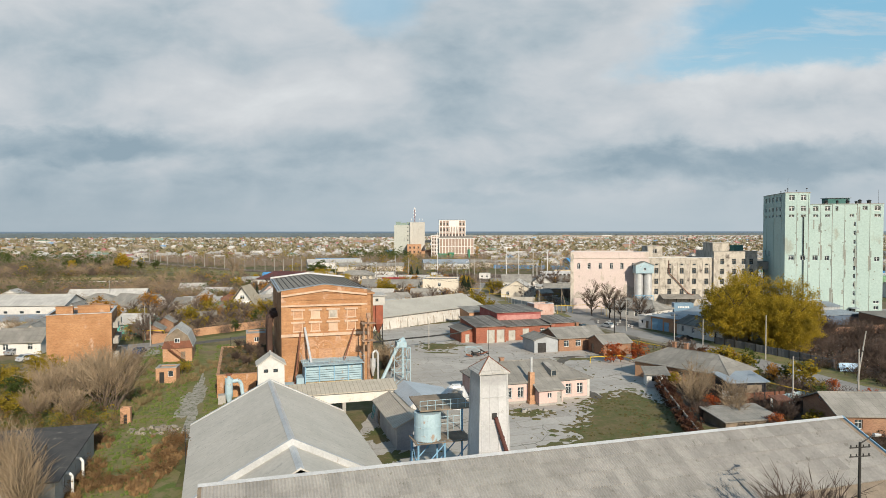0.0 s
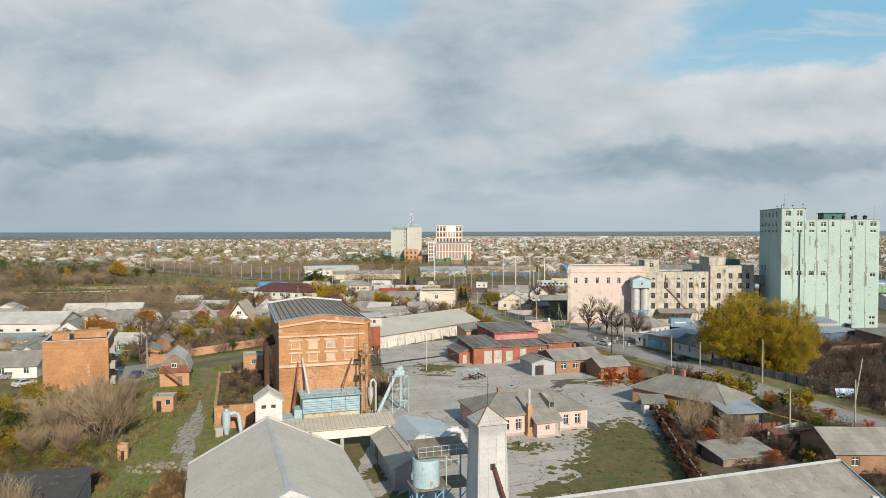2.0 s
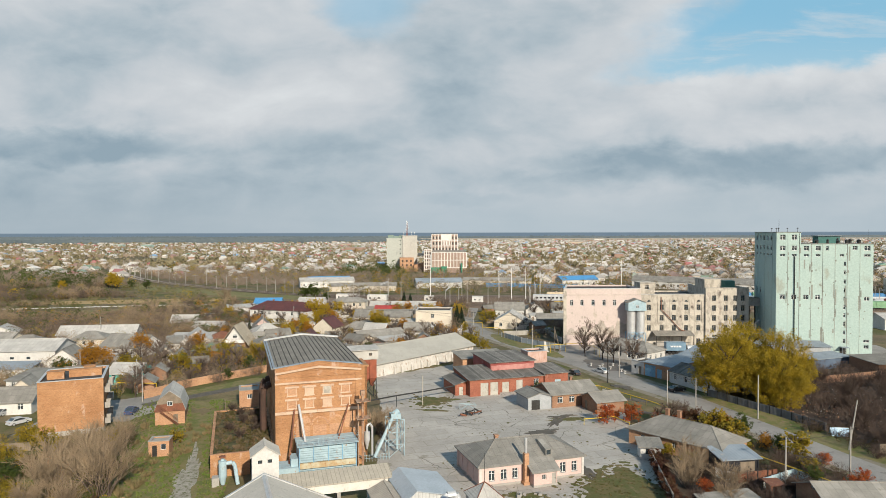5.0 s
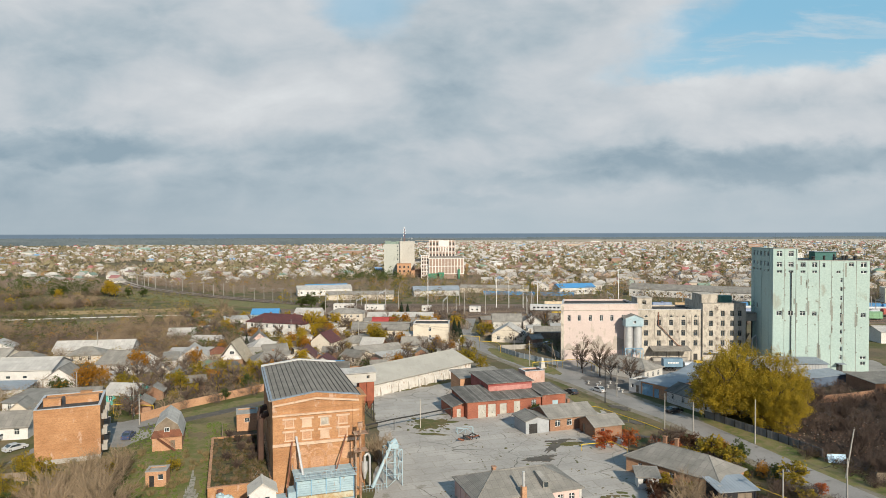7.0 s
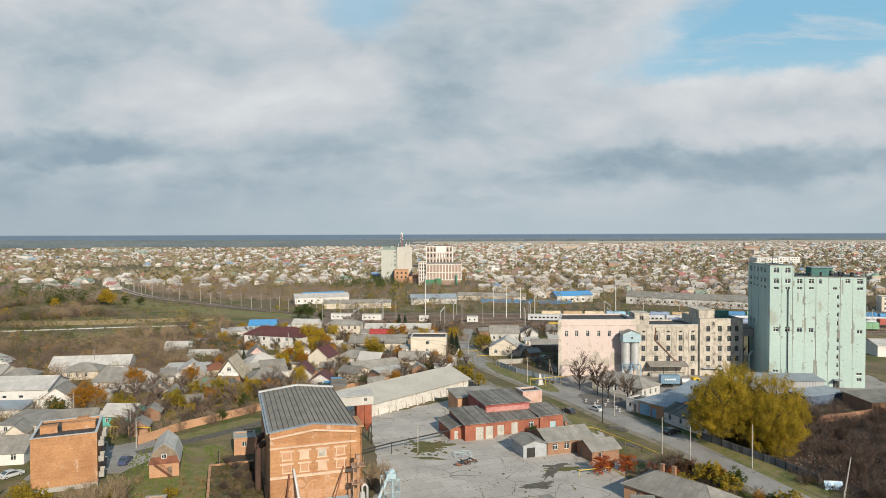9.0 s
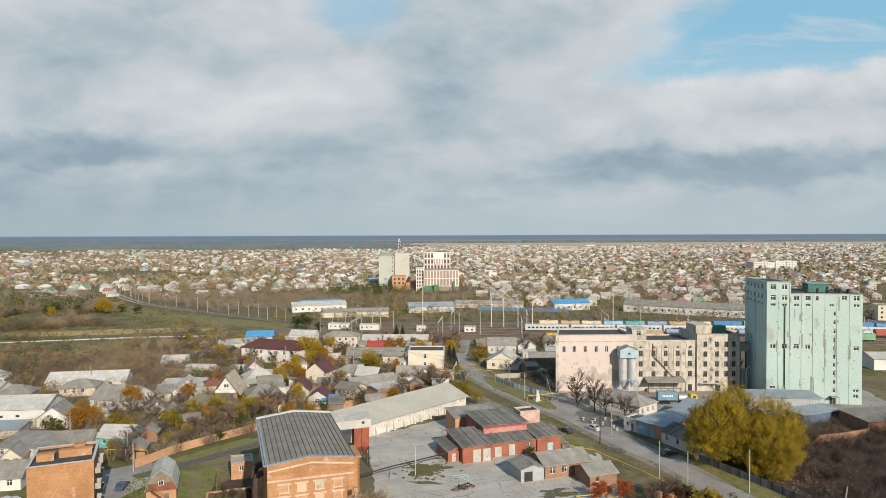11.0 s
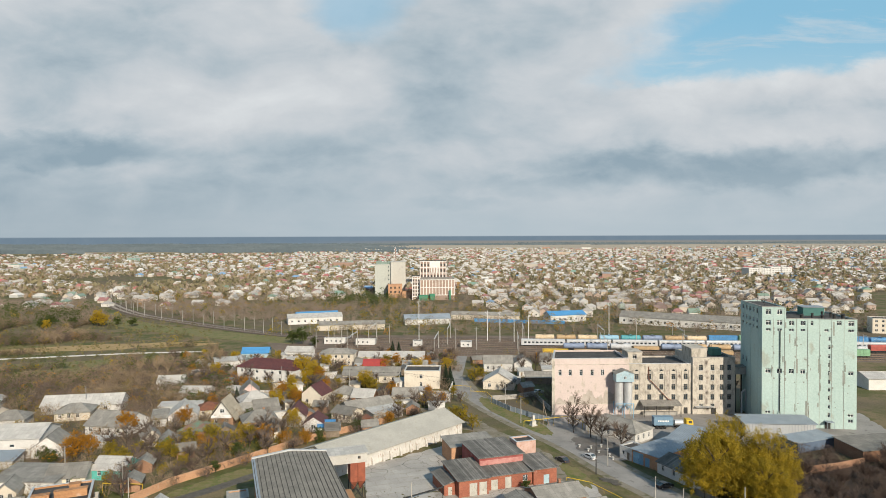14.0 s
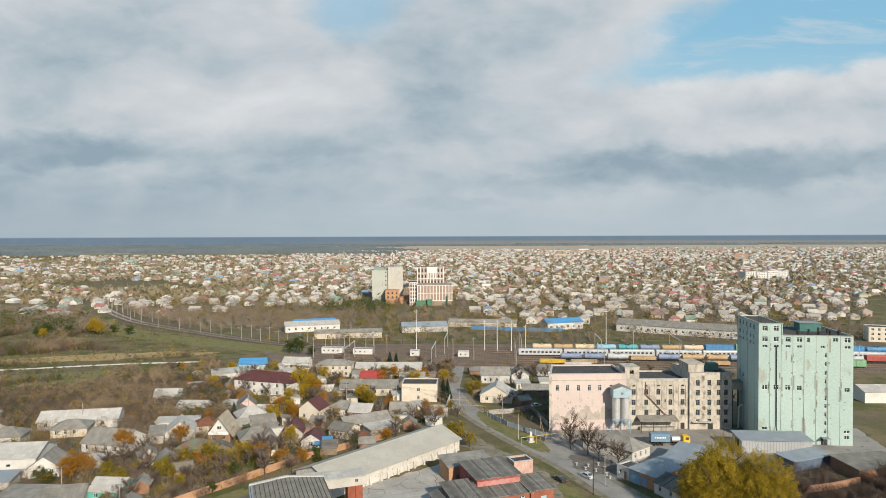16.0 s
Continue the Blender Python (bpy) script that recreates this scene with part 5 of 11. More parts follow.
# ---- the old flour mill ----
def flour_mill():
    e = thing("flour_mill", pose(43.8, 224.5, 0, 0, 0, -1.0), "large old mill of peach and cream plaster, peeling, with arched windows", "mill")
    secs = []
    win_a = [(u, 13.6, 1.1, 2.0) for u in (2.1, 5.6, 9.4, 13.2, 16.8, 20.7)]
    win_b = [(26.5 + u, z, 1.35, 1.9) for u in (2.0, 6.4, 10.6, 14.8, 19.0) for z in (12.0, 8.4, 4.9)]
    win_c = [(48.4 + u, z, 1.3, 1.9) for u in (2.1, 6.1, 9.3, 11.9) for z in (15.2, 11.8, 8.4, 5.0)] + [(48.4 + u, 2.2, 1.3, 1.4) for u in (2.1, 6.1, 11.9)]
    for name, u0, u1, h, d, y0, wins, mat in (("peach_wing", 0, 26.4, 19.4, 17, 0, win_a, STUCCO_PEACH), ("arched_wing", 26.4, 48.3, 17.4, 15, 0.35, win_b, STUCCO_CREAM), ("end_wing", 48.3, 63.0, 19.6, 17, -0.5, win_c, STUCCO_CREAM)):
        g = Geo()
        lean = 3.6 if name == "peach_wing" else 0.0          # the west wall runs back at an angle
        doors = {"arched_wing": [(26.5 + 19.0, 0.02, 1.4, 2.2)], "end_wing": [(48.4 + 6.2, 0.02, 1.8, 2.2)]}.get(name, [])
        wall_run(g, (u0, y0), (1, 0), u1 - u0, 0, h, [(a - u0, b, c, q) for a, b, c, q in wins] + [(a - u0, b, c, q) for a, b, c, q in doors], 0.6)
        wall_run(g, (u1, y0), (0, 1), d, 0, h, [(3 + 4 * i, z, 1.3, 1.8) for i in range(3) for z in (5, 8.5, 12)] if name == "end_wing" else [], 0.6, 0.6, 0.6)
        wall_run(g, (u1, y0 + d), (-1, 0), u1 - u0 - lean, 0, h, [], 0.6)
        run = math.hypot(lean, d)
        wall_run(g, (u0 + lean, y0 + d), (-lean / run, -d / run), run, 0, h, [], 0.6, 0.6, 0.6)
        body = part(name, g, mat, e)
        secs.append(body)
        r = Geo()
        q = [(u0 + 0.7, y0 + 0.6), (u1 - 0.6, y0 + 0.6), (u1 - 0.6, y0 + d - 0.6), (u0 + 0.6 + lean, y0 + d - 0.6)]
        r.hexa([(*p, h - 1.0) for p in q] + [(*p, h - 0.5) for p in q])
        part("roof", r, FELT, body)
        c = Geo()
        c.box(u0 - 0.1, u1 + (0.1 if name == "end_wing" else 0), y0 - 0.12, y0 + 0.6, h, h + 0.16)
        q = [(u0 + 0.15, y0 + 0.6), (u0 + 0.72, y0 + 0.6), (u0 + 0.6 + lean, y0 + d), (u0 + 0.02 + lean, y0 + d)]
        c.hexa([(*p, h) for p in q] + [(*p, h + 0.16) for p in q])
        part("coping", c, ZINC if name != "end_wing" else CONCRETE, body)
        for a, b, c2, q in wins:
            m = pose(a, y0 + 0.16, b)
            fr, pa, si = window_meshes(c2, q, PAINT_WHITE if name == "peach_wing" else WOOD, 1)
            win = part("window", fr, None, body, at=m)
            part("pane", pa, None, win)
            part("sill", si, None, win)
        for a, b, c2, q in doors:
            k = Geo()
            k.box(a, a + c2, y0 + 0.2, y0 + 0.28, b, b + q)
            part("door", k, DARK_STEEL, body)
    a, b, c = secs
    g = Geo()
    g.box(-0.12, 26.4, -0.14, 0.0, 3.7, 4.0)
    g.box(-0.12, 26.4, -0.1, 0.0, 17.2, 17.4)
    g.box(-0.2, 0.9, -0.2, 0.0, 0, 19.2)
    part("string_course", g, STUCCO_CREAM, a)
    # places where the paint and plaster have come off
    rnd = random.Random(8)
    bare = material("bare_old_plaster", (0.43, 0.385, 0.34), (0.34, 0.305, 0.265), 0.5, 4, stain=(0.40, 0.30, 0.22), amount=0.3)
    for u0, u1, top in ((9.0, 17.5, 7.6), (17.6, 25.9, 9.0), (1.0, 8.8, 6.6)):
        q, n = [], 14
        for i in range(n + 1):
            u = u0 + (u1 - u0) * i / n
            q.append((u, -0.02, top * (0.86 + 0.3 * noise.noise((u * 0.6, 2.0, 0.5)) + rnd.uniform(-0.08, 0.08)) * (0.78 if i in (0, n) else 1.0)))
        g = Geo()
        g.prism([(u0, -0.02, 4.05), (u1, -0.02, 4.05)] + q[::-1], (0, 0, 0), (0, 0.02, 0))
        part("bare_plaster", g, bare, a, "grey wall where the peach paint has flaked off")
    spots = [(rnd.uniform(0.3, 26.0), rnd.uniform(7.5, 12.6), rnd.uniform(0.2, 0.6), -0.012, a) for i in range(16)]
    spots += [(26.5 + rnd.choice((4.6, 9.2, 13.4, 17.6)) + rnd.uniform(-0.3, 0.3), rnd.uniform(1.5, 15.5), rnd.uniform(0.35, 0.8), 0.33, b) for i in range(34)]
    spots += [(48.4 + rnd.choice((0.9, 4.8, 4.6, 8.3)) + rnd.uniform(-0.3, 0.3), rnd.uniform(1.0, 18.6), rnd.uniform(0.35, 0.95), -0.515, c) for i in range(34)]
    for u, z, r, y, wing in spots:
        k = rnd.uniform(0.8, 1.7)
        w = [r * rnd.uniform(0.55, 1.0) for i in range(11)]
        g = Geo()
        g.prism([(u + min(0.8, w[i]) * math.cos(2 * math.pi * i / 11), y, z + k * w[i] * math.sin(2 * math.pi * i / 11)) for i in range(11)], (0, 0, 0), (0, 0.03, 0))
        part("bare_plaster", g, bare, wing, "grey wall where the paint has flaked off")
    for u in (2.0, 6.4, 10.6, 14.8, 19.0):
        # round-headed recess and fanlight over each top window
        g = Geo()
        cx, cz, n = 26.5 + u + 0.67, 14.7, 9
        for i in range(n):
            w0, w1 = math.pi * i / n, math.pi * (i + 1) / n
            q = [(cx + r * math.cos(w), 0.2, cz + r * math.sin(w)) for r, w in ((1.45, w0), (1.45, w1), (1.05, w1), (1.05, w0))]
            g.prism(q, (0, 0, 0), (0, 0.16, 0))
        for s in (-1, 1):
            g.box(cx + s * 1.25 - 0.2, cx + s * 1.25 + 0.2, 0.2, 0.36, 8.0, cz)
        part("arch", g, STUCCO_CREAM, b)
        g = Geo()
        g.prism([(cx + 0.55 * math.cos(math.pi * i / 8), 0.27, cz + 0.2 + 0.55 * math.sin(math.pi * i / 8)) for i in range(9)], (0, 0, 0), (0, 0.08, 0))
        part("fanlight", g, GLASS, b)
    for z0, z1 in ((16.6, 16.85), (7.6, 7.75)):
        g = Geo()
        g.box(26.4, 48.3, 0.22, 0.36, z0, z1)
        part("cornice", g, STUCCO_CREAM, b)
    for u in (26.4, 32.2, 36.4, 40.6, 44.8):
        g = Geo()
        g.box(u + 0.1, u + 0.5, 0.23, 0.36, 0, 16.6)
        part("pilaster", g, STUCCO_CREAM, b)
    g = Geo()
    wall_run(g, (26.4, 1.2), (1, 0), 5.0, 17.0, 21.2, [(1.7, 19.0, 1.4, 1.5)], 0.4)
    wall_run(g, (31.4, 1.2), (0, 1), 7.0, 17.0, 21.2, [], 0.4, 0.4, 0.4)
    wall_run(g, (31.4, 8.2), (-1, 0), 5.0, 17.0, 21.2, [], 0.4)
    wall_run(g, (26.4, 8.2), (0, -1), 7.0, 17.0, 21.2, [], 0.4, 0.4, 0.4)
    g.box(26.2, 31.6, 1.0, 8.4, 21.2, 21.45)
    turret = part("turret", g, STUCCO_CREAM, b)
    fr, pa, si = window_meshes(1.4, 1.5, PAINT_WHITE, 1)
    win = part("window", fr, None, turret, at=pose(28.1, 1.34, 19.0))
    g = Geo()
    wall_run(g, (48.3, 0.6), (1, 0), 5.4, 19.6, 22.4, [], 0.4)
    wall_run(g, (53.7, 0.6), (0, 1), 9.0, 19.6, 22.4, [], 0.4, 0.4, 0.4)
    wall_run(g, (53.7, 9.6), (-1, 0), 5.4, 19.6, 22.4, [], 0.4)
    wall_run(g, (48.3, 9.6), (0, -1), 9.0, 19.6, 22.4, [], 0.4, 0.4, 0.4)
    g.box(48.1, 53.9, 0.4, 9.8, 22.4, 22.6)
    part("stair_head", g, STUCCO_CREAM, c, "dirty plastered stair head")
    g = Geo()
    g.box(57.5, 61.0, 6.0, 9.0, 19.1, 21.6)
    part("roof_hut", g, material("green_roof_hut", (0.10, 0.24, 0.20), (0.09, 0.20, 0.17), 0.6, 5), c)
    # loading canopy
    g = Geo()
    g.slab([(30.2, -4.0, 3.9), (43.5, -4.0, 3.9), (43.5, 0.35, 5.0), (30.2, 0.35, 5.0)], 0.12)
    part("canopy", g, SLATE, b)
    for u in (30.6, 34.8, 39.0, 43.1):
        g = Geo()
        g.tube((u, -3.7, 0), (u, -3.7, 3.85), 0.1)
        part("canopy_post", g, DARK_STEEL, b)
    g = Geo()
    g.box(31, 43, -1.6, 0.3, 0, 1.1)
    part("loading_dock", g, CONCRETE, b)
    # outside pipes
    g = Geo()
    g.path([(33.3, 0.1, 16.5), (33.3, -0.1, 12.2), (36.0, -0.1, 9.5), (37.2, -0.1, 8.2), (40.0, -0.1, 5.2), (43.5, -0.1, 4.4)], 0.14, 6)
    part("conveyor_pipe", g, RUST, b)
    g = Geo()
    g.box(49.0, 55.5, -2.0, -0.5, 2.75, 2.9)
    part("door_canopy", g, ZINC, c)
    return e


def cyclone_tower():
    e = thing("cyclone_tower", pose(67.3, 220.6, 0, 0, 0, -1.0), "two silver bins on blue legs under a pale blue head house", "silo")
    for x in (-1.55, 1.55):
        g = Geo()
        g.tube((x, 0, 4.6), (x, 0, 12.6), 1.4, sides=20)
        g.tube((x, 0, 2.4), (x, 0, 4.6), 0.3, 1.4, 20)
        for z in (6.2, 7.8, 9.4, 11.0):
            g.tube((x, 0, z), (x, 0, z + 0.08), 1.44, sides=20)
        part("bin", g, ZINC, e)
    g = Geo()
    for x in (-3.0, 0, 3.0):
        for y in (-1.5, 1.5):
            g.tube((x, y, 0), (x, y, 5.0), 0.11, sides=6)
    for x0, x1 in ((-3, 0), (0, 3)):
        for y in (-1.5, 1.5):
            g.tube((x0, y, 3.0), (x1, y, 4.8), 0.07, sides=5)
            g.tube((x0, y, 4.8), (x1, y, 3.0), 0.07, sides=5)
            g.tube((x0, y, 5.0), (x1, y, 5.0), 0.1, sides=5)
    part("frame", g, BLUE_WALL, e)
    g = Geo()
    wall_run(g, (-3.0, -1.9), (1, 0), 6.0, 12.6, 15.2, [(2.6, 13.4, 0.9, 0.9)], 0.12)
    wall_run(g, (3.0, -1.9), (0, 1), 3.8, 12.6, 15.2, [], 0.12, 0.12, 0.12)
    wall_run(g, (3.0, 1.9), (-1, 0), 6.0, 12.6, 15.2, [], 0.12)
    wall_run(g, (-3.0, 1.9), (0, -1), 3.8, 12.6, 15.2, [], 0.12, 0.12, 0.12)
    g.box(-3.1, 3.1, -2.0, 2.0, 12.45, 12.6)
    g.prism([(-3.0, -1.9, 15.2), (3.0, -1.9, 15.2), (0, -1.9, 16.3)], (0, 0, 0), (0, 3.8, 0))
    head = part("head_house", g, PALE_BLUE, e)
    fr, pa, si = window_meshes(0.9, 0.9, PAINT_WHITE, 1)
    win = part("window", fr, None, head, at=pose(-0.4, -1.85, 13.4))
    part("pane", pa, None, win)
    g = Geo()
    for s in (-1, 1):
        pts = [(0, -2.2, 16.45), (0, 2.2, 16.45), (s * 3.4, 2.2, 15.15), (s * 3.4, -2.2, 15.15)]
        g.slab(pts if s < 0 else pts[::-1], 0.1)
    part("roof", g, SLATE, e)
    return e


WORN = material("bare_worn_concrete", (0.27, 0.29, 0.26), (0.22, 0.235, 0.21), 0.6, 4)


def grain_elevator():
    W, D, H, HH = 28.4, 22.5, 34.9, 38.6
    e = thing("grain_elevator", pose(108.3, 208.1, 0, 0, 0, -10.0), "tall mint-green painted concrete grain elevator with streaked panels", "grain elevator")
    at = lambda x: (x - 172) * 0.0565
    hz = lambda y: H * (750 - y) / 598
    wins = []
    for x, y, w, h in ((206, 130, 1.6, 1.7), (267, 130, 1.6, 1.7), (206, 188, 1.6, 1.6), (267, 188, 1.6, 1.6), (330, 188, 1.5, 1.5), (391, 188, 1.5, 1.5), (438, 188, 0.8, 1.4), (580, 184, 1.4, 1.3), (643, 188, 1.8, 1.6),
                       (206, 220, 1.5, 0.8), (267, 220, 1.4, 0.8), (330, 220, 1.4, 0.8), (391, 220, 1.4, 0.8), (514, 220, 1.2, 0.8), (643, 221, 1.8, 0.9),
                       (206, 453, 1.6, 1.5), (267, 453, 1.5, 1.5), (330, 453, 1.5, 1.5), (391, 453, 1.4, 1.4), (643, 456, 1.5, 1.3), (206, 675, 1.5, 0.8), (643, 682, 1.7, 0.9), (643, 714, 1.4, 1.1)):
        wins.append((at(x) - w / 2, hz(y), w, h))
    for y in (270, 317, 366, 413, 458, 505, 548, 594, 641, 687):
        wins.append((at(530) - 0.3, hz(y), 0.62, 1.35))
    step = at(303)
    # one wall panel between each pair of seams
    seams = [0.0, at(232), at(293), at(355), at(415), at(478), at(541), at(605), W]
    for i, (u0, u1) in enumerate(zip(seams, seams[1:])):
        g = Geo()
        top = HH if u1 <= step + 0.5 else H
        inset = 0.06 if i % 2 else 0.0
        wall_run(g, (u0 + 0.03, inset), (1, 0), u1 - u0 - 0.06, 0, top, [(a - u0 - 0.03, b, c, q) for a, b, c, q in wins if u0 - 0.5 < a < u1], 0.4)
        part("panel", g, MINT, e)
    for u in seams[1:-1]:
        g = Geo()
        g.box(u - 0.12, u + 0.12, 0.1, 0.3, 0, H)
        part("seam", g, CONCRETE, e)
        g = Geo()
        g.tube((u + 0.05, -0.02, 0), (u + 0.05, -0.02, H - 0.1), 0.05, sides=5)
        part("downpipe", g, CONCRETE, e)
    rnd = random.Random(12)
    for k in range(72):
        u, z, q = rnd.choice(seams[1:-1]) + rnd.choice((-0.35, -0.2, 0.25, 0.35, rnd.uniform(-1.6, 1.6))), rnd.uniform(1.5, 32), rnd.choice((0.3, 0.5, 0.8, 1.2, 2.6, 4.5)) * rnd.uniform(0.6, 1.2)
        q = min(q, H - 0.8 - z)
        g = Geo()
        g.box(u - rnd.uniform(0.08, 0.28), u + rnd.uniform(0.08, 0.28), -0.012, 0.1, z, z + q)
        part("worn_patch", g, WORN, e, "grey patch where the paint has worn off")
    left = [(2.2 + 3.7 * i, z, 1.5, h) for i in range(5) for z, h in ((36.0, 1.6), (32.9, 1.4), (31.0, 0.8))] + [(2.2, 18.0, 1.4, 1.8), (5.9, 18.0, 1.4, 1.8)]
    for i in range(6):
        u0, u1 = D / 6 * i, D / 6 * (i + 1)
        g = Geo()
        wall_run(g, (0.0 + (0.06 if i % 2 else 0), D - u0 - 0.03), (0, -1), u1 - u0 - 0.06, 0, HH, [(a - u0 - 0.03, b, c, q) for a, b, c, q in left if u0 - 0.4 < a < u1 - 0.5], 0.4, 0, 0.42 if i == 5 else 0)
        part("panel", g, MINT, e)
    g = Geo()
    wall_run(g, (W, 0.42), (0, 1), D - 0.42, 0, H, [], 0.4)
    wall_run(g, (W, D), (-1, 0), W, 0, H, [], 0.4, 0.4, 0.0)
    wall_run(g, (step, 0.42), (0, 1), D - 0.42, H, HH, [], 0.3)
    wall_run(g, (step, D), (-1, 0), step, H, HH, [], 0.3)
    part("wall", g, MINT, e)
    g = Geo()
    g.box(step + 0.05, W - 0.42, 0.45, D - 0.42, H - 0.9, H - 0.35)
    g.box(0.45, step - 0.35, 0.45, D - 0.42, HH - 0.9, HH - 0.3)
    part("roof", g, FELT, e)
    g = Geo()
    g.box(-0.1, step + 0.1, -0.12, 0.45, HH, HH + 0.15)
    g.box(-0.1, 0.45, 0.45, D, HH, HH + 0.15)
    g.box(step + 0.1, W + 0.1, -0.12, 0.45, H, H + 0.15)
    g.box(W - 0.45, W + 0.1, 0.45, D, H, H + 0.15)
    part("coping", g, CONCRETE, e)
    for a, b, c, q in wins:
        fr, pa, si = window_meshes(c, q, PAINT_WHITE, 1 if c > 1 else 0)
        win = part("window", fr, None, e, at=pose(a, 0.2, b))
        part("pane", pa, None, win)
    for a, b, c, q in left:
        fr, pa, si = window_meshes(c, q, PAINT_WHITE, 1)
        win = part("window", fr, None, e, at=pose(0.2, D - a, b, 0, 0, -90))
        part("pane", pa, None, win)
    g = Geo()
    g.box(17.0, 23.6, 12.5, 17.5, H - 0.4, H + 2.4)
    hut = part("roof_hut", g, material("green_hut_paint", (0.07, 0.17, 0.155), (0.055, 0.14, 0.13), 0.5, 5), e)
    g = Geo()
    g.box(16.6, 24.0, 12.1, 17.9, H + 2.4, H + 2.6)
    part("hut_roof", g, STEEL_ROOF, hut)
    for u, v, r, h in ((13.0, 3.0, 0.5, 1.0), (17.0, 5.0, 0.35, 1.1), (19.0, 2.4, 0.5, 0.9), (22.6, 2.6, 0.45, 1.2), (25.5, 3.2, 0.55, 1.1), (20.5, 6.5, 0.3, 1.5), (24.0, 8.5, 0.4, 1.0)):
        g = Geo()
        g.tube((u, v, H - 0.4), (u, v, H + h), r, sides=10)
        g.tube((u, v, H + h), (u, v, H + h + 0.35), r * 1.6, r * 0.4, 10)
        part("roof_vent", g, DARK_STEEL, e)
    g = Geo()
    for u, v in ((1.0, 1.2), (2.5, 8.0), (6.6, 1.0), (7.2, 12.0), (4.2, 18.0)):
        g.tube((u, v, HH - 0.3), (u, v, HH + 1.3), 0.05, sides=5)
        g.dome((u, v, HH + 1.2), 0.3, 1.0, 3, 8)
    part("mast", g, DARK_STEEL, e)
    for u, h in ((2.0, 5.0), (7.5, 4.2), (28.5, 4.6)):
        g = Geo()
        z = HH if u < step else H
        g.tube((u, 4.0, z - 0.4), (u, 4.0, z + h), 0.05, 0.02, 5)
        part("aerial", g, DARK_STEEL, e)
    g = Geo()
    g.tube((at(268), -0.25, 5.5), (at(268), -0.25, hz(212)), 0.13, sides=6)
    g.tube((at(268), -0.25, 5.5), (at(262), -2.0, 3.2), 0.13, sides=6)
    part("grain_pipe", g, DARK_STEEL, e)
    g = Geo()
    g.box(at(505), at(545), -2.2, 0.0, 2.5, 2.65)
    for u in (at(507), at(543)):
        g.tube((u, -2.1, 0), (u, -2.1, 2.5), 0.06, sides=5)
    part("porch", g, STEEL_ROOF, e)
    g = Geo()
    g.box(at(508), at(538), -0.06, 0.0, 0.0, 2.2)
    part("door", g, DARK_STEEL, e)
    return e


flour_mill()
cyclone_tower()
grain_elevator()


def gallery():
    e = thing("conveyor_bridge", pose(106.8, 226.0, 0, 0, 0, -3.0), "grey enclosed conveyor bridge between mill and elevator", "conveyor bridge")
    g = Geo()
    g.box(0, 5.0, -1.6, 1.6, 13.4, 16.0)
    part("housing", g, CONCRETE, e)
    g = Geo()
    g.slab([(-0.2, -1.9, 16.1), (5.2, -1.9, 16.1), (5.2, 1.9, 16.25), (-0.2, 1.9, 16.25)], 0.12)
    part("roof", g, SLATE, e)
    for x in (1.5, 3.5):
        g = Geo()
        g.tube((x, 0, 0), (x, 0, 13.4), 0.25, sides=8)
        part("leg", g, DARK_STEEL, e)
    g = Geo()
    g.path([(2.4, -3, 0.5), (2.4, -3, 7.5), (3.6, -3, 8.6), (4.4, -2, 6.0), (4.4, -2, 2.0)], 0.3, 8)
    part("dust_pipe", g, ZINC, e)
    return e


gallery()
# west end is open: its dark leaf imitates the shade inside
building("metal_shed", "long grey corrugated metal shed with shallow roof", 98.2, 198.6, -6.0, 21.0, 8.0, 3.9, material("grey_corrugated", (0.40, 0.42, 0.43), (0.34, 0.355, 0.36), 0.3, 4, rough=0.55, metal=0.2, kind="seams", extra=(0.9, "X")), "shed", 0.5, STEEL_ROOF, [], [("L", 2.5, 3.4, 3.3)], category="shed", door_mat=DARK_STEEL)

# ---- buildings along the road ----
building("white_hip_house", "long single-storey whitewashed office with a hipped grey roof", 68.9, 196.6, 128.0, 18.0, 9.2, 3.4, WHITEWASH, "hip", 2.4, SLATE,
         row("B", 5, 1.5, 3.2, 1.1, 1.0, 1.5) + row("L", 3, 1.2, 2.7, 1.1, 1.0, 1.5), category="office building", base_mat=CONCRETE)
building("white_gate_lodge", "small white lodge with a flat roof and grey gate", 54.0, 180.8, -57.0, 4.2, 5.5, 3.2, WHITE_WALL, "flat", 0, FELT, [("F", 0.8, 1.2, 0.8, 1.0, 0)], [("F", 2.4, 1.0, 2.1)], category="lodge", parapet=0.2, coping=ZINC)
building("blue_garage", "blue and orange garage with a bluish metal roof", 56.2, 177.0, -58.0, 8.6, 17.0, 3.6, BRICK_PALE, "shed", 0.6, STEEL_ROOF, [], [("F", 0.3, 3.6, 3.1), ("F", 4.3, 1.6, 2.4)], category="garage", door_mat=BLUE_WALL)
building("blue_workshop", "pale blue sheet-clad workshop with a flat metal roof", 70.0, 186.0, -40.0, 9.5, 12.0, 4.2, BLUE_WALL, "shed", 0.5, STEEL_ROOF, [], category="workshop")
building("white_row", "long low white building with dark sheet roof", 60.2, 168.6, -67.0, 15.0, 8.6, 3.0, WHITE_WALL, "gable_x", 1.6, SLATE_DARK, row("F", 4, 1.5, 3.7, 1.0, 0.9, 1.5), category="row building")
building("dark_store", "low dark store with grey flat roof", 105.0, 181.8, 20.0, 15.0, 6.0, 2.9, material("dark_blue_wall", (0.10, 0.14, 0.20), (0.08, 0.11, 0.16), 0.5, 5), "shed", 0.4, STEEL_ROOF, category="store")
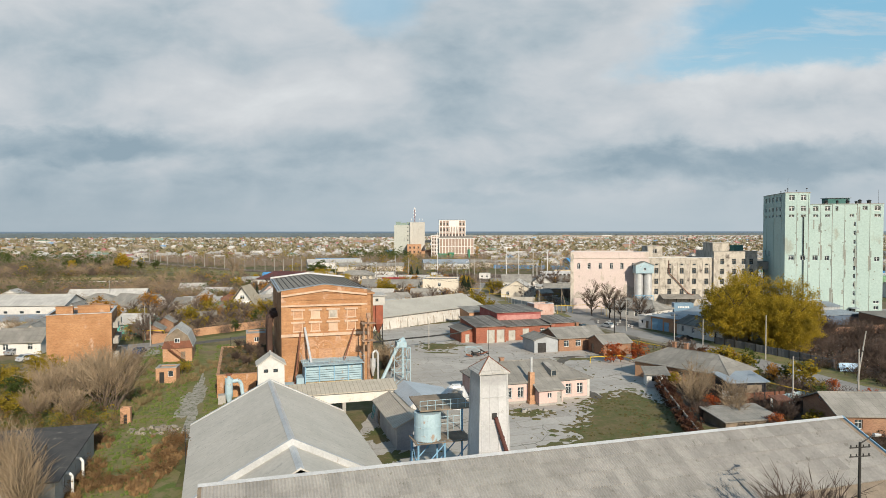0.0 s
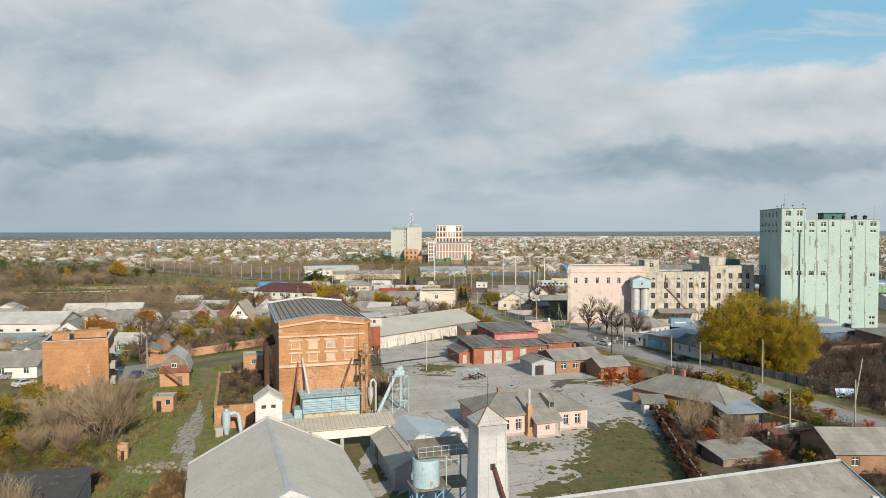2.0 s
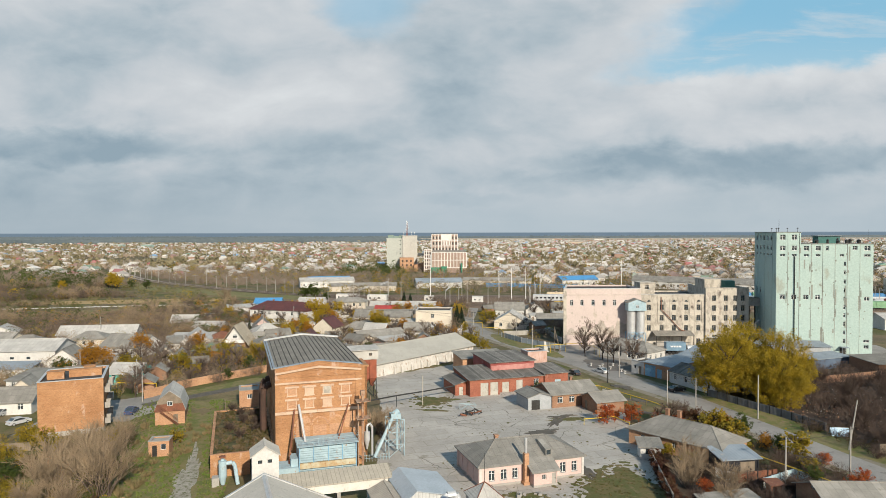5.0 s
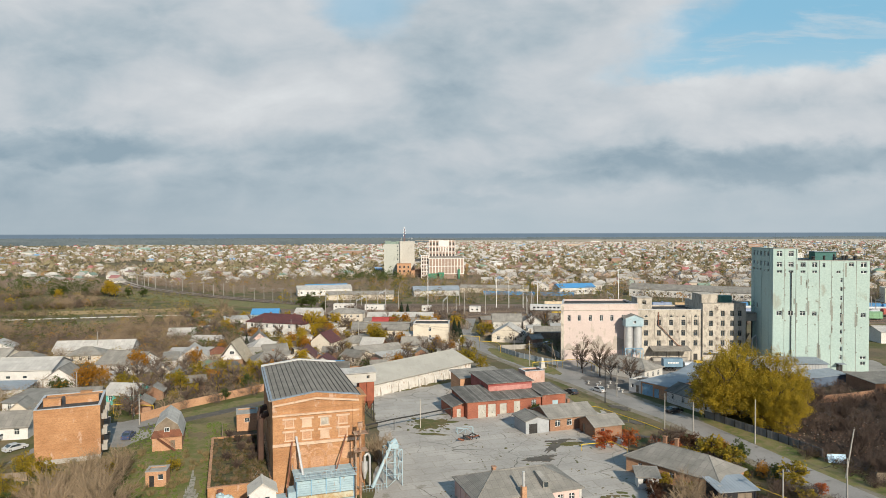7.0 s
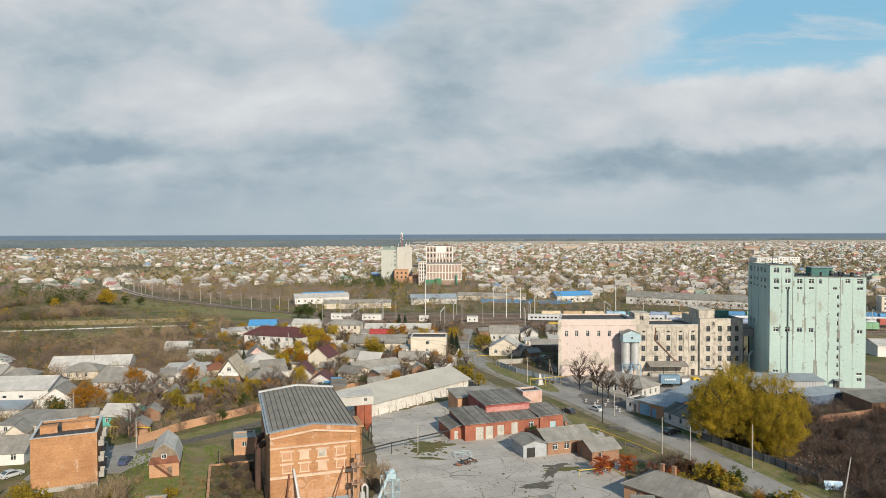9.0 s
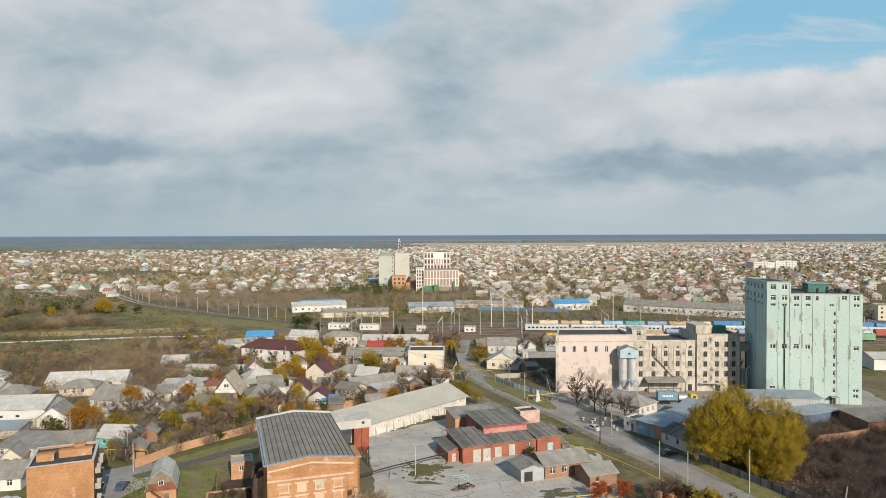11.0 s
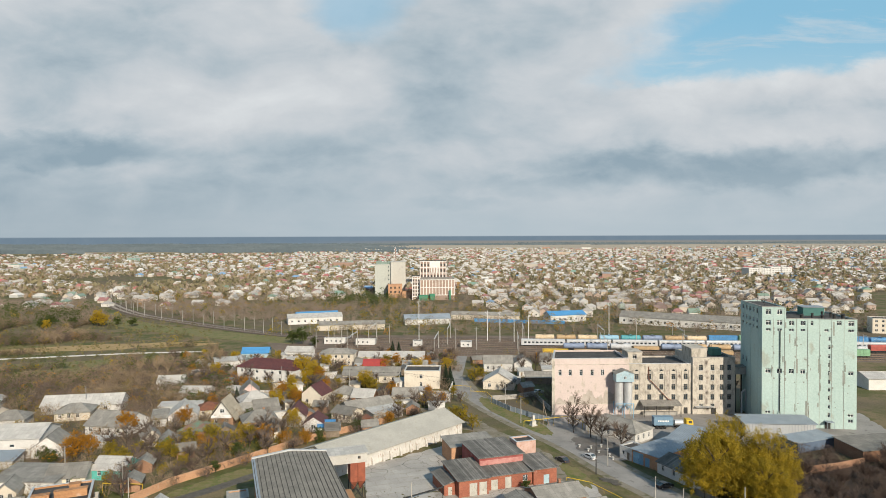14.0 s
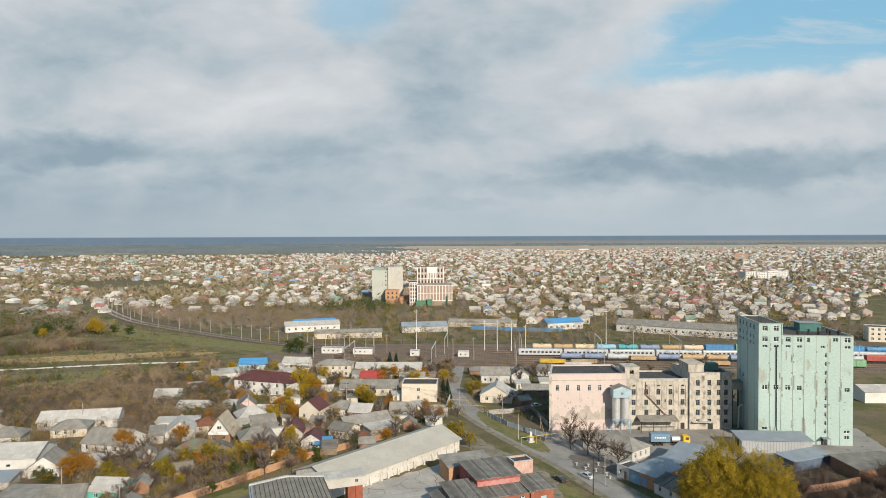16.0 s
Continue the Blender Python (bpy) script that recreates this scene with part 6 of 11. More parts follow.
building("brick_depot", "low orange brick depot with broad grey roof", 118.3, 173.7, 8.0, 17.0, 10.5, 3.2, BRICK_HOUSE, "shed", 0.6, SLATE, category="depot")


# ---- machinery of the works ----
def white_tower():
    e = thing("elevator_tower", pose(3.6, 62.9, 0, 0, 0, TURN), "white sheet-clad bucket elevator tower with a pyramid cap", "tower")
    w, h = 2.75, 12.8
    clad = material("white_sheet_cladding", (0.49, 0.495, 0.50), (0.43, 0.435, 0.44), 0.35, 4, rough=0.5, kind="sheet", extra=(0.9, 2.6), stain=(0.33, 0.325, 0.315), amount=0.2, bump=0.1)
    g = Geo()
    k = 0.35
    g.hexa([(-k, -k, 0), (w + k, -k, 0), (w + k, w + k, 0), (-k, w + k, 0), (0, 0, h), (w, 0, h), (w, w, h), (0, w, h)])
    part("cladding", g, clad, e)
    g = Geo()
    for a, b in (((-k, -k), (0, 0)), ((w + k, -k), (w, 0)), ((-k, w + k), (0, w))):
        g.tube((*a, 0), (*b, h), 0.06, sides=5)
    for z in (2.6, 5.2, 7.8, 10.4):
        q = k * (1 - z / h) + 0.02
        g.box(-q, w + q, -q - 0.03, -q, z, z + 0.05)
    part("corner_trim", g, ZINC, e)
    g = Geo()
    o = 0.25
    c = [(-o, -o, h), (w + o, -o, h), (w + o, w + o, h), (-o, w + o, h)]
    for i in range(4):
        g.face([c[i], c[(i + 1) % 4], (w / 2, w / 2, h + 1.35)])
    g.box(-o, w + o, -o, w + o, h - 0.12, h - 0.005)
    part("roof", g, SLATE_PALE, e)
    g = Geo()
    for q in c:
        g.tube(q, (w / 2, w / 2, h + 1.36), 0.05, sides=5)
    part("roof_rib", g, RUST, e)
    g = Geo()
    g.box(w / 2 - 0.25, w / 2 + 0.25, -0.18, 0.02, 8.3, 8.9)
    part("hatch", g, DARK_STEEL, e)
    g = Geo()
    g.tube((w / 2 + 0.1, -0.25, 8.5), (w + 0.9, -1.4, 1.0), 0.2, sides=10)
    for t in (0.25, 0.5, 0.75):
        p = Vector((w / 2 + 0.1, -0.25, 8.5)).lerp(Vector((w + 0.9, -1.4, 1.0)), t)
        q = Vector((w / 2 + 0.1, -0.25, 8.5)).lerp(Vector((w + 0.9, -1.4, 1.0)), t + 0.015)
        g.tube(p, q, 0.25, sides=10)
    part("chute", g, material("dark_red_brown_pipe", (0.115, 0.045, 0.036), (0.08, 0.034, 0.028), 0.8, 5, rough=0.7), e, "dark red-brown spout pipe")
    g = Geo()
    g.tube((w / 2, w / 2, h + 1.3), (w / 2, w / 2, h + 4.2), 0.035, 0.02, 5)
    part("lightning_rod", g, DARK_STEEL, e)
    return e


def grain_dryer():
    e = thing("grain_dryer", pose(*at17(-26.2, 106.0, 3.2, -5.2), 0, 0, 0, TURN), "pale blue louvred steel grain dryer with rust streaks and top railing", "grain dryer")
    w, d, h = 9.0, 4.2, 5.6
    g = Geo()
    g.box(0, w, 0, d, 0.4, h)
    part("body", g, PALE_BLUE, e)
    n = 6
    for i in range(n):
        g = Geo()
        z = 3.05 + i * 0.36
        g.prism([(0.1, -0.35, z), (0.1, 0.0, z + 0.3), (0.1, 0.0, z + 0.34), (0.1, -0.35, z + 0.05)], (0, 0, 0), (w - 0.2, 0, 0))
        part("louvre", g, PALE_BLUE, e)
    g = Geo()
    for u in (0, 2.2, 4.5, 6.7, w - 0.12):
        g.box(u, u + 0.12, -0.4, 0.0, 0.0, h)
    part("frame", g, BLUE_WALL, e)
    g = Geo()
    g.box(0.15, w - 0.15, -0.5, -0.02, 2.1, 2.95)
    part("hopper_panel", g, material("rust_streaked_cream", (0.50, 0.48, 0.36), (0.42, 0.30, 0.16), 0.9, 4, stain=(0.35, 0.17, 0.07), amount=0.5), e)
    g = Geo()
    for i in range(6):
        g.box(0.1, w - 0.1, -0.42, -0.3, 0.3 + i * 0.3, 0.45 + i * 0.3)
    part("grille", g, PALE_BLUE, e)
    g = Geo()
    g.box(-0.3, w + 0.3, -0.8, d + 0.2, h, h + 0.08)
    part("platform", g, PALE_BLUE, e)
    g = Geo()
    for u in [i * 0.8 - 0.25 for i in range(13)]:
        g.tube((u, -0.75, h + 0.08), (u, -0.75, h + 1.15), 0.025, sides=4)
    for z in (0.6, 1.15):
        g.tube((-0.3, -0.75, h + z), (w + 0.3, -0.75, h + z), 0.03, sides=4)
        g.tube((-0.3, -0.75, h + z), (-0.3, d, h + z), 0.03, sides=4)
        g.tube((w + 0.3, -0.75, h + z), (w + 0.3, d, h + z), 0.03, sides=4)
    part("railing", g, PALE_BLUE, e)
    g = Geo()
    g.box(-3.4, -0.05, -0.3, d - 0.8, 0.0, 2.4)
    g.box(-1.2, -0.06, 0.2, d - 1.2, 2.4, 3.6)
    part("fan_box", g, PALE_BLUE, e)
    for a, b, r, m in (((-1.6, 1.2, 0.5), (-0.2, 4.6, 10.2), 0.13, RUST), ((1.2, 1.4, h), (0.5, 5.0, 10.8), 0.2, ZINC), ((6.4, 1.6, h), (8.6, 4.8, 10.4), 0.11, RUST)):
        g = Geo()
        g.tube(a, b, r, sides=8)
        part("pipe", g, m, e)
    g = Geo()
    g.tube((10.3, 1.2, 0), (10.3, 1.2, 13.0), 0.2, sides=8)
    g.tube((9.6, 1.3, 0), (9.6, 1.3, 11.6), 0.12, sides=6)
    g.box(9.95, 10.65, 0.85, 1.55, 12.5, 13.3)
    for z in (8.8, 11.6):
        g.box(9.2, 11.4, 0.2, 2.2, z, z + 0.08)
        for x, y in ((9.2, 0.2), (11.4, 0.2), (9.2, 2.2), (11.4, 2.2)):
            g.tube((x, y, z), (x, y, z + 1.0), 0.03, sides=4)
    part("bucket_elevator", g, material("flaking_rusty_paint", (0.40, 0.30, 0.22), (0.25, 0.13, 0.075), 1.2, 5, stain=(0.17, 0.075, 0.045), amount=0.6), e, "rusty bucket elevator with platforms")
    return e


def lattice_loader():
    e = thing("loader_tower", pose(*at17(-26.2, 106.0, 19.0, 1.2), 0, 0, 0, TURN), "pale blue lattice loading tower with chutes and cyclones", "machine")
    w, h = 2.8, 6.4
    g = Geo()
    for x in (0, w):
        for y in (0, w):
            g.tube((x, y, 0), (x, y, h), 0.07, sides=5)
    for i in range(3):
        z0, z1 = h * i / 3, h * (i + 1) / 3
        for a, b in (((0, 0), (w, 0)), ((w, 0), (w, w)), ((w, w), (0, w)), ((0, w), (0, 0))):
            g.tube((*a, z0), (*b, z1), 0.045, sides=4)
            g.tube((*a, z1), (*b, z1), 0.055, sides=4)
    part("lattice", g, PALE_BLUE, e)
    g = Geo()
    g.box(0.6, 2.3, 0.6, 2.2, h, h + 0.9)
    g.tube((0.9, 0.8, h + 0.4), (-2.6, -0.6, 0.6), 0.3, sides=8)
    g.tube((1.8, 1.4, h), (1.8, 1.4, 1.0), 0.22, sides=8)
    g.tube((1.0, 1.0, h + 0.7), (2.0, 1.4, h + 1.2), 0.5, sides=8)
    part("chute", g, PALE_BLUE, e)
    g = Geo()
    for x, y in ((-4.6, 2.0), (-3.6, 1.0)):
        g.tube((x, y, 1.6), (x, y, 3.2), 0.12, 0.5, 12)
        g.tube((x, y, 3.2), (x, y, 4.6), 0.5, sides=12)
        g.path([(x, y, 4.6), (x, y, 5.6), (x + 0.5, y, 6.0), (x + 0.9, y, 5.4), (x + 0.9, y, 0.4)], 0.2, 8)
    g.path([(-8.0, 1.4, 3.2), (-4.6, 1.6, 3.2)], 0.24, 8)
    part("cyclone", g, ZINC, e)
    g = Geo()
    for i in range(10):
        g.tube((-4.6 + i * 0.5, -0.8, 0), (-4.6 + i * 0.5, -0.8, 1.1), 0.03, sides=4)
    for z in (0.55, 1.1):
        g.tube((-4.8, -0.8, z), (0.0, -0.8, z), 0.03, sides=4)
    part("railing", g, PALE_BLUE, e)
    g = Geo()
    g.slab([(-7.2, -1.6, 2.6), (-4.6, -2.2, 1.0), (-3.8, 0.8, 1.0), (-6.4, 1.4, 2.6)], 0.1)
    g.box(-6.6, -4.6, -1.2, 0.8, 0, 1.2)
    part("cover_roof", g, WOOD, e)
    return e


def tank_stand():
    e = thing("tank_stand", pose(-2.6, 68.2, 0, 0, 0, TURN), "pale blue steel tank on braced legs under a rusty roof", "tank")
    g = Geo()
    g.tube((1.4, 1.4, 4.3), (1.4, 1.4, 7.2), 1.45, sides=24)
    g.tube((1.4, 1.4, 5.7), (1.4, 1.4, 5.8), 1.49, sides=24)
    part("tank", g, PALE_BLUE, e)
    g = Geo()
    for x in (0, 2.9, 5.8):
        for y in (0, 2.9):
            g.tube((x, y, 0), (x, y, 4.3 if x < 5 else 7.4), 0.11, sides=6)
    for x0, x1 in ((0, 2.9), (2.9, 5.8)):
        for y in (0, 2.9):
            g.tube((x0, y, 1.0), (x1, y, 4.0), 0.07, sides=5)
            g.tube((x0, y, 4.2), (x1, y, 4.2), 0.09, sides=5)
    g.tube((0, 0, 4.2), (0, 2.9, 4.2), 0.09, sides=5)
    g.tube((0, 0, 0.8), (0, 2.9, 4.0), 0.07, sides=5)
    part("frame", g, BLUE_WALL, e)
    g = Geo()
    g.box(-0.3, 6.0, -0.3, 3.1, 4.2, 4.28)
    part("deck", g, WOOD, e)
    g = Geo()
    g.slab([(0.3, 0.4, 7.6), (6.2, 0.4, 7.6), (6.2, 5.2, 8.0), (0.3, 5.2, 8.0)], 0.14)
    part("platform_roof", g, WOOD, e, "weathered rusty platform roof")
    g = Geo()
    for i in range(8):
        g.tube((0.3 + i * 0.84, 0.4, 7.6), (0.3 + i * 0.84, 0.4, 8.6), 0.03, sides=4)
    for z in (8.1, 8.6):
        g.tube((0.3, 0.4, z), (6.2, 0.4, z), 0.035, sides=4)
    for x, y in ((3.4, 0.5), (6.1, 0.5)):
        g.tube((x, y, 4.2), (x, y, 7.6), 0.06, sides=5)
    part("railing", g, PALE_BLUE, e)
    g = Geo()
    g.path([(4.4, 5.4, 7.6), (5.6, 6.0, 8.4), (6.6, 6.0, 8.4), (7.2, 5.6, 7.0)], 0.45, 10)
    part("duct", g, ZINC, e)
    return e


white_tower()
grain_dryer()
lattice_loader()
tank_stand()
building("conveyor_shed", "long low shed of grey boards with a weathered beige roof", -5.6, 78.5, TURN, 4.0, 13.0, 3.0, material("grey_boards", (0.34, 0.35, 0.36), (0.28, 0.285, 0.29), 0.5, 5), "gable_y", 0.9, material("beige_sheet", (0.44, 0.39, 0.32), (0.36, 0.32, 0.27), 0.5, 4, kind="seams", extra=(0.5, "Y")), [], [("L", 1.0, 2.0, 2.4)], category="shed")


def intake_shed():
    """Open shed over the intake; the origin is below its ridge at the south gable."""
    e = thing("intake_shed", pose(-2.8, 85.7, 0, 0, 0, 18.5), "open-sided intake shed with a smooth pale blue-grey metal roof", "shed")
    d = 9.2
    for pts in ([(0, -0.3, 5.0), (5.9, -0.3, 3.6), (5.9, d, 3.6), (0, d, 5.0)], [(-1.7, -0.3, 3.75), (0, -0.3, 5.0), (0, d, 5.0), (-1.7, d, 3.75)]):
        g = Geo()
        g.slab(pts, 0.1)
        part("roof", g, STEEL_PLAIN, e)
    g = Geo()
    g.prism([(-1.5, 0, 3.0), (5.6, 0, 2.6), (5.6, 0, 3.55), (0, 0, 4.88), (-1.5, 0, 3.75)], (0, 0, 0), (0, 0.08, 0))
    part("gable", g, material("pale_gable_sheet", (0.52, 0.53, 0.52), (0.45, 0.46, 0.45), 0.5, 4, kind="seams", extra=(0.5, "X")), e)
    g = Geo()
    g.box(-1.5, 5.6, d - 0.3, d - 0.2, 0, 3.5)
    part("back_wall", g, WOOD, e)
    for x in (-1.4, 2.0, 5.5):
        for y in (0.1, d - 0.5):
            g = Geo()
            g.box(x - 0.08, x + 0.08, y, y + 0.16, 0, 3.5)
            part("post", g, PALE_BLUE, e)
    g = Geo()
    for i in range(8):
        g.tube((-1.3 + i * 0.95, -0.1, 0), (-1.3 + i * 0.95, -0.1, 1.9), 0.035, sides=4)
    for z in (1.0, 1.9):
        g.tube((-1.3, -0.1, z), (5.4, -0.1, z), 0.04, sides=4)
    part("railing", g, PALE_BLUE, e)


intake_shed()


def gallery_low():
    e = thing("conveyor_gallery", pose(-21.2, 88.9, 0, 0, 0, TURN), "raised conveyor gallery with white side and weathered beige roof", "gallery")
    g = Geo()
    g.box(0, 15.2, 0, 2.6, 2.6, 4.0)
    part("housing", g, material("pale_gallery_wall", (0.62, 0.60, 0.55), (0.55, 0.53, 0.48), 0.5, 4, stain=(0.4, 0.36, 0.3), amount=0.3), e)
    g = Geo()
    g.slab([(-0.2, -0.4, 4.1), (15.4, -0.4, 4.1), (15.4, 3.2, 4.9), (-0.2, 3.2, 4.9)], 0.12)
    part("roof", g, material("beige_gallery_roof", (0.42, 0.38, 0.31), (0.36, 0.33, 0.27), 0.6, 4, kind="seams", extra=(0.6, "X")), e)
    for x in (0.5, 7.5, 14.6):
        g = Geo()
        g.box(x, x + 0.5, 0.2, 2.4, 0, 2.6)
        part("pier", g, CONCRETE, e)
    g = Geo()
    for y in (-0.5, 0.4):
        g.tube((11.6, y, 0), (12.3, y, 2.7), 0.04, sides=4)
    for i in range(9):
        g.tube((11.65 + i * 0.075, -0.5, 0.3 + i * 0.28), (11.65 + i * 0.075, 0.4, 0.3 + i * 0.28), 0.03, sides=4)
    part("ladder", g, TEAL_PAINT, e)
    return e


gallery_low()
hx, hy = at17(-25.6, 90.2, 0, 0)
building("white_headhouse", "white sheet-clad head house with two small dark windows", hx, hy, TURN, 3.6, 3.4, 8.0, WHITE_WALL, "gable_y", 1.2, PALE_ROOF, [("F", 0.8, 6.9, 0.6, 0.5, 0), ("F", 2.1, 6.9, 0.6, 0.5, 0)], category="head house", over=0.25, frames=DARK_STEEL)


def wall_cyclone():
    e = thing("wall_cyclone", pose(-33.0, 100.6, 0, 0, 0, TURN), "pale blue cyclone with bent duct and ladder against the brick wall", "cyclone")
    g = Geo()
    g.tube((0, 0, 0.2), (0, 0, 1.4), 0.3, 0.6, 12)
    g.tube((0, 0, 1.4), (0, 0, 3.9), 0.6, sides=14)
    g.tube((0, 0, 3.9), (0, 0, 4.4), 0.25, sides=8)
    part("cyclone", g, PALE_BLUE, e)
    g = Geo()
    g.tube((0, 0, 4.4), (0, 0, 4.6), 0.5, sides=10)
    part("rain_cap", g, RUST, e)
    g = Geo()
    g.path([(0.5, 0, 3.4), (1.4, 0, 3.5), (1.8, 0.0, 3.0), (2.2, -0.6, 0.2)], 0.3, 10)
    part("duct", g, PALE_BLUE, e)
    g = Geo()
    g.box(-1.6, -0.5, -0.4, 1.0, 0.0, 1.4)
    part("box", g, CONCRETE, e)
    return e


wall_cyclone()


def hopper_bins():
    e = thing("hopper_bins", pose(-17.4, 152.0, 0, 0, 0, TURN), "red-brown steel hopper bins under a grey head house gallery", "hopper")
    for x in (0, 1.8):
        g = Geo()
        g.box(x, x + 1.7, 0, 3.2, 4.9, 9.4)
        c = (x + 0.85, 1.6)
        q = [(x, 0), (x + 1.7, 0), (x + 1.7, 3.2), (x, 3.2)]
        s = [(c[0] - 0.2, c[1] - 0.2), (c[0] + 0.2, c[1] - 0.2), (c[0] + 0.2, c[1] + 0.2), (c[0] - 0.2, c[1] + 0.2)]
        g.hexa([(*p, 2.7) for p in s] + [(*p, 4.9) for p in q])
        part("bin", g, RED_STEEL, e)
    g = Geo()
    for x in (0.1, 3.4):
        for y in (0.1, 3.1):
            g.tube((x, y, 0), (x, y, 5.0), 0.12, sides=6)
    for y in (0.1, 3.1):
        g.tube((0.1, y, 0.5), (3.4, y, 4.6), 0.07, sides=5)
        g.tube((3.4, y, 0.5), (0.1, y, 4.6), 0.07, sides=5)
    part("leg_frame", g, DARK_STEEL, e)
    g = Geo()
    wall_run(g, (-9.5, -0.2), (1, 0), 13.4, 9.4, 11.6, [(11.2, 10.2, 0.7, 0.7), (4.0, 10.2, 0.7, 0.7)], 0.15)
    wall_run(g, (3.9, -0.2), (0, 1), 3.8, 9.4, 11.6, [], 0.15, 0.15, 0.15)
    wall_run(g, (3.9, 3.6), (-1, 0), 13.4, 9.4, 11.6, [], 0.15)
    wall_run(g, (-9.5, 3.6), (0, -1), 3.8, 9.4, 11.6, [], 0.15, 0.15, 0.15)
    g.box(-9.4, 3.8, -0.1, 3.5, 9.3, 9.4)
    head = part("head_house", g, material("grey_cement_board", (0.46, 0.45, 0.42), (0.40, 0.39, 0.36), 0.4, 4, stain=(0.33, 0.31, 0.27), amount=0.3), e)
    for u in (1.7, -5.5):
        fr, pa, si = window_meshes(0.7, 0.7, WOOD, 1)
        win = part("window", fr, None, head, at=pose(u, -0.12, 10.2))
        part("pane", pa, None, win)
    g = Geo()
    g.slab([(-9.8, -0.6, 11.65), (4.2, -0.6, 11.65), (4.2, 4.0, 12.1), (-9.8, 4.0, 12.1)], 0.12)
    part("roof", g, SLATE_PALE, e)
    g = Geo()
    for y in (0.6, 3.0):
        g.tube((-9.0, y, 0), (-9.0, y, 9.4), 0.14, sides=6)
    part("leg", g, DARK_STEEL, e)
    return e


hopper_bins()


def wall_ducts():
    e = thing("dust_ducts", pose(*at17(-26.2, 106.0, -2.6, 9.0), 0, 0, 0, TURN), "rusty bent dust ducts along the mill's side wall", "duct")
    for y in (2.6, 7.4):
        g = Geo()
        g.path([(1.2, y, 3.4), (1.2, y, 10.2), (1.35, y, 11.1), (1.8, y, 11.7), (2.58, y, 11.9)], 0.55, 10)
        part("duct", g, material("sooty_brown_steel", (0.085, 0.05, 0.038), (0.055, 0.035, 0.028), 0.6, 6, rough=0.8), e, "sooty brown bent duct")
    g = Geo()
    for i in range(5):
        g.tube((-3.0 + i * 0.9, -8 + i * 0.7, 0.3), (-0.2 + i * 0.3, -5 + i, 3.6), 0.08, sides=5)
    part("beam", g, ZINC, e)
    return e


wall_ducts()


# ---- the far elevator and the block beside it ----
def far_elevator():
    e = thing("far_elevator", pose(-49.5, 667, 0, 0, 0, 4.0), "distant pale concrete grain elevator with aerial mast and brick annex", "grain elevator")
    pale = material("pale_far_concrete", (0.40, 0.42, 0.385), (0.35, 0.37, 0.34), 0.05, 1, stain=(0.30, 0.32, 0.30), amount=0.35)
    cream = material("cream_far_concrete", (0.47, 0.46, 0.42), (0.42, 0.41, 0.375), 0.05, 1, stain=(0.36, 0.35, 0.32), amount=0.3)
    g = Geo()
    g.box(0, 16, 2, 26, 0, 32.5)
    g.box(-0.3, 16, 1.8, 26.2, 32.5, 33.1)
    part("silo_block", g, pale, e)
    for z in (3.5, 8.0, 12.5, 17.0, 21.5, 26.0, 30.0):
        g = Geo()
        g.box(13.2, 14.4, 1.93, 2.05, z, z + 1.3)
        part("window", g, GLASS, e)
    g = Geo()
    g.box(16, 31, 0, 24, 0, 35.2)
    g.box(15.8, 31.2, -0.2, 24.2, 35.2, 35.8)
    for u in (19.6, 23.4, 27.2):
        g.box(u, u + 0.45, -0.2, 0, 2, 35.2)
    part("head_block", g, cream, e)
    for x0, x1, y0, y1, z in ((1.5, 7.0, 5, 14, 36.2), (7.4, 12.5, 7, 15, 35.2), (12.8, 15.6, 6, 12, 35.8)):
        g = Geo()
        g.box(x0, x1, y0, y1, 33.1, z)
        g.box(x0 - 0.2, x1 + 0.2, y0 - 0.2, y1 + 0.2, z, z + 0.25)
        part("head_house", g, material("dull_green_sheet", (0.22, 0.29, 0.255), (0.18, 0.24, 0.21), 0.5, 3), e, "small green sheet-metal roof house")
    # lattice mast with its aerials
    g = Geo()
    for i, (ax, ay) in enumerate(((-0.7, -0.7), (0.7, -0.7), (0.7, 0.7), (-0.7, 0.7))):
        g.tube((21 + ax, 8 + ay, 35.8), (21 + ax * 0.35, 8 + ay * 0.35, 48.5), 0.12, 0.09, 5)
    for k in range(9):
        z, s0, s1 = 35.8 + k * 1.4, 0.7 - 0.045 * k, 0.7 - 0.045 * (k + 1)
        for ax, ay, bx, by in ((-1, -1, 1, -1), (1, -1, 1, 1), (1, 1, -1, 1), (-1, 1, -1, -1)):
            g.tube((21 + ax * s0, 8 + ay * s0, z), (21 + bx * s1, 8 + by * s1, z + 1.4), 0.07, 0.07, 4)
    g.tube((21, 8, 48.3), (21, 8, 51.5), 0.1, 0.04, 5)
    part("mast", g, RED_STEEL, e, "red lattice aerial mast")
    for z, x, y in ((43.0, 0.9, -0.6), (44.2, -0.9, -0.6), (46.4, 0.8, -0.5), (47.2, -0.8, -0.5), (48.6, 0.5, -0.4), (49.4, -0.4, -0.4), (41.0, -1.0, -0.7)):
        g = Geo()
        g.box(21 + x - 0.28, 21 + x + 0.28, 8 + y - 0.15, 8 + y + 0.15, z, z + 1.5)
        part("aerial", g, PAINT_WHITE, e, "white panel aerial")
    for x in (17.5, 25.5, 28.5):
        g = Geo()
        g.tube((x, 3, 35.8), (x, 3, 39.5), 0.08, 0.05, 5)
        g.box(x - 0.22, x + 0.22, 2.85, 3.15, 38.0, 39.6)
        part("aerial", g, PAINT_WHITE, e, "white panel aerial on a short pole")
    g = Geo()
    g.box(13, 27, -12, -0.3, 0, 13.2)
    g.box(12.8, 27.2, -12.2, -0.3, 13.2, 13.6)
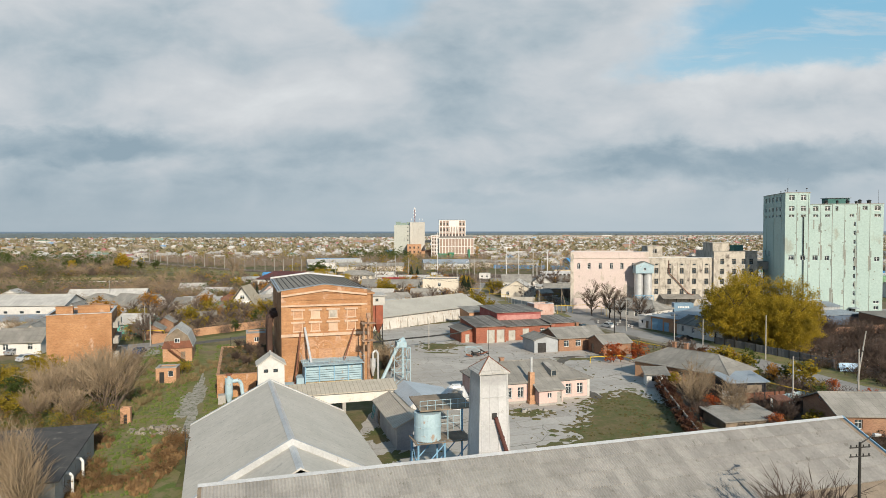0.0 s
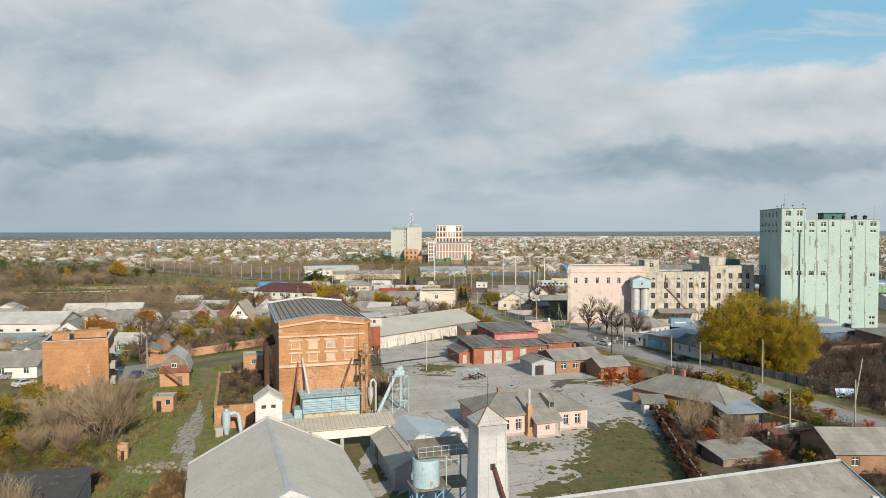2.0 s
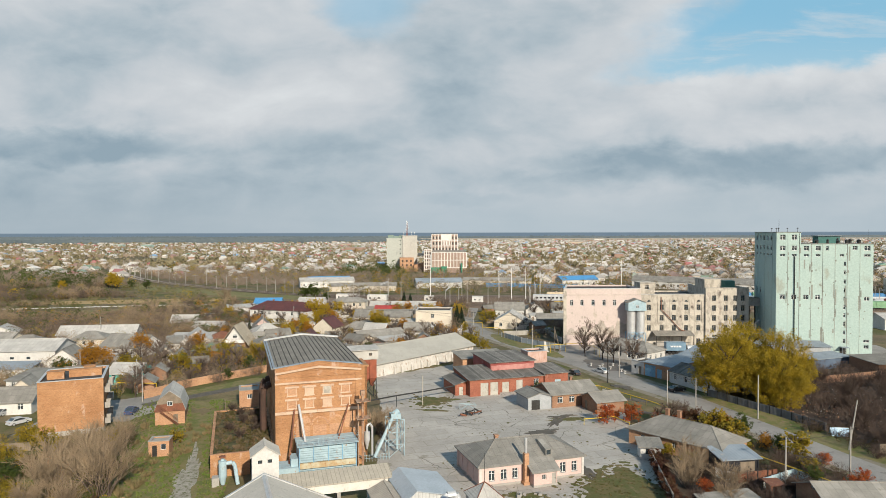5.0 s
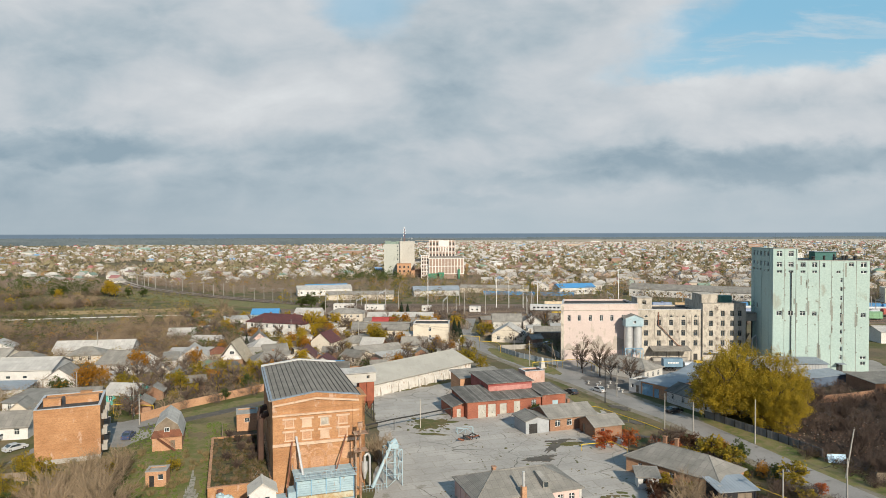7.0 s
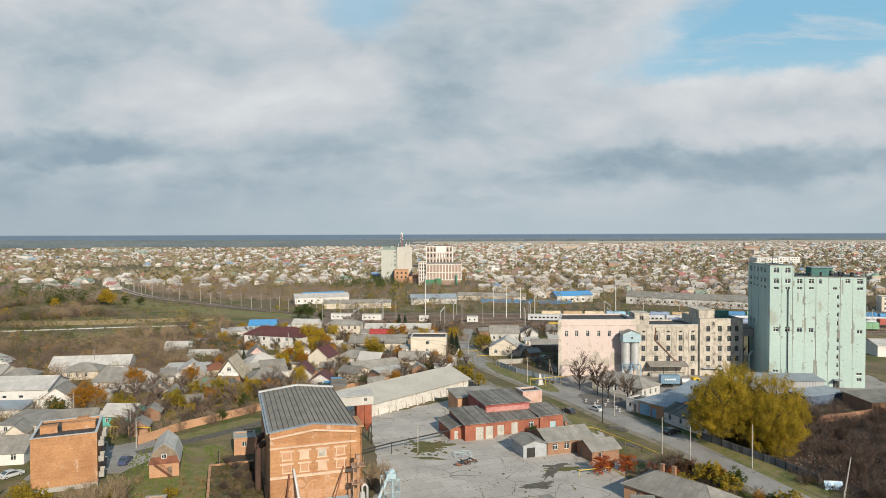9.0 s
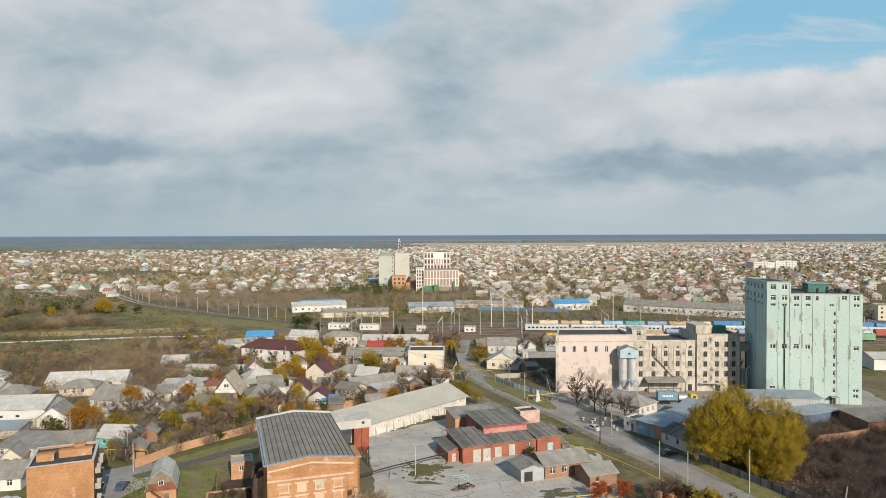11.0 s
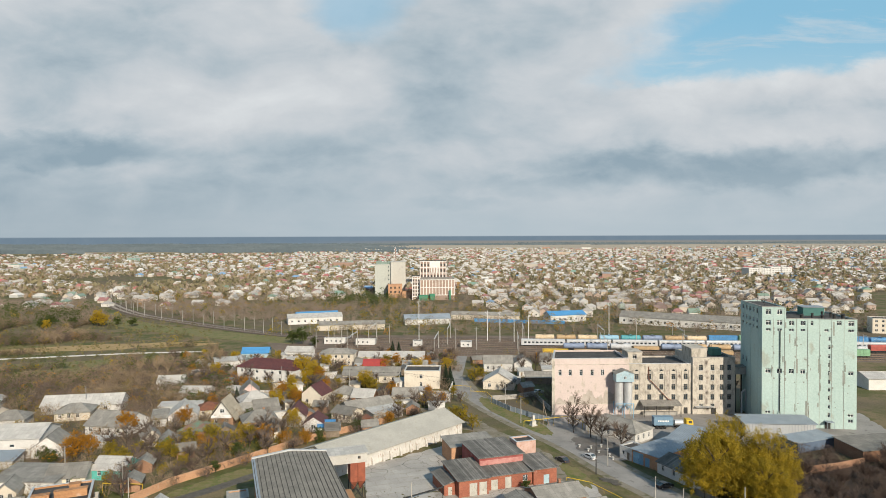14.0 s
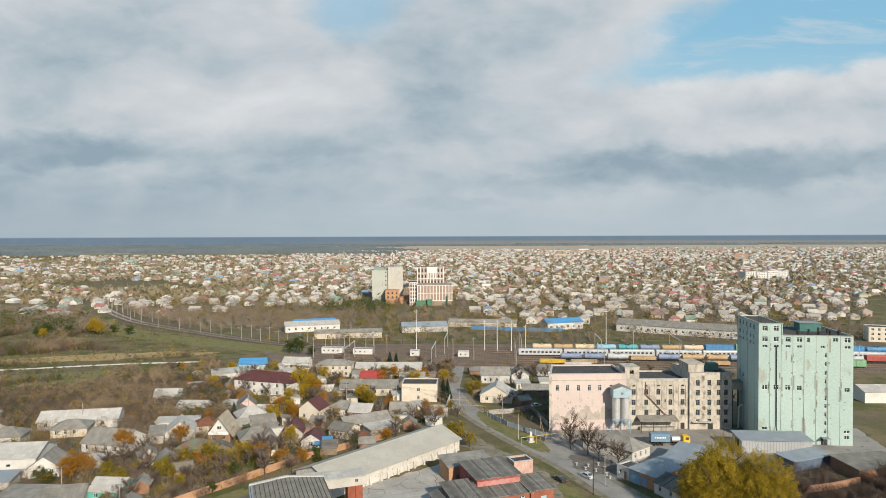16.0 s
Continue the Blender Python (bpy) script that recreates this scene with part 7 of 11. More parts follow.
    part("brick_annex", g, BRICK_PALE, e)
    for i in range(3):
        for z in (5.2, 9.4):
            g = Geo()
            g.box(15 + i * 4.2, 16.6 + i * 4.2, -12.06, -11.95, z, z + 2)
            part("window", g, GLASS, e)
    g = Geo()
    g.box(27, 46, -16, -4, 0, 6.5)
    g.prism([(26.6, -16.4, 6.5), (46.4, -16.4, 6.5), (36.5, -16.4, 8.6)], (0, 0, 0), (0, 12.6, 0))
    part("low_annex", g, BRICK_PALE, e)
    g = Geo()
    g.box(31, 40, 8, 11, 15, 17.5)
    part("gallery", g, cream, e, "raised concrete gallery to the next block")
    return e


def far_block():
    e = thing("far_block", pose(-3.6, 634, 0, 0, 0, 3.0), "distant stepped grain block of white frames and brown panels", "industrial building")
    brown = material("brown_panel", (0.36, 0.27, 0.225), (0.28, 0.205, 0.165), 0.08, 1)
    pale = material("white_frame_paint", (0.70, 0.68, 0.65), (0.62, 0.60, 0.57), 0.2, 2)
    for x0, x1, y0, y1, z0, z1 in ((0.0, 33.5, 0.0, 16.0, 0.0, 19.6), (0.3, 25.5, 5.0, 16.0, 19.6, 37.4), (-7.2, 0.0, 3.0, 17.0, 0.0, 22.5)):
        g = Geo()
        g.box(x0, x1, y0, y1, z0, z1)
        part("body", g, brown, e)

    def frame_front(x0, x1, y, z0, z1, bays, levels):
        g = Geo()
        for i in range(bays + 1):
            x = x0 + (x1 - x0) * i / bays
            g.box(x - 0.32, x + 0.32, y - 0.45, y, z0, z1)
        for z in levels:
            g.box(x0 - 0.32, x1 + 0.32, y - 0.55, y - 0.003, z, z + 0.55)
        part("frame", g, pale, e, "white concrete frame")

    frame_front(0.0, 33.5, 0.0, 4.5, 19.6, 11, (4.5, 11.8, 19.3))
    frame_front(0.3, 25.5, 5.0, 20.4, 37.4, 8, (25.5, 31.0, 36.9))
    frame_front(-7.2, -0.4, 3.0, 0.0, 22.5, 3, (3.0, 6.5, 10.0, 13.5, 17.0, 20.5, 22.2))
    for i in range(3):
        g = Geo()
        x = 9.75 + 3.15 * i
        g.box(x, x + 3.15, 4.8, 5.0, 31.5, 37.0)
        g.box(x + 1.1, x + 2.0, 4.75, 4.8, 26.3, 30.8)
        part("white_panel", g, pale, e, "white infill panel")
    for i in range(8):
        for z in (21.4, 26.9, 32.4):
            if z == 32.4 and 3 <= i <= 5:
                continue
            g = Geo()
            x = 0.3 + 3.15 * i
            g.box(x + 0.9, x + 2.2, 4.93, 5.02, z, z + 2.6)
            part("window", g, GLASS, e)
    for i in range(3):
        for z in (4.2, 7.6, 11.0, 14.6, 18.0):
            g = Geo()
            g.box(-6.6 + 2.27 * i, -5.6 + 2.27 * i, 2.94, 3.02, z, z + 1.7)
            part("window", g, GLASS, e)
    # grey lean-to roof over the lower part
    g = Geo()
    g.hexa([(-0.4, -0.6, 19.6), (33.9, -0.6, 19.6), (33.9, 5.0, 19.6), (-0.4, 5.0, 19.6), (1.2, 1.5, 21.2), (32.6, 1.5, 21.2), (32.6, 5.0, 21.8), (1.2, 5.0, 21.8)])
    part("roof", g, SLATE, e)
    for x0, x1, y0, y1, z in ((25.5, 33.9, 5.0, 16.3, 19.75), (0.0, 25.8, 4.7, 16.3, 37.5), (-7.6, -0.1, 2.6, 17.4, 22.6)):
        g = Geo()
        g.box(x0, x1, y0, y1, z, z + 0.3)
        part("roof", g, FELT, e)
    for x0, x1, y0, h in ((-1.5, 7.5, -6, 5.0), (9.0, 14.0, -5, 6.0), (28.0, 29.4, -3, 9.0)):
        g = Geo()
        g.box(x0, x1, y0, -0.6, 0, h)
        g.box(x0 - 0.25, x1 + 0.25, y0 - 0.25, -0.6, h, h + 0.25)
        part("annex", g, GREEN_PAINT, e, "low green sheet-metal annex")
    return e


far_elevator()
far_block()


# ---- trees and bushes ----
def spike(g, a, b, r, slot=0):
    """A thin tapering twig."""
    a, b = Vector(a), Vector(b)
    axis = b - a
    side = axis.cross(Vector((0.31, 0.17, 0.93))).normalized() * r
    other = axis.cross(side).normalized() * r
    base = len(g.v)
    g.v += [tuple(a + side), tuple(a - 0.5 * side + 0.87 * other), tuple(a - 0.5 * side - 0.87 * other), tuple(b)]
    g.f += [(base, base + 1, base + 3), (base + 1, base + 2, base + 3), (base + 2, base, base + 3)]
    g.s += [slot] * 3


def sway(rnd, v, amount):
    return (v.normalized() + Vector((rnd.uniform(-1, 1), rnd.uniform(-1, 1), rnd.uniform(-0.6, 0.8))) * amount).normalized()


def bare_crown(seed, h, limbs, shoots, twigs, spread, trunk_r, bushy=False):
    """Trunk and crown of a leafless tree (or many-stemmed bush) h metres high."""
    rnd = random.Random(seed)
    t, c, tips = Geo(), Geo(), []
    top = Vector((rnd.uniform(-0.3, 0.3), rnd.uniform(-0.3, 0.3), h * 0.62))
    if not bushy:
        t.tube((0, 0, -0.2), top * 0.55, trunk_r, trunk_r * 0.65, 7)
        t.tube(top * 0.55, top, trunk_r * 0.65, trunk_r * 0.25, 6)
    for i in range(limbs):
        w = 2 * math.pi * (i * 0.381 + rnd.uniform(0, 0.1))
        if bushy:
            a = Vector((rnd.uniform(-0.5, 0.5) * spread * h * 0.3, rnd.uniform(-0.5, 0.5) * spread * h * 0.3, -0.1))
            way = Vector((math.cos(w) * spread * rnd.uniform(0.2, 1.0), math.sin(w) * spread * rnd.uniform(0.2, 1.0), 1.0)).normalized()
            length = h * rnd.uniform(0.55, 0.8)
            r = 0.05
        else:
            k = rnd.uniform(0.3, 1.0)
            a = top * k
            way = Vector((math.cos(w) * spread, math.sin(w) * spread, rnd.uniform(0.5, 1.3))).normalized()
            length = h * rnd.uniform(0.25, 0.42)
            r = trunk_r * 0.42
        b = a + way * length
        t.tube(a, b, r, r * 0.4, 4, caps=False)
        for j in range(shoots):
            p = a.lerp(b, rnd.uniform(0.35, 1.0))
            v = sway(rnd, way, 0.6)
            q = p + v * length * rnd.uniform(0.3, 0.6)
            spike(c, p, q, 0.035)
            tips.append(q)
            for m in range(twigs):
                s = p.lerp(q, rnd.uniform(0.2, 1.0))
                e = s + sway(rnd, v, 0.75) * length * rnd.uniform(0.16, 0.36)
                spike(c, s, e, 0.022)
    return t, c, tips


def leaf_crown(seed, h, radius, low, clumps, per, size, tips=None):
    """Many small leaves in uneven clumps within an egg-shaped crown."""
    rnd = random.Random(seed)
    c = Geo()
    for k in range(clumps):
        w, u = rnd.uniform(0, 2 * math.pi), rnd.uniform(-1, 1)
        s = math.sqrt(1 - u * u)
        f = rnd.uniform(0.3, 1.0) * (1 + 0.22 * noise.noise((math.cos(w) * 2, math.sin(w) * 2, u * 2 + seed)))
        mid = Vector((math.cos(w) * s * radius * f, math.sin(w) * s * radius * f, low + (h - low) * (0.5 + 0.5 * u * f)))
        r = radius * rnd.uniform(0.13, 0.3)
        for i in range(per):
            p = mid + Vector((rnd.gauss(0, 0.5), rnd.gauss(0, 0.5), rnd.gauss(0, 0.45))) * r
            a = Vector((rnd.uniform(-1, 1), rnd.uniform(-1, 1), rnd.uniform(-0.4, 0.4))).normalized() * size * rnd.uniform(0.6, 1.3)
            b = a.cross(Vector((rnd.uniform(-1, 1), rnd.uniform(-1, 1), rnd.uniform(0.2, 1)))).normalized() * size * 0.7
            c.face([p - a, p + b, p + a, p - b])
    return c


TREES = {}


def tree(kind, x, y, size=1.0, turn=None, label="", category="tree", group="", z=0.0):
    """A copy of one of the tree kinds."""
    rnd = random.Random(int(x * 31 + y * 17))
    proto = TREES[kind][rnd.randrange(len(TREES[kind]))]
    s = size * rnd.uniform(0.9, 1.1)
    m = pose(x, y, z, 0, 0, rnd.uniform(0, 360) if turn is None else turn) @ Matrix.Diagonal((s, s, s * rnd.uniform(0.92, 1.08), 1))
    if "used" not in proto:
        proto["used"] = 1
        proto.matrix_basis = m
        ob = proto
    else:
        ob = copy_thing(proto, m)
        ob.scale = (s, s, s)
    if label:
        ob["label"] = label
    if group:
        ob["group"] = group
    return ob


def tree_kind(kind, name, label, category, recipes, group=""):
    TREES[kind] = []
    for t, c, tm, cm in recipes:
        e = thing(name, pose(0, 0, 0), label, category, group)
        part("trunk", t, tm, e)
        part("crown", c, cm, e)
        TREES[kind].append(e)


def leafy(seed, h, radius, low, clumps, per, size):
    t, c, tips = bare_crown(seed, h, 11, 3, 1, 0.8, 0.035 * h)
    return t, leaf_crown(seed, h, radius, low, clumps, per, size)


def with_twigs(seed, h, limbs, shoots, twigs, spread, r, leaf=0):
    t, c, tips = bare_crown(seed, h, limbs, shoots, twigs, spread, r)
    return t, c


def willow_crown(seed, h, radius):
    """A broad crown of several domes: shoots rise from the limbs and carry small leaves along them."""
    t, c, tips = bare_crown(seed, h, 16, 4, 2, 0.85, 0.5)
    rnd = random.Random(seed + 400)
    crown = Geo()
    domes = [(Vector((0, 0, h * 0.56)), radius * 0.8, h * 0.44)]
    for k in range(9):
        w, f = 2 * math.pi * (k * 0.382), rnd.uniform(0.42, 0.66)
        domes.append((Vector((math.cos(w) * radius * f, math.sin(w) * radius * f, h * rnd.uniform(0.22, 0.58))), radius * rnd.uniform(0.34, 0.5), h * rnd.uniform(0.2, 0.3)))
    for mid, r, tall in domes:
        for i in range(int(95 * (r / radius * 2) ** 1.6)):
            w, up = rnd.uniform(0, 2 * math.pi), rnd.uniform(-0.75, 1.0)
            s, f = math.sqrt(1 - up * up), rnd.uniform(0.62, 1.04) + 0.12 * noise.noise((math.cos(w) * 3, math.sin(w) * 3, up * 3 + seed))
            way = Vector((math.cos(w) * s, math.sin(w) * s, up))
            p = mid + Vector((way.x * r * f, way.y * r * f, way.z * tall * f))
            shoot = (way + Vector((rnd.gauss(0, 0.3), rnd.gauss(0, 0.3), 0.75))).normalized() * rnd.uniform(0.9, 1.9)
            for j in range(62):
                q = p + shoot * rnd.uniform(-0.5, 0.9) + Vector((rnd.gauss(0, 0.34), rnd.gauss(0, 0.34), rnd.gauss(0, 0.3)))
                if q.z < 0.8:
                    continue
                a = (shoot * 0.5 + Vector((rnd.uniform(-1, 1), rnd.uniform(-1, 1), rnd.uniform(-1, 1)))).normalized() * rnd.uniform(0.13, 0.25)
                b = a.cross(Vector((rnd.uniform(-1, 1), rnd.uniform(-1, 1), rnd.uniform(-1, 1)))).normalized() * rnd.uniform(0.06, 0.11)
                crown.face([q - a, q + b, q + a, q - b])
    return t, crown


tree_kind("bare", "bare_tree", "leafless grey-brown tree with fine twigs", "tree", [(*with_twigs(s, 8.0, 20, 11, 8, 0.75, 0.17), BARK, TWIG) for s in (1, 2, 3)])
tree_kind("bare_pale", "bare_tree", "leafless tree with pale bark", "tree", [(*with_twigs(s, 9.0, 16, 8, 5, 0.5, 0.16), TWIG_PALE, TWIG_PALE) for s in (4, 5)])
tree_kind("bush", "bare_bush", "large leafless bush with many thin stems", "bush", [(*bare_crown(s, 5.5, 26, 7, 6, 0.8, 0.1, True)[:2], TWIG, TWIG_PALE) for s in (6, 7, 8)])
tree_kind("stems", "bare_shrub", "tall pale leafless shrub with upright stems", "shrub", [(*bare_crown(s, 7.5, 30, 6, 4, 0.28, 0.1, True)[:2], TWIG_PALE, TWIG_PALE) for s in (9, 10)])
tree_kind("dark", "bare_bush", "dark leafless thicket of thin stems", "bush", [(*bare_crown(s, 4.5, 24, 9, 8, 0.85, 0.1, True)[:2], LOT_TWIG, LOT_TWIG) for s in (11, 12)])
tree_kind("willow", "large_tree", "large spreading tree with olive-yellow autumn leaves", "tree", [(*willow_crown(s, 17.6, 8.2), BARK, LEAF_WILLOW) for s in (21, 22)])
tree_kind("olive", "garden_tree", "garden tree with thin olive-yellow leaves", "tree", [(*leafy(s, 5.5, 2.5, 0.7, 60, 26, 0.17), BARK, LEAF_OLIVE) for s in (23, 24)])
tree_kind("gold", "autumn_tree", "tree with dense golden-orange autumn leaves", "tree", [(*leafy(s, 7.5, 3.1, 1.0, 80, 30, 0.19), BARK, LEAF_GOLD) for s in (25, 26)])
tree_kind("yellow", "autumn_tree", "tree with bright yellow autumn leaves", "tree", [(*leafy(s, 8.5, 3.4, 1.2, 90, 30, 0.2), BARK, LEAF_YELLOW) for s in (27, 28)])
tree_kind("green", "garden_tree", "small tree still in dull green leaf", "tree", [(*leafy(s, 5.0, 2.3, 0.6, 60, 28, 0.17), BARK, LEAF_GREEN) for s in (29, 30)])
tree_kind("rust", "red_bush", "round bush with rust-red leaves", "bush", [(*leafy(s, 3.4, 1.9, 0.1, 50, 26, 0.14), BARK, LEAF_RUST) for s in (31, 32)])
tree_kind("creeper", "creeper", "dark maroon creeper grown over the garden fence", "creeper", [(*leafy(s, 2.7, 1.6, 0.0, 50, 40, 0.12), BARK, LEAF_CREEPER) for s in (37, 38)])
tree_kind("low_olive", "bush", "low bush with olive-brown leaves", "bush", [(*leafy(s, 2.6, 1.7, 0.0, 40, 24, 0.14), BARK, LEAF_OLIVE) for s in (33, 34)])


def fir(seed, h):
    rnd = random.Random(seed)
    t, c = Geo(), Geo()
    t.tube((0, 0, -0.1), (0, 0, h), 0.16, 0.03, 6)
    for k in range(26):
        z = 0.5 + (h - 0.7) * k / 26
        r = (1 - k / 27) * h * 0.26
        for i in range(12):
            w = 2 * math.pi * (i + rnd.random()) / 12
            a = Vector((0, 0, z + 0.3))
            b = Vector((math.cos(w) * r, math.sin(w) * r, z - 0.25 * r))
            d = (b - a).cross(Vector((0, 0, 1))).normalized() * r * 0.22
            c.face([a, b + d * 0.5 - Vector((0, 0, 0.1)), b * 1.05, b - d])
    return t, c


tree_kind("fir", "fir_tree", "dense dark green fir tree", "fir", [(*fir(s, 8.0), BARK, LEAF_FIR) for s in (35, 36)])

for x, y, s in ((67.5, 151, 1.0), (81, 152.5, 0.97), (74, 158, 0.92), (75.5, 143.5, 0.66)):
    tree("willow", x, y, s)
# the works' west side
for x, y, s in ((-49.5, 97, 1.25), (-53, 101, 1.1), (-58, 106, 1.05), (-55.5, 111, 0.95), (-60, 113, 1.0), (-57, 119, 0.85), (-56, 96, 1.0), (-60, 101, 0.9), (-62, 108, 0.9), (-52, 91, 0.75), (-57, 91, 0.7)):
    tree("bush", x, y, s * 1.25, group="bushes behind the works")
for x, y, s in ((-37, 57, 1.05), (-40, 60, 1.1), (-42.5, 63, 1.0), (-35, 54, 1.0), (-43, 58, 1.15)):
    tree("stems", x, y, s, group="tall shrubs by the shed")
for x, y, k, s in ((-66, 101, "green", 0.9), (-69, 106, "olive", 0.8), (-64, 96, "low_olive", 1.2), (-72, 101, "green", 0.8), (-61, 93, "low_olive", 1.3), (-67, 92, "green", 0.7), (-75, 108, "low_olive", 1.2), (-70, 97, "low_olive", 1.4)):
    tree(k, x, y, s, group="leafy bushes behind the works")
for x, y, s in ((-64, 110.5, 1.1), (-70, 117, 1.2), (-74, 119, 1.0), (-58, 118, 0.8), (-48, 120.5, 0.7), (-75, 111, 0.9)):
    tree("olive", x, y, s * 0.8)
for x, y, s in ((-11.2, 126, 0.95), (-9.6, 127.5, 0.8), (-10.2, 123.5, 0.75)):
    tree("bush", x, y, s, label="dense leafless bush beside the brick mill")
for x, y in ((-33.5, 121), (-38, 127), (-37, 117), (-35.5, 126), (-40.5, 130), (-34, 113), (-36, 122), (-32.5, 117)):
    tree("dark", x, y, 0.4, z=3.4, label="dark dry shrub growing on the flat roof", group="shrubs on the flat roof")
# gate and gardens on the east side
for x, y, s in ((34.4, 132.0, 1.15), (39.6, 132.5, 1.3), (36.9, 134.6, 0.6), (45, 133, 0.8), (62, 96, 0.9), (65, 99, 0.8), (57, 86, 0.8), (64.5, 108, 0.7)):
    tree("rust", x, y, s)
for i in range(24):
    t = i / 23
    tree("creeper", 38.4 - 7.2 * t, 119 - 40 * t, 0.8 + 0.15 * math.sin(i * 2.3), group="creeper on the fence")
for x, y, s in ((40.5, 103.5, 1.0), (43.5, 98, 0.8), (38, 98.5, 0.9), (41, 92, 0.7)):
    tree("bush", x, y, s)
for x, y, s in ((48, 121, 0.9), (50.5, 117, 1.0), (53, 113, 0.9), (49, 126, 0.8), (46.5, 124, 0.9)):
    tree("low_olive", x, y, s * 1.3)
for x, y, s in ((60, 113.6, 0.75), (55.2, 116, 0.6)):
    tree("green", x, y, s)
for x, y, s in ((47, 131, 0.7), (50, 133, 0.6), (43.6, 128, 0.6)):
    tree("bare", x, y, s)
for x, y, s in ((47.6, 210.5, 1.2), (50.6, 199, 1.25), (52.4, 193.2, 1.15), (56.2, 186.6, 1.1), (46.4, 204, 0.8)):
    tree("bare", x, y, s, label="tall leafless tree before the white office")
for x, y, s in ((122, 168, 1.0), (128, 172, 1.1), (118, 164, 0.9), (133, 165, 1.1), (110, 160, 0.9), (125, 158, 1.0), (139, 172, 1.0), (102, 158, 0.8), (97, 165, 0.8), (113, 150, 0.9), (104, 146, 0.8), (121, 146, 1.0), (94, 150, 0.8), (88, 140, 0.7), (96, 132, 0.8), (106, 134, 0.8), (84, 128, 0.7), (90, 120, 0.8), (80, 116, 0.6), (98, 118, 0.8)):
    tree("dark", x, y, s * 1.3, group="thicket below the elevator")
for x, y, s in ((11.5, 213, 1.15), (15, 208, 0.9), (9.5, 218, 0.9)):
    tree("olive", x, y, s)
for x, y, s in ((12, 183.5, 0.5), (10, 184.6, 0.6), (8.2, 186, 0.4), (24.5, 158.5, 0.55)):
    tree("green", x, y, s)
# streets to the north-west
for kind, x, y, s in (("gold", -97, 184, 1.15), ("gold", -94.5, 187, 0.9), ("gold", -93, 208, 1.0), ("gold", -47.5, 196, 0.85), ("gold", -71, 263, 0.9), ("yellow", -52, 281, 1.15), ("yellow", -48, 284, 0.95), ("yellow", -49, 246, 0.9), ("gold", -55, 255, 0.8),
                      ("yellow", -0.8, 240, 0.5), ("olive", -20, 259, 1.1), ("olive", -22, 262, 1.0), ("gold", 1, 303, 0.9), ("gold", -18, 301, 0.9), ("gold", -9, 300, 0.8), ("olive", 21, 277, 1.1), ("olive", 24, 281, 1.0),
                      ("olive", -68, 190, 1.2), ("olive", -62, 194, 1.3), ("olive", -57, 191, 1.2), ("olive", -64, 199, 1.0), ("olive", -52, 196, 1.1), ("olive", -70, 182, 1.0), ("olive", -73, 187, 1.0), ("olive", -60, 184, 0.9), ("olive", -79, 176, 1.0), ("olive", -82, 178, 1.1), ("olive", -88, 186, 1.0),
                      ("green", -104, 182, 1.0), ("green", -101, 180, 0.9), ("fir", 8.5, 268, 1.1), ("fir", 10.5, 271, 1.0), ("fir", 9.2, 265, 0.8), ("fir", -16, 330, 1.2), ("fir", -13, 332, 1.0), ("fir", -69, 243, 0.9), ("bare", -84, 200, 1.0), ("bare", -88, 196, 0.9), ("bare", -91, 192, 0.9), ("bare", -78, 186, 0.8), ("bare", -50, 205, 0.9), ("bare", -46, 200, 0.8),
                      ("bare", 46, 305, 1.0), ("bare", 51, 300, 1.1), ("bare", 44, 298, 0.9), ("bare", -56, 276, 1.0), ("bare", -45, 268, 0.9), ("bare_pale", -98, 305, 1.5), ("bare_pale", -95, 308, 1.3), ("bare_pale", -122, 285, 1.1), ("bare_pale", -116, 289, 1.1), ("bare_pale", -111, 286, 1.0), ("bare", 35, 262, 0.7), ("bare", 31, 259, 0.6), ("bare", -41, 330, 1.2), ("bare", 4, 312, 1.0)):
    tree(kind, x, y, s)


# ---- scrub and far woods, past counting ----
def thicket(name, label, spots, mat, tall, spikes, seed, category="scrub", fat=1.0):
    """Shrubs of many thin twigs: a few stems and a rounded cloud of shoots; low weeds are plain tufts."""
    rnd = random.Random(seed)
    g = Geo()
    for x, y, s in spots:
        h = tall * s * rnd.uniform(0.7, 1.25)
        r0 = (0.07 * s + 0.035) * fat
        wide = rnd.uniform(0.42, 0.62)
        for i in range(spikes):
            w = rnd.uniform(0, 6.283)
            if tall < 2 or i % 5 == 0:
                r = h * 0.55 * math.sqrt(rnd.random())
                a = (x + math.cos(w) * r * 0.4, y + math.sin(w) * r * 0.4, rnd.uniform(0, h * 0.2))
                b = (x + math.cos(w) * r * 1.15, y + math.sin(w) * r * 1.15, a[2] + h * rnd.uniform(0.25, 0.75))
            else:
                up = rnd.uniform(-0.6, 1.0)
                q = math.sqrt(1 - up * up) * h * wide * rnd.uniform(0.35, 0.95)
                z = h * (0.5 + 0.4 * up * rnd.uniform(0.5, 1.0))
                a = (x + math.cos(w) * q, y + math.sin(w) * q, z)
                k = h * rnd.uniform(0.12, 0.3)
                v = w + rnd.uniform(-1.1, 1.1)
                b = (a[0] + math.cos(v) * k * 0.7, a[1] + math.sin(v) * k * 0.7, z + k * rnd.uniform(0.0, 1.0))
            spike(g, a, b, r0)
    return tagged(part(name, g, mat), label, category, kind="stuff")


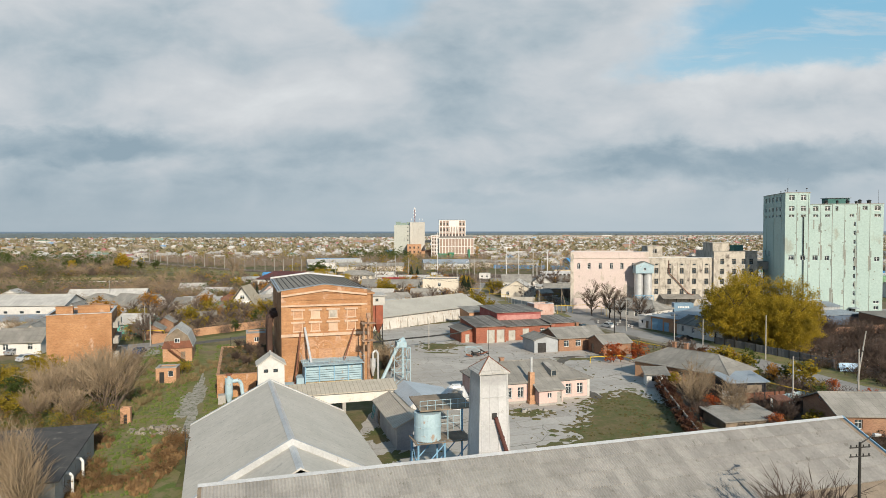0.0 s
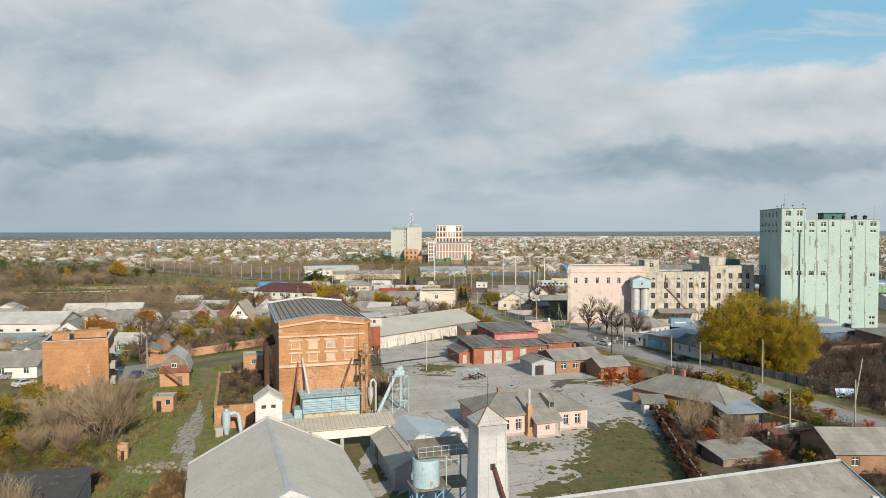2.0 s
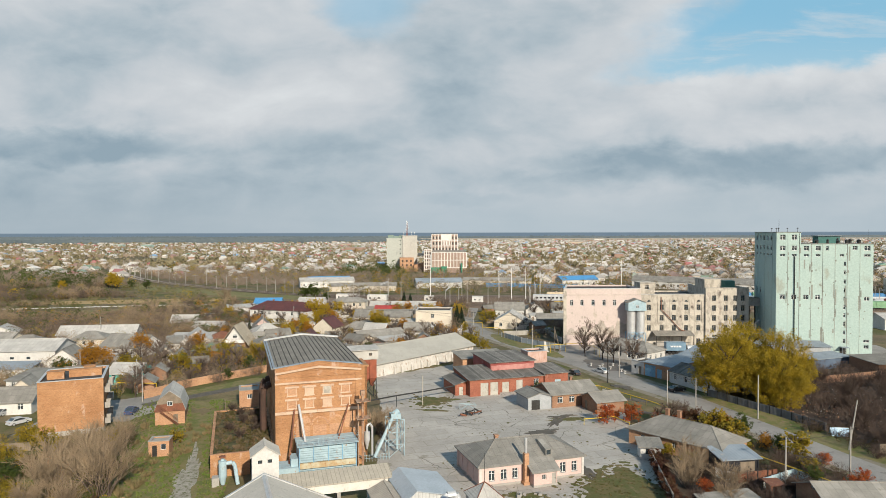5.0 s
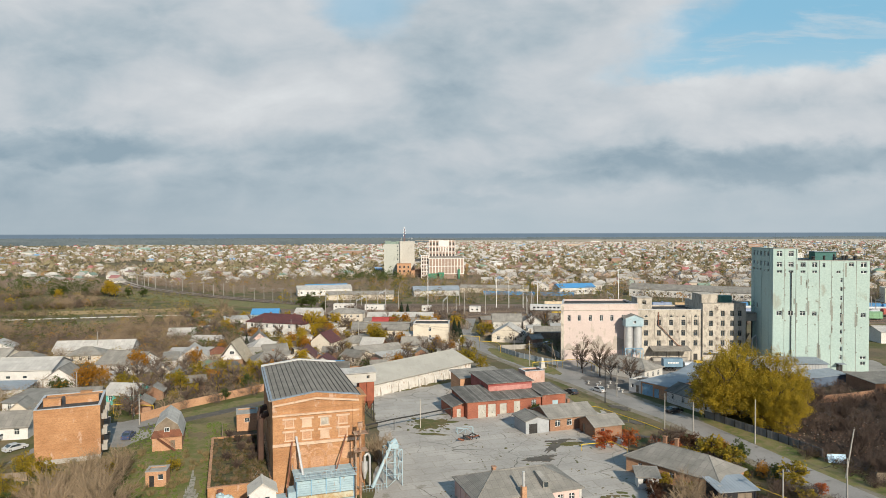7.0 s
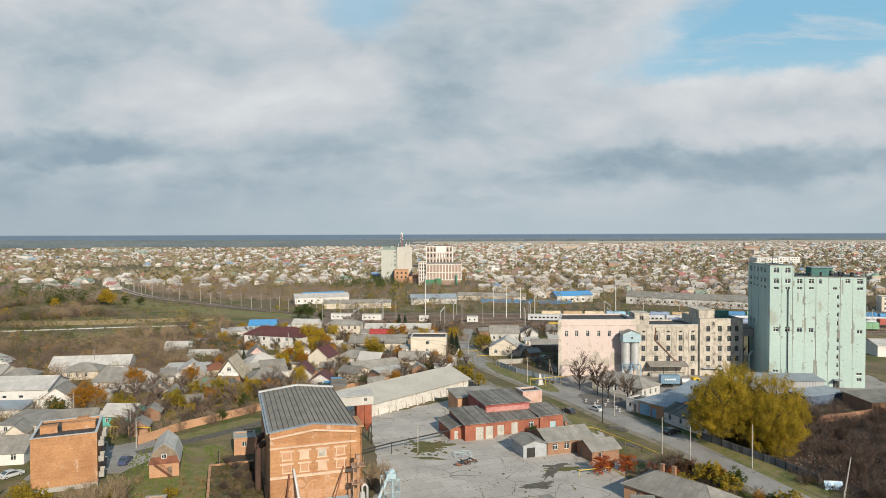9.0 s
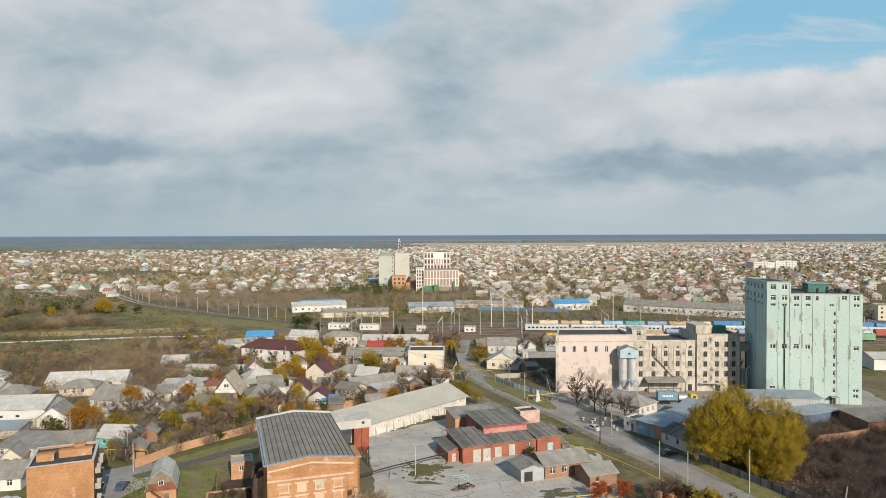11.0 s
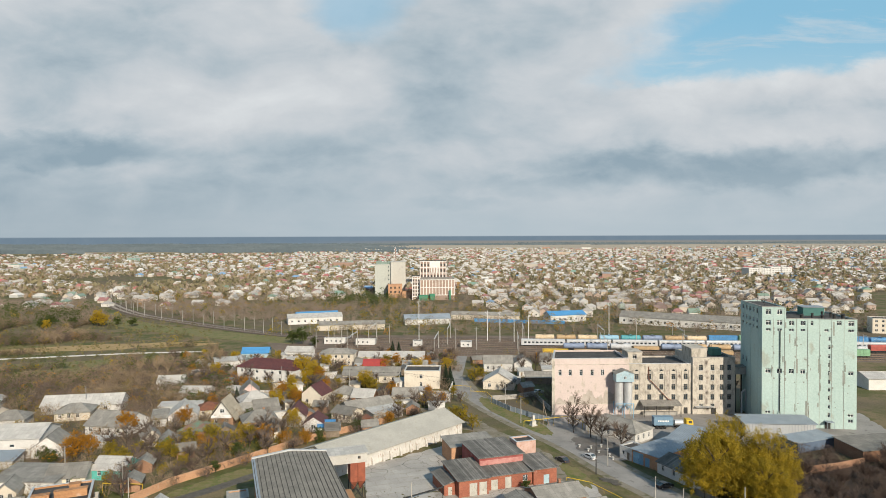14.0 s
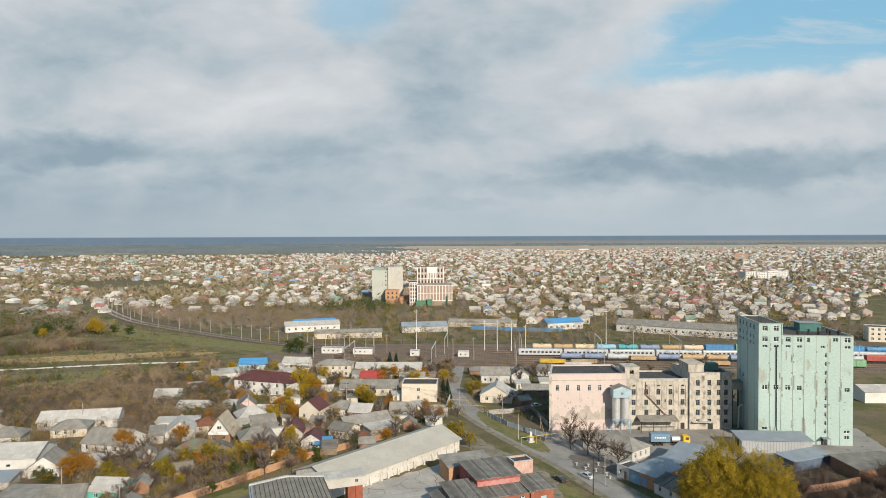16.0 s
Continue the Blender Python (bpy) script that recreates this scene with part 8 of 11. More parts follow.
def leaf_thicket(name, label, spots, mat, tall, leaves, size, seed, category="scrub"):
    rnd = random.Random(seed)
    g = Geo()
    for x, y, s in spots:
        h = tall * s * rnd.uniform(0.7, 1.3)
        for i in range(leaves):
            w, u = rnd.uniform(0, 6.283), rnd.uniform(-0.8, 1)
            q = math.sqrt(max(0, 1 - u * u)) * h * 0.48 * rnd.uniform(0.6, 1.05)
            p = Vector((x + math.cos(w) * q, y + math.sin(w) * q, h * (0.5 + 0.48 * u)))
            a = Vector((rnd.uniform(-1, 1), rnd.uniform(-1, 1), rnd.uniform(-0.5, 0.5))) * size * s
            b = Vector((rnd.uniform(-1, 1), rnd.uniform(-1, 1), rnd.uniform(0, 1))) * size * s
            g.face([p - a, p + b, p + a * 0.8 - b * 0.3])
    return tagged(part(name, g, mat), label, category, kind="stuff")


def scatter(n, x0, x1, y0, y1, keep, seed, s0=0.7, s1=1.3):
    rnd = random.Random(seed)
    out = []
    while len(out) < n:
        x, y = rnd.uniform(x0, x1), rnd.uniform(y0, y1)
        if keep(x, y):
            out.append((x, y, rnd.uniform(s0, s1)))
    return out


def in_scrub(x, y):
    edge = -70 - 0.32 * (y - 240) if y < 330 else -99 - 0.75 * (y - 330)
    meadow = (x + 163) ** 2 / 27 ** 2 + (y - 302 - 0.2 * (x + 163)) ** 2 / 12 ** 2 < 1 or (x + 110) ** 2 / 16 ** 2 + (y - 262 + 0.5 * (x + 110)) ** 2 / 7 ** 2 < 1 or -42 < (x + 181) * 0.59 + (y - 450) * 0.81 - 6 * math.sin((x + 181) * 0.02) < 12 and y > 388 and x > -235 or (x + 185) ** 2 / 64 ** 2 + (y - 375 - 0.2 * (x + 185)) ** 2 / 19 ** 2 < 1 or (x + 150) ** 2 / 60 ** 2 + (y - 330 - 0.17 * (x + 150)) ** 2 / 13 ** 2 < 1
    channel = -20 < y - (352 + 0.24 * (x + 180)) < 5 and x > -235
    clump = noise.noise((x * 0.025, y * 0.025, 3.3)) > -0.25
    return x < edge and not meadow and not channel and clump and x > -0.68 * y - 30


rail_free = lambda x, y: min(math.hypot(x - a, (y - b) * (0.36 if y < b else 1.2)) for a, b in CURVE) > 12
TOWN_TWIG = material("grey_twigs", (0.25, 0.20, 0.155), (0.175, 0.14, 0.11), 0.2, 6, bump=0.0)
thicket("scrub", "wide thicket of leafless grey-brown scrub", scatter(1500, -340, -62, 238, 480, lambda x, y: in_scrub(x, y) and rail_free(x, y), 5), TWIG, 4.6, 72, 6, fat=0.5)
leaf_thicket("scrub", "brown withered undergrowth of the scrub", scatter(1400, -340, -62, 238, 480, lambda x, y: in_scrub(x, y) and rail_free(x, y), 8), material("withered_scrub", (0.18, 0.125, 0.06), (0.095, 0.08, 0.04), 0.1, 2, bump=0.0, kind="leaf"), 3.2, 70, 0.24, 9)
leaf_thicket("scrub", "low bushes on the railway slope and meadows", scatter(330, -290, -66, 262, 520, lambda x, y: x < -66 - 0.4 * (y - 250) and min(math.hypot(x - a, y - b) for a, b in CURVE) > 9 and noise.noise((x * 0.04, y * 0.04, 6.0)) > 0.05, 12), material("brown_olive_leaves", (0.15, 0.125, 0.05), (0.09, 0.085, 0.035), 0.1, 2, bump=0.0, kind="leaf"), 2.4, 80, 0.22, 13)
leaf_thicket("scrub", "olive undergrowth of the scrub", scatter(420, -340, -62, 238, 480, lambda x, y: in_scrub(x, y) and rail_free(x, y), 10), LEAF_OLIVE, 3.0, 80, 0.24, 11)
thicket("scrub", "leafless pale scrub along the railway slope", scatter(900, -340, -62, 238, 480, lambda x, y: in_scrub(x, y) and rail_free(x, y) and noise.noise((x * 0.03, y * 0.03, 9.0)) > 0.05, 15), TWIG_PALE, 5.2, 60, 16, fat=0.5)
leaf_thicket("scrub", "scattered olive-leaved bushes in the scrub", scatter(420, -340, -62, 238, 500, lambda x, y: in_scrub(x, y) and noise.noise((x * 0.02, y * 0.02, 7.0)) > -0.05, 25), LEAF_GREEN, 4.6, 90, 0.34, 26)
leaf_thicket("scrub", "dense dark green trees west of the railway", scatter(70, -400, -235, 455, 600, lambda x, y: rail_free(x, y) and noise.noise((x * 0.02, y * 0.02, 5.0)) > -0.1, 27), LEAF_GREEN, 8.5, 170, 0.55, 28)
for x, y, s in ((-226, 462, 1.35), (-221, 459, 1.1), (-250, 442, 0.9)):
    tree("yellow", x, y, s)
for x, y, s in ((-232, 468, 1.6), (-216, 468, 1.4), (-243, 460, 1.5), (-262, 468, 1.6), (-258, 450, 1.4), (-201, 458, 1.3), (-70, 378, 1.9), (-76, 380, 1.6), (-62, 372, 1.2)):
    tree("green", x, y, s)
leaf_thicket("scrub", "scattered rusty autumn bushes in the scrub", scatter(70, -300, -62, 238, 460, in_scrub, 35), LEAF_GOLD, 3.6, 90, 0.3, 36)
leaf_thicket("scrub", "scattered yellow autumn trees in the scrub", scatter(16, -320, -80, 300, 520, in_scrub, 45), LEAF_YELLOW, 6.0, 160, 0.4, 46)
thicket("scrub", "leafless scrub beyond the railway", scatter(1500, -420, -60, 480, 640, lambda x, y: x > -0.66 * y - 40 and rail_free(x, y) and noise.noise((x * 0.012, y * 0.012, 2.0)) > -0.2, 55), TOWN_TWIG, 4.6, 44, 56, fat=1.0)
thicket("meadow_weeds", "dry tufts and low weeds on the meadows by the railway", scatter(1300, -290, -60, 262, 520, lambda x, y: not in_scrub(x, y) and x < -66 - 0.4 * (y - 250) and min(math.hypot(x - a, y - b) for a, b in CURVE) > 6, 57), material("meadow_tufts", (0.19, 0.16, 0.075), (0.12, 0.115, 0.045), 0.05, 3, bump=0), 1.1, 36, 58)
leaf_thicket("scrub", "dark evergreen and olive trees below the far elevator", scatter(70, -95, -30, 560, 640, lambda x, y: True, 65), LEAF_GREEN, 9.0, 90, 0.6, 66)
leaf_thicket("scrub", "olive and brown trees among the railway sheds", scatter(120, -110, 130, 395, 560, lambda x, y: True, 75), LEAF_OLIVE, 5.0, 60, 0.42, 76)
thicket("town_scrub", "leafless brown trees between the railway and the town", scatter(2100, -330, 420, 405, 720, lambda x, y: abs(x) < 0.7 * y and (x > -60 or y > 500) and rail_free(x, y), 85), TOWN_TWIG, 5.4, 46, 86, fat=1.0)
leaf_thicket("town_scrub", "brown withered undergrowth between the railway and the town", scatter(900, -330, 420, 405, 720, lambda x, y: abs(x) < 0.7 * y and (x > -60 or y > 500) and rail_free(x, y), 83), material("withered_town_scrub", (0.22, 0.165, 0.09), (0.14, 0.12, 0.06), 0.1, 2, bump=0.0, kind="leaf"), 4.2, 60, 0.45, 84)
leaf_thicket("town_shrubs", "olive trees between the railway and the town", scatter(420, -330, 420, 405, 720, lambda x, y: abs(x) < 0.7 * y and (x > -60 or y > 500) and rail_free(x, y), 87), LEAF_OLIVE, 5.2, 60, 0.5, 88)
leaf_thicket("town_shrubs", "dull green trees between the railway and the town", scatter(380, -330, 420, 405, 720, lambda x, y: abs(x) < 0.7 * y and (x > -60 or y > 500) and rail_free(x, y), 89), LEAF_GREEN, 5.0, 50, 0.45, 90)
leaf_thicket("town_shrubs", "rust and gold trees between the railway and the town", scatter(150, -330, 420, 405, 720, lambda x, y: abs(x) < 0.7 * y and (x > -60 or y > 500) and rail_free(x, y), 91), LEAF_GOLD, 5.0, 50, 0.45, 92)


# ---- houses of the streets north of the works ----
WIN2 = row("F", 2, 1.4, 3.2, 1.1, 1.0, 1.3)
WIN3 = row("F", 3, 1.2, 2.7, 1.1, 1.0, 1.3)
building("white_hall", "long white industrial hall with small windows and a pale roof", -154.0, 183.0, 5.0, 46.0, 13.0, 5.6, WHITE_WALL, "gable_x", 2.4, SLATE_PALE, row("F", 9, 3.0, 4.4, 3.2, 1.2, 0.8, 0), category="hall")
building("lean_to", "long low lean-to with pale blue metal roof", -150.0, 174.6, 5.0, 40.0, 6.0, 2.2, WHITE_WALL, "shed", 0.9, STEEL_ROOF, category="shed")
building("grey_long_house", "long low house under a pale grey gabled roof", -133.5, 232.0, 8.0, 26.0, 9.0, 3.0, WHITE_WALL, "gable_x", 2.6, SLATE_PALE, row("F", 5, 2.0, 4.6, 1.0, 1.1, 1.3))
building("cottage", "white cottage with its gable to the street and grey roof", -109.8, 186.0, 10.0, 8.0, 9.0, 3.0, WHITE_WALL, "gable_y", 2.9, SLATE, [("F", 1.2, 1.0, 1.1, 1.3, 1), ("F", 5.4, 1.0, 1.1, 1.3, 1), ("F", 3.5, 3.8, 1.0, 1.0, 1)], chimneys=[(1.2, 3.0, 2.2)])
building("long_cottage", "long white cottage under a broad grey sheet roof", -106.5, 208.5, -14.0, 14.5, 11.5, 3.0, WHITE_WALL, "gable_x", 3.2, SLATE, row("F", 4, 1.4, 3.3, 1.0, 1.1, 1.4), chimneys=[(9, 7, 3.0)])
building("gable_hut", "small house with twin-toned grey gable roof", -82.6, 194.2, 28.0, 5.0, 8.0, 2.6, CREAM_WALL, "gable_y", 2.4, SLATE, [("F", 1.8, 1.0, 1.0, 1.2, 1)])
building("white_gable_house", "bright white house with a tall plain gable and dark windows", -83.8, 216.5, 16.0, 9.0, 9.5, 3.2, WHITE_WALL, "gable_y", 3.2, SLATE_PALE, [("F", 1.4, 1.1, 1.0, 1.4, 1), ("F", 5.2, 1.1, 1.6, 1.4, 2), ("F", 4.0, 4.1, 1.2, 1.1, 1)])
building("white_annex", "low white annex with grey roof", -88.5, 215.2, 16.0, 4.4, 7.0, 2.6, WHITE_WALL, "shed", 1.4, SLATE, [("F", 1.4, 1.0, 1.0, 1.1, 1)], category="annex")
building("green_roof_house", "brick cottage with a dull red and green roof", -75.2, 203.0, -6.0, 8.8, 7.5, 2.5, BRICK_HOUSE, "hip", 2.0, material("dull_red_roof", (0.20, 0.10, 0.08), (0.10, 0.20, 0.14), 0.25, 5), WIN2)
building("pale_store", "low white store with a pale roof", -92.0, 249.0, -3.0, 10.6, 7.0, 3.4, WHITE_WALL, "gable_x", 1.6, SLATE_PALE, WIN2)


def a_frame():
    e = thing("a_frame_house", pose(-70.5, 215.5, 0, 0, 0, 0), "yellowish brick house with a steep pointed roof and balcony", "house")
    w, d = 8.4, 10.0
    g = Geo()
    wall_run(g, (0.6, 0.3), (1, 0), w - 1.2, 0, 2.8, [(1.2, 1.0, 1.2, 1.3), (4.6, 1.0, 1.2, 1.3)], 0.35)
    wall_run(g, (w - 0.6, 0.3), (0, 1), d - 0.6, 0, 2.8, [], 0.35, 0.35, 0.35)
    wall_run(g, (w - 0.6, d - 0.3), (-1, 0), w - 1.2, 0, 2.8, [], 0.35)
    wall_run(g, (0.6, d - 0.3), (0, -1), d - 0.6, 0, 2.8, [], 0.35, 0.35, 0.35)
    part("wall", g, BRICK_HOUSE, e)
    for y in (1.0, d - 0.6):
        g = Geo()
        g.prism([(0.5, y, 2.8), (w - 0.5, y, 2.8), (w / 2, y, 8.0)], (0, 0, 0), (0, 0.3, 0))
        part("gable", g, WHITE_WALL, e)
    g = Geo()
    for s in (-1, 1):
        pts = [(w / 2, -0.3, 8.5), (w / 2, d + 0.2, 8.5), (w / 2 + s * (w / 2 + 0.6), d + 0.2, 2.0), (w / 2 + s * (w / 2 + 0.6), -0.3, 2.0)]
        g.slab(pts if s < 0 else pts[::-1], 0.16)
    part("roof", g, material("tan_sheet_roof", (0.40, 0.35, 0.27), (0.34, 0.30, 0.23), 0.4, 4, kind="sheet", extra=(1.1, 1.6)), e)
    g = Geo()
    g.box(1.0, w - 1.0, -0.4, 1.0, 2.8, 2.95)
    g.box(1.0, w - 1.0, -0.4, -0.33, 2.95, 3.8)
    part("balcony", g, PAINT_WHITE, e)
    for u, z in ((1.8, 1.0), (5.2, 1.0), (3.4, 4.2)):
        fr, pa, si = window_meshes(1.2 if z < 2 else 1.6, 1.3, PAINT_WHITE, 1)
        win = part("window", fr, None, e, at=pose(u, 0.45 if z < 2 else 0.9, z))
        part("pane", pa, None, win)
    return e


a_frame()
building("pink_gable_house", "house with a pinkish gable and wine-red roof edges", -69.6, 250.5, 16.0, 6.6, 8.0, 3.0, STUCCO_PINK, "gable_y", 3.0, SLATE, [("F", 2.6, 1.0, 1.2, 1.3, 1)])
building("pale_hip_house", "cottage with a pale hipped sheet roof", -64.5, 233.5, 26.0, 10.5, 9.5, 2.9, CREAM_WALL, "hip", 3.0, SLATE_PALE, WIN3)
building("brick_hip_house", "orange brick cottage with grey hipped roof", -57.2, 208.6, 22.0, 10.5, 9.0, 3.0, BRICK_HOUSE, "hip", 2.6, SLATE, WIN3, chimneys=[(7, 6, 2.6)])
building("maroon_house", "big two-storey white house with a dark maroon hipped roof", -80.5, 284.5, -20.0, 28.0, 11.0, 6.0, WHITE_WALL, "hip", 3.2, MAROON, row("F", 7, 1.8, 3.7, 3.9, 1.2, 1.4) + row("F", 7, 1.8, 3.7, 0.9, 1.2, 1.4), chimneys=[(8, 6, 3.6), (20, 6, 3.6)])
building("blue_roof_house", "small white house under a bright blue metal roof", -91.5, 331.5, 3.0, 13.0, 8.0, 3.4, PALE_BLUE, "gable_x", 2.2, MARINE, WIN3)
building("white_store", "white flat store beside the scrub", -96.0, 304.0, 20.0, 12.0, 9.0, 4.2, WHITE_WALL, "shed", 0.6, SLATE_PALE, category="store")
building("maroon_cottage", "white cottage with dark maroon roof", -45.6, 214.2, 2.0, 6.6, 8.5, 3.6, WHITE_WALL, "gable_y", 2.8, MAROON, [("F", 2.4, 1.0, 1.2, 1.4, 1), ("F", 2.8, 3.9, 0.9, 0.9, 0)])
building("maroon_porch_house", "white house wing with a dark maroon roof", -38.2, 208.0, 0.0, 6.2, 7.0, 2.8, WHITE_WALL, "gable_y", 2.0, MAROON, [("F", 2.2, 1.0, 1.4, 1.3, 1)], category="house")
building("cream_gable_house", "tall cream house with a brown gabled roof", -45.0, 241.0, -18.0, 8.0, 8.0, 4.4, CREAM_WALL, "gable_y", 3.2, MAROON, [("F", 1.4, 1.2, 1.1, 1.4, 1), ("F", 5.0, 1.2, 1.1, 1.4, 1), ("F", 3.4, 4.8, 1.1, 1.2, 1)])
building("blue_roof_shed", "low shed with pale walls and blue roof", -33.4, 205.6, 3.0, 4.6, 5.0, 2.2, WHITE_WALL, "shed", 0.7, MARINE, category="shed")
building("grey_shed", "low grey shed with sheet roof", -31.4, 221.0, -30.0, 7.8, 7.0, 2.8, CREAM_WALL, "gable_x", 1.6, SLATE, WIN2, category="shed")
building("grey_row", "long low row of sheds under grey roofs", -26.0, 224.5, 30.0, 17.0, 7.0, 2.8, CREAM_WALL, "gable_x", 1.8, SLATE, WIN3, category="row of sheds")
building("flat_shed", "flat-roofed grey shed in the yards", -17.0, 219.0, 32.0, 11.0, 6.0, 2.6, CONCRETE, "shed", 0.5, SLATE_PALE, category="shed")
building("brown_box_shed", "small rust-brown metal box shed", -20.8, 214.0, 32.0, 3.4, 2.6, 2.3, RUST, "shed", 0.2, RUST, category="shed")
building("cream_block", "two-storey cream block with a worn flat roof", -8.3, 266.0, -4.0, 14.4, 11.0, 7.0, CREAM_WALL, "flat", 0, FELT, [("F", 6.2, 4.2, 1.2, 1.6, 1), ("F", 6.3, 1.0, 1.0, 1.6, 1)] + row("R", 3, 1.5, 3.2, 4.2, 1.2, 1.5) + row("R", 3, 1.5, 3.2, 1.0, 1.2, 1.5), category="block", parapet=0.3, coping=ZINC)
building("long_beige_house", "long low house with a beige sheet roof", -34.6, 277.6, -3.0, 24.0, 10.0, 3.2, CREAM_WALL, "gable_x", 2.6, SLATE, row("F", 7, 1.5, 3.2, 1.0, 1.0, 1.4))
building("beige_two_storey", "beige two-storey house with low roof", -50.4, 315.6, -3.0, 16.5, 9.0, 5.6, CREAM_WALL, "hip", 2.0, SLATE, row("F", 5, 1.2, 3.1, 3.6, 1.1, 1.4) + row("F", 5, 1.2, 3.1, 0.9, 1.1, 1.4))
building("white_house", "white house with grey roof by the railway", -70.2, 333.2, -8.0, 13.0, 8.0, 3.8, WHITE_WALL, "gable_x", 2.0, SLATE_PALE, WIN3)
building("long_station_shed", "long low shed with a pale roof near the tracks", -32.3, 322.0, -3.0, 32.0, 8.0, 3.0, CREAM_WALL, "gable_x", 1.8, SLATE_PALE, row("F", 8, 2.0, 3.8, 1.1, 1.0, 1.1), category="shed")
building("hip_house_east", "house with pale hipped roof and dark gable", 23.4, 263.6, -12.0, 12.5, 11.0, 3.2, CREAM_WALL, "gable_y", 3.6, SLATE_PALE, [("F", 2.0, 1.0, 1.2, 1.4, 1), ("F", 8.6, 1.0, 1.2, 1.4, 1)])
building("white_house_east", "white two-part house with grey roof", 27.0, 298.0, -3.0, 13.0, 9.0, 3.8, WHITE_WALL, "gable_x", 2.8, SLATE, WIN3)
building("white_gable_east", "white house with a pointed gable", 41.0, 299.0, -3.0, 8.0, 9.0, 3.4, WHITE_WALL, "gable_y", 3.0, SLATE, [("F", 3.2, 1.0, 1.4, 1.4, 1), ("F", 3.4, 4.0, 1.0, 1.0, 1)])
building("white_shed_east", "low white shed with flat roof", 52.0, 288.0, -6.0, 9.0, 6.0, 2.8, WHITE_WALL, "shed", 0.5, SLATE_PALE, category="shed")
building("dark_shed_east", "dark low shed with grey roof", 42.0, 272.0, -6.0, 11.0, 7.0, 2.8, WOOD, "gable_x", 1.8, SLATE, category="shed")
building("teal_house", "cottage with a turquoise gable and pale roof", -84.9, 169.2, -6.0, 8.2, 8.0, 2.8, TEAL_PAINT, "gable_x", 2.0, SLATE_PALE, WIN2)
building("flat_grey_house", "low house with broad flat grey roof", -105.5, 161.6, -4.0, 16.0, 10.0, 2.8, WHITE_WALL, "shed", 0.9, SLATE, WIN3)
building("small_cottage", "small cream cottage with red window shutters", -100.0, 154.6, 15.0, 4.6, 6.5, 2.4, CREAM_WALL, "gable_y", 2.0, SLATE, [("F", 1.0, 0.9, 1.0, 1.2, 1), ("F", 2.8, 0.9, 1.0, 1.2, 1)])
building("grey_cottage", "grey cottage with two-pitched roof", -93.0, 163.0, 10.0, 9.0, 8.0, 2.7, CREAM_WALL, "gable_x", 2.2, SLATE, WIN2)
building("white_low_house", "low white house among garden trees", -98.5, 194.0, 0.0, 6.0, 4.0, 2.2, WHITE_WALL, "shed", 0.4, SLATE_PALE, category="shed")
building("pale_far_house", "white house with a low grey roof and fence", -124.0, 223.0, 12.0, 11.0, 9.0, 2.8, CREAM_WALL, "hip", 2.2, SLATE, WIN3)
building("hut_with_green_gable", "hut with a green gable and grey roof", -76.5, 190.5, 20.0, 5.0, 6.5, 2.4, GREEN_PAINT, "gable_y", 2.0, SLATE, [])
building("old_barn", "old wooden barn with dark roof", -66.0, 223.5, 20.0, 8.0, 6.0, 2.6, WOOD, "gable_x", 1.8, SLATE, category="barn")
building("red_cottage", "small cottage with a rust-red roof", -77.5, 226.0, 14.0, 7.0, 7.0, 2.6, CREAM_WALL, "hip", 2.0, RUST, WIN2)
building("pale_shed", "row of pale low sheds", -93.0, 232.0, 6.0, 14.0, 5.0, 2.4, WHITE_WALL, "shed", 0.5, SLATE_PALE, category="shed")
# far streets on the west
for i, (x, y, a, w, d, wm, rm, st) in enumerate([(-140, 215, 10, 10, 8, WHITE_WALL, SLATE, "hip"), (-152, 222, -8, 9, 8, CREAM_WALL, SLATE, "gable_x"), (-163, 238, 15, 10, 8, WHITE_WALL, SLATE_PALE, "gable_y"), (-138, 170, 12, 9, 8, BRICK_HOUSE, SLATE, "gable_y"), (-128, 158, 0, 10, 8, WHITE_WALL, SLATE, "hip"), (-116, 148, 8, 8, 7, CREAM_WALL, SLATE, "gable_x"), (-96, 140, 10, 9, 8, WHITE_WALL, SLATE, "gable_x"), (-107, 138, -5, 8, 7, BRICK_HOUSE, SLATE, "hip"),
                                                (-58, 226, 24, 8, 7, CREAM_WALL, SLATE, "gable_x"), (-35, 248, -20, 9, 7, WHITE_WALL, SLATE, "hip"), (-27, 242, -15, 8, 7, BRICK_HOUSE, SLATE_PALE, "gable_x"), (-12, 243, -6, 9, 6, CREAM_WALL, SLATE, "gable_x"), (-108, 268, 5, 10, 7, WHITE_WALL, SLATE_PALE, "gable_x"), (-62, 296, -10, 10, 7, CREAM_WALL, SLATE, "hip"), (-10, 296, -3, 11, 8, BRICK_HOUSE, SLATE, "gable_x"), (-28, 300, -3, 10, 7, WHITE_WALL, RED_ROOF, "gable_x"), (55, 312, -5, 9, 7, WHITE_WALL, SLATE, "gable_x"), (62, 300, -8, 9, 7, BRICK_HOUSE, SLATE, "hip"), (70, 316, -6, 12, 6, CREAM_WALL, SLATE_PALE, "gable_x")]):
    building("street_house", "plain village house with grey sheet roof", x, y, a, w, d, 2.8, wm, st, 2.3, rm, row("F", 2, 1.5, w - 4.2, 1.0, 1.1, 1.3), group="village houses")

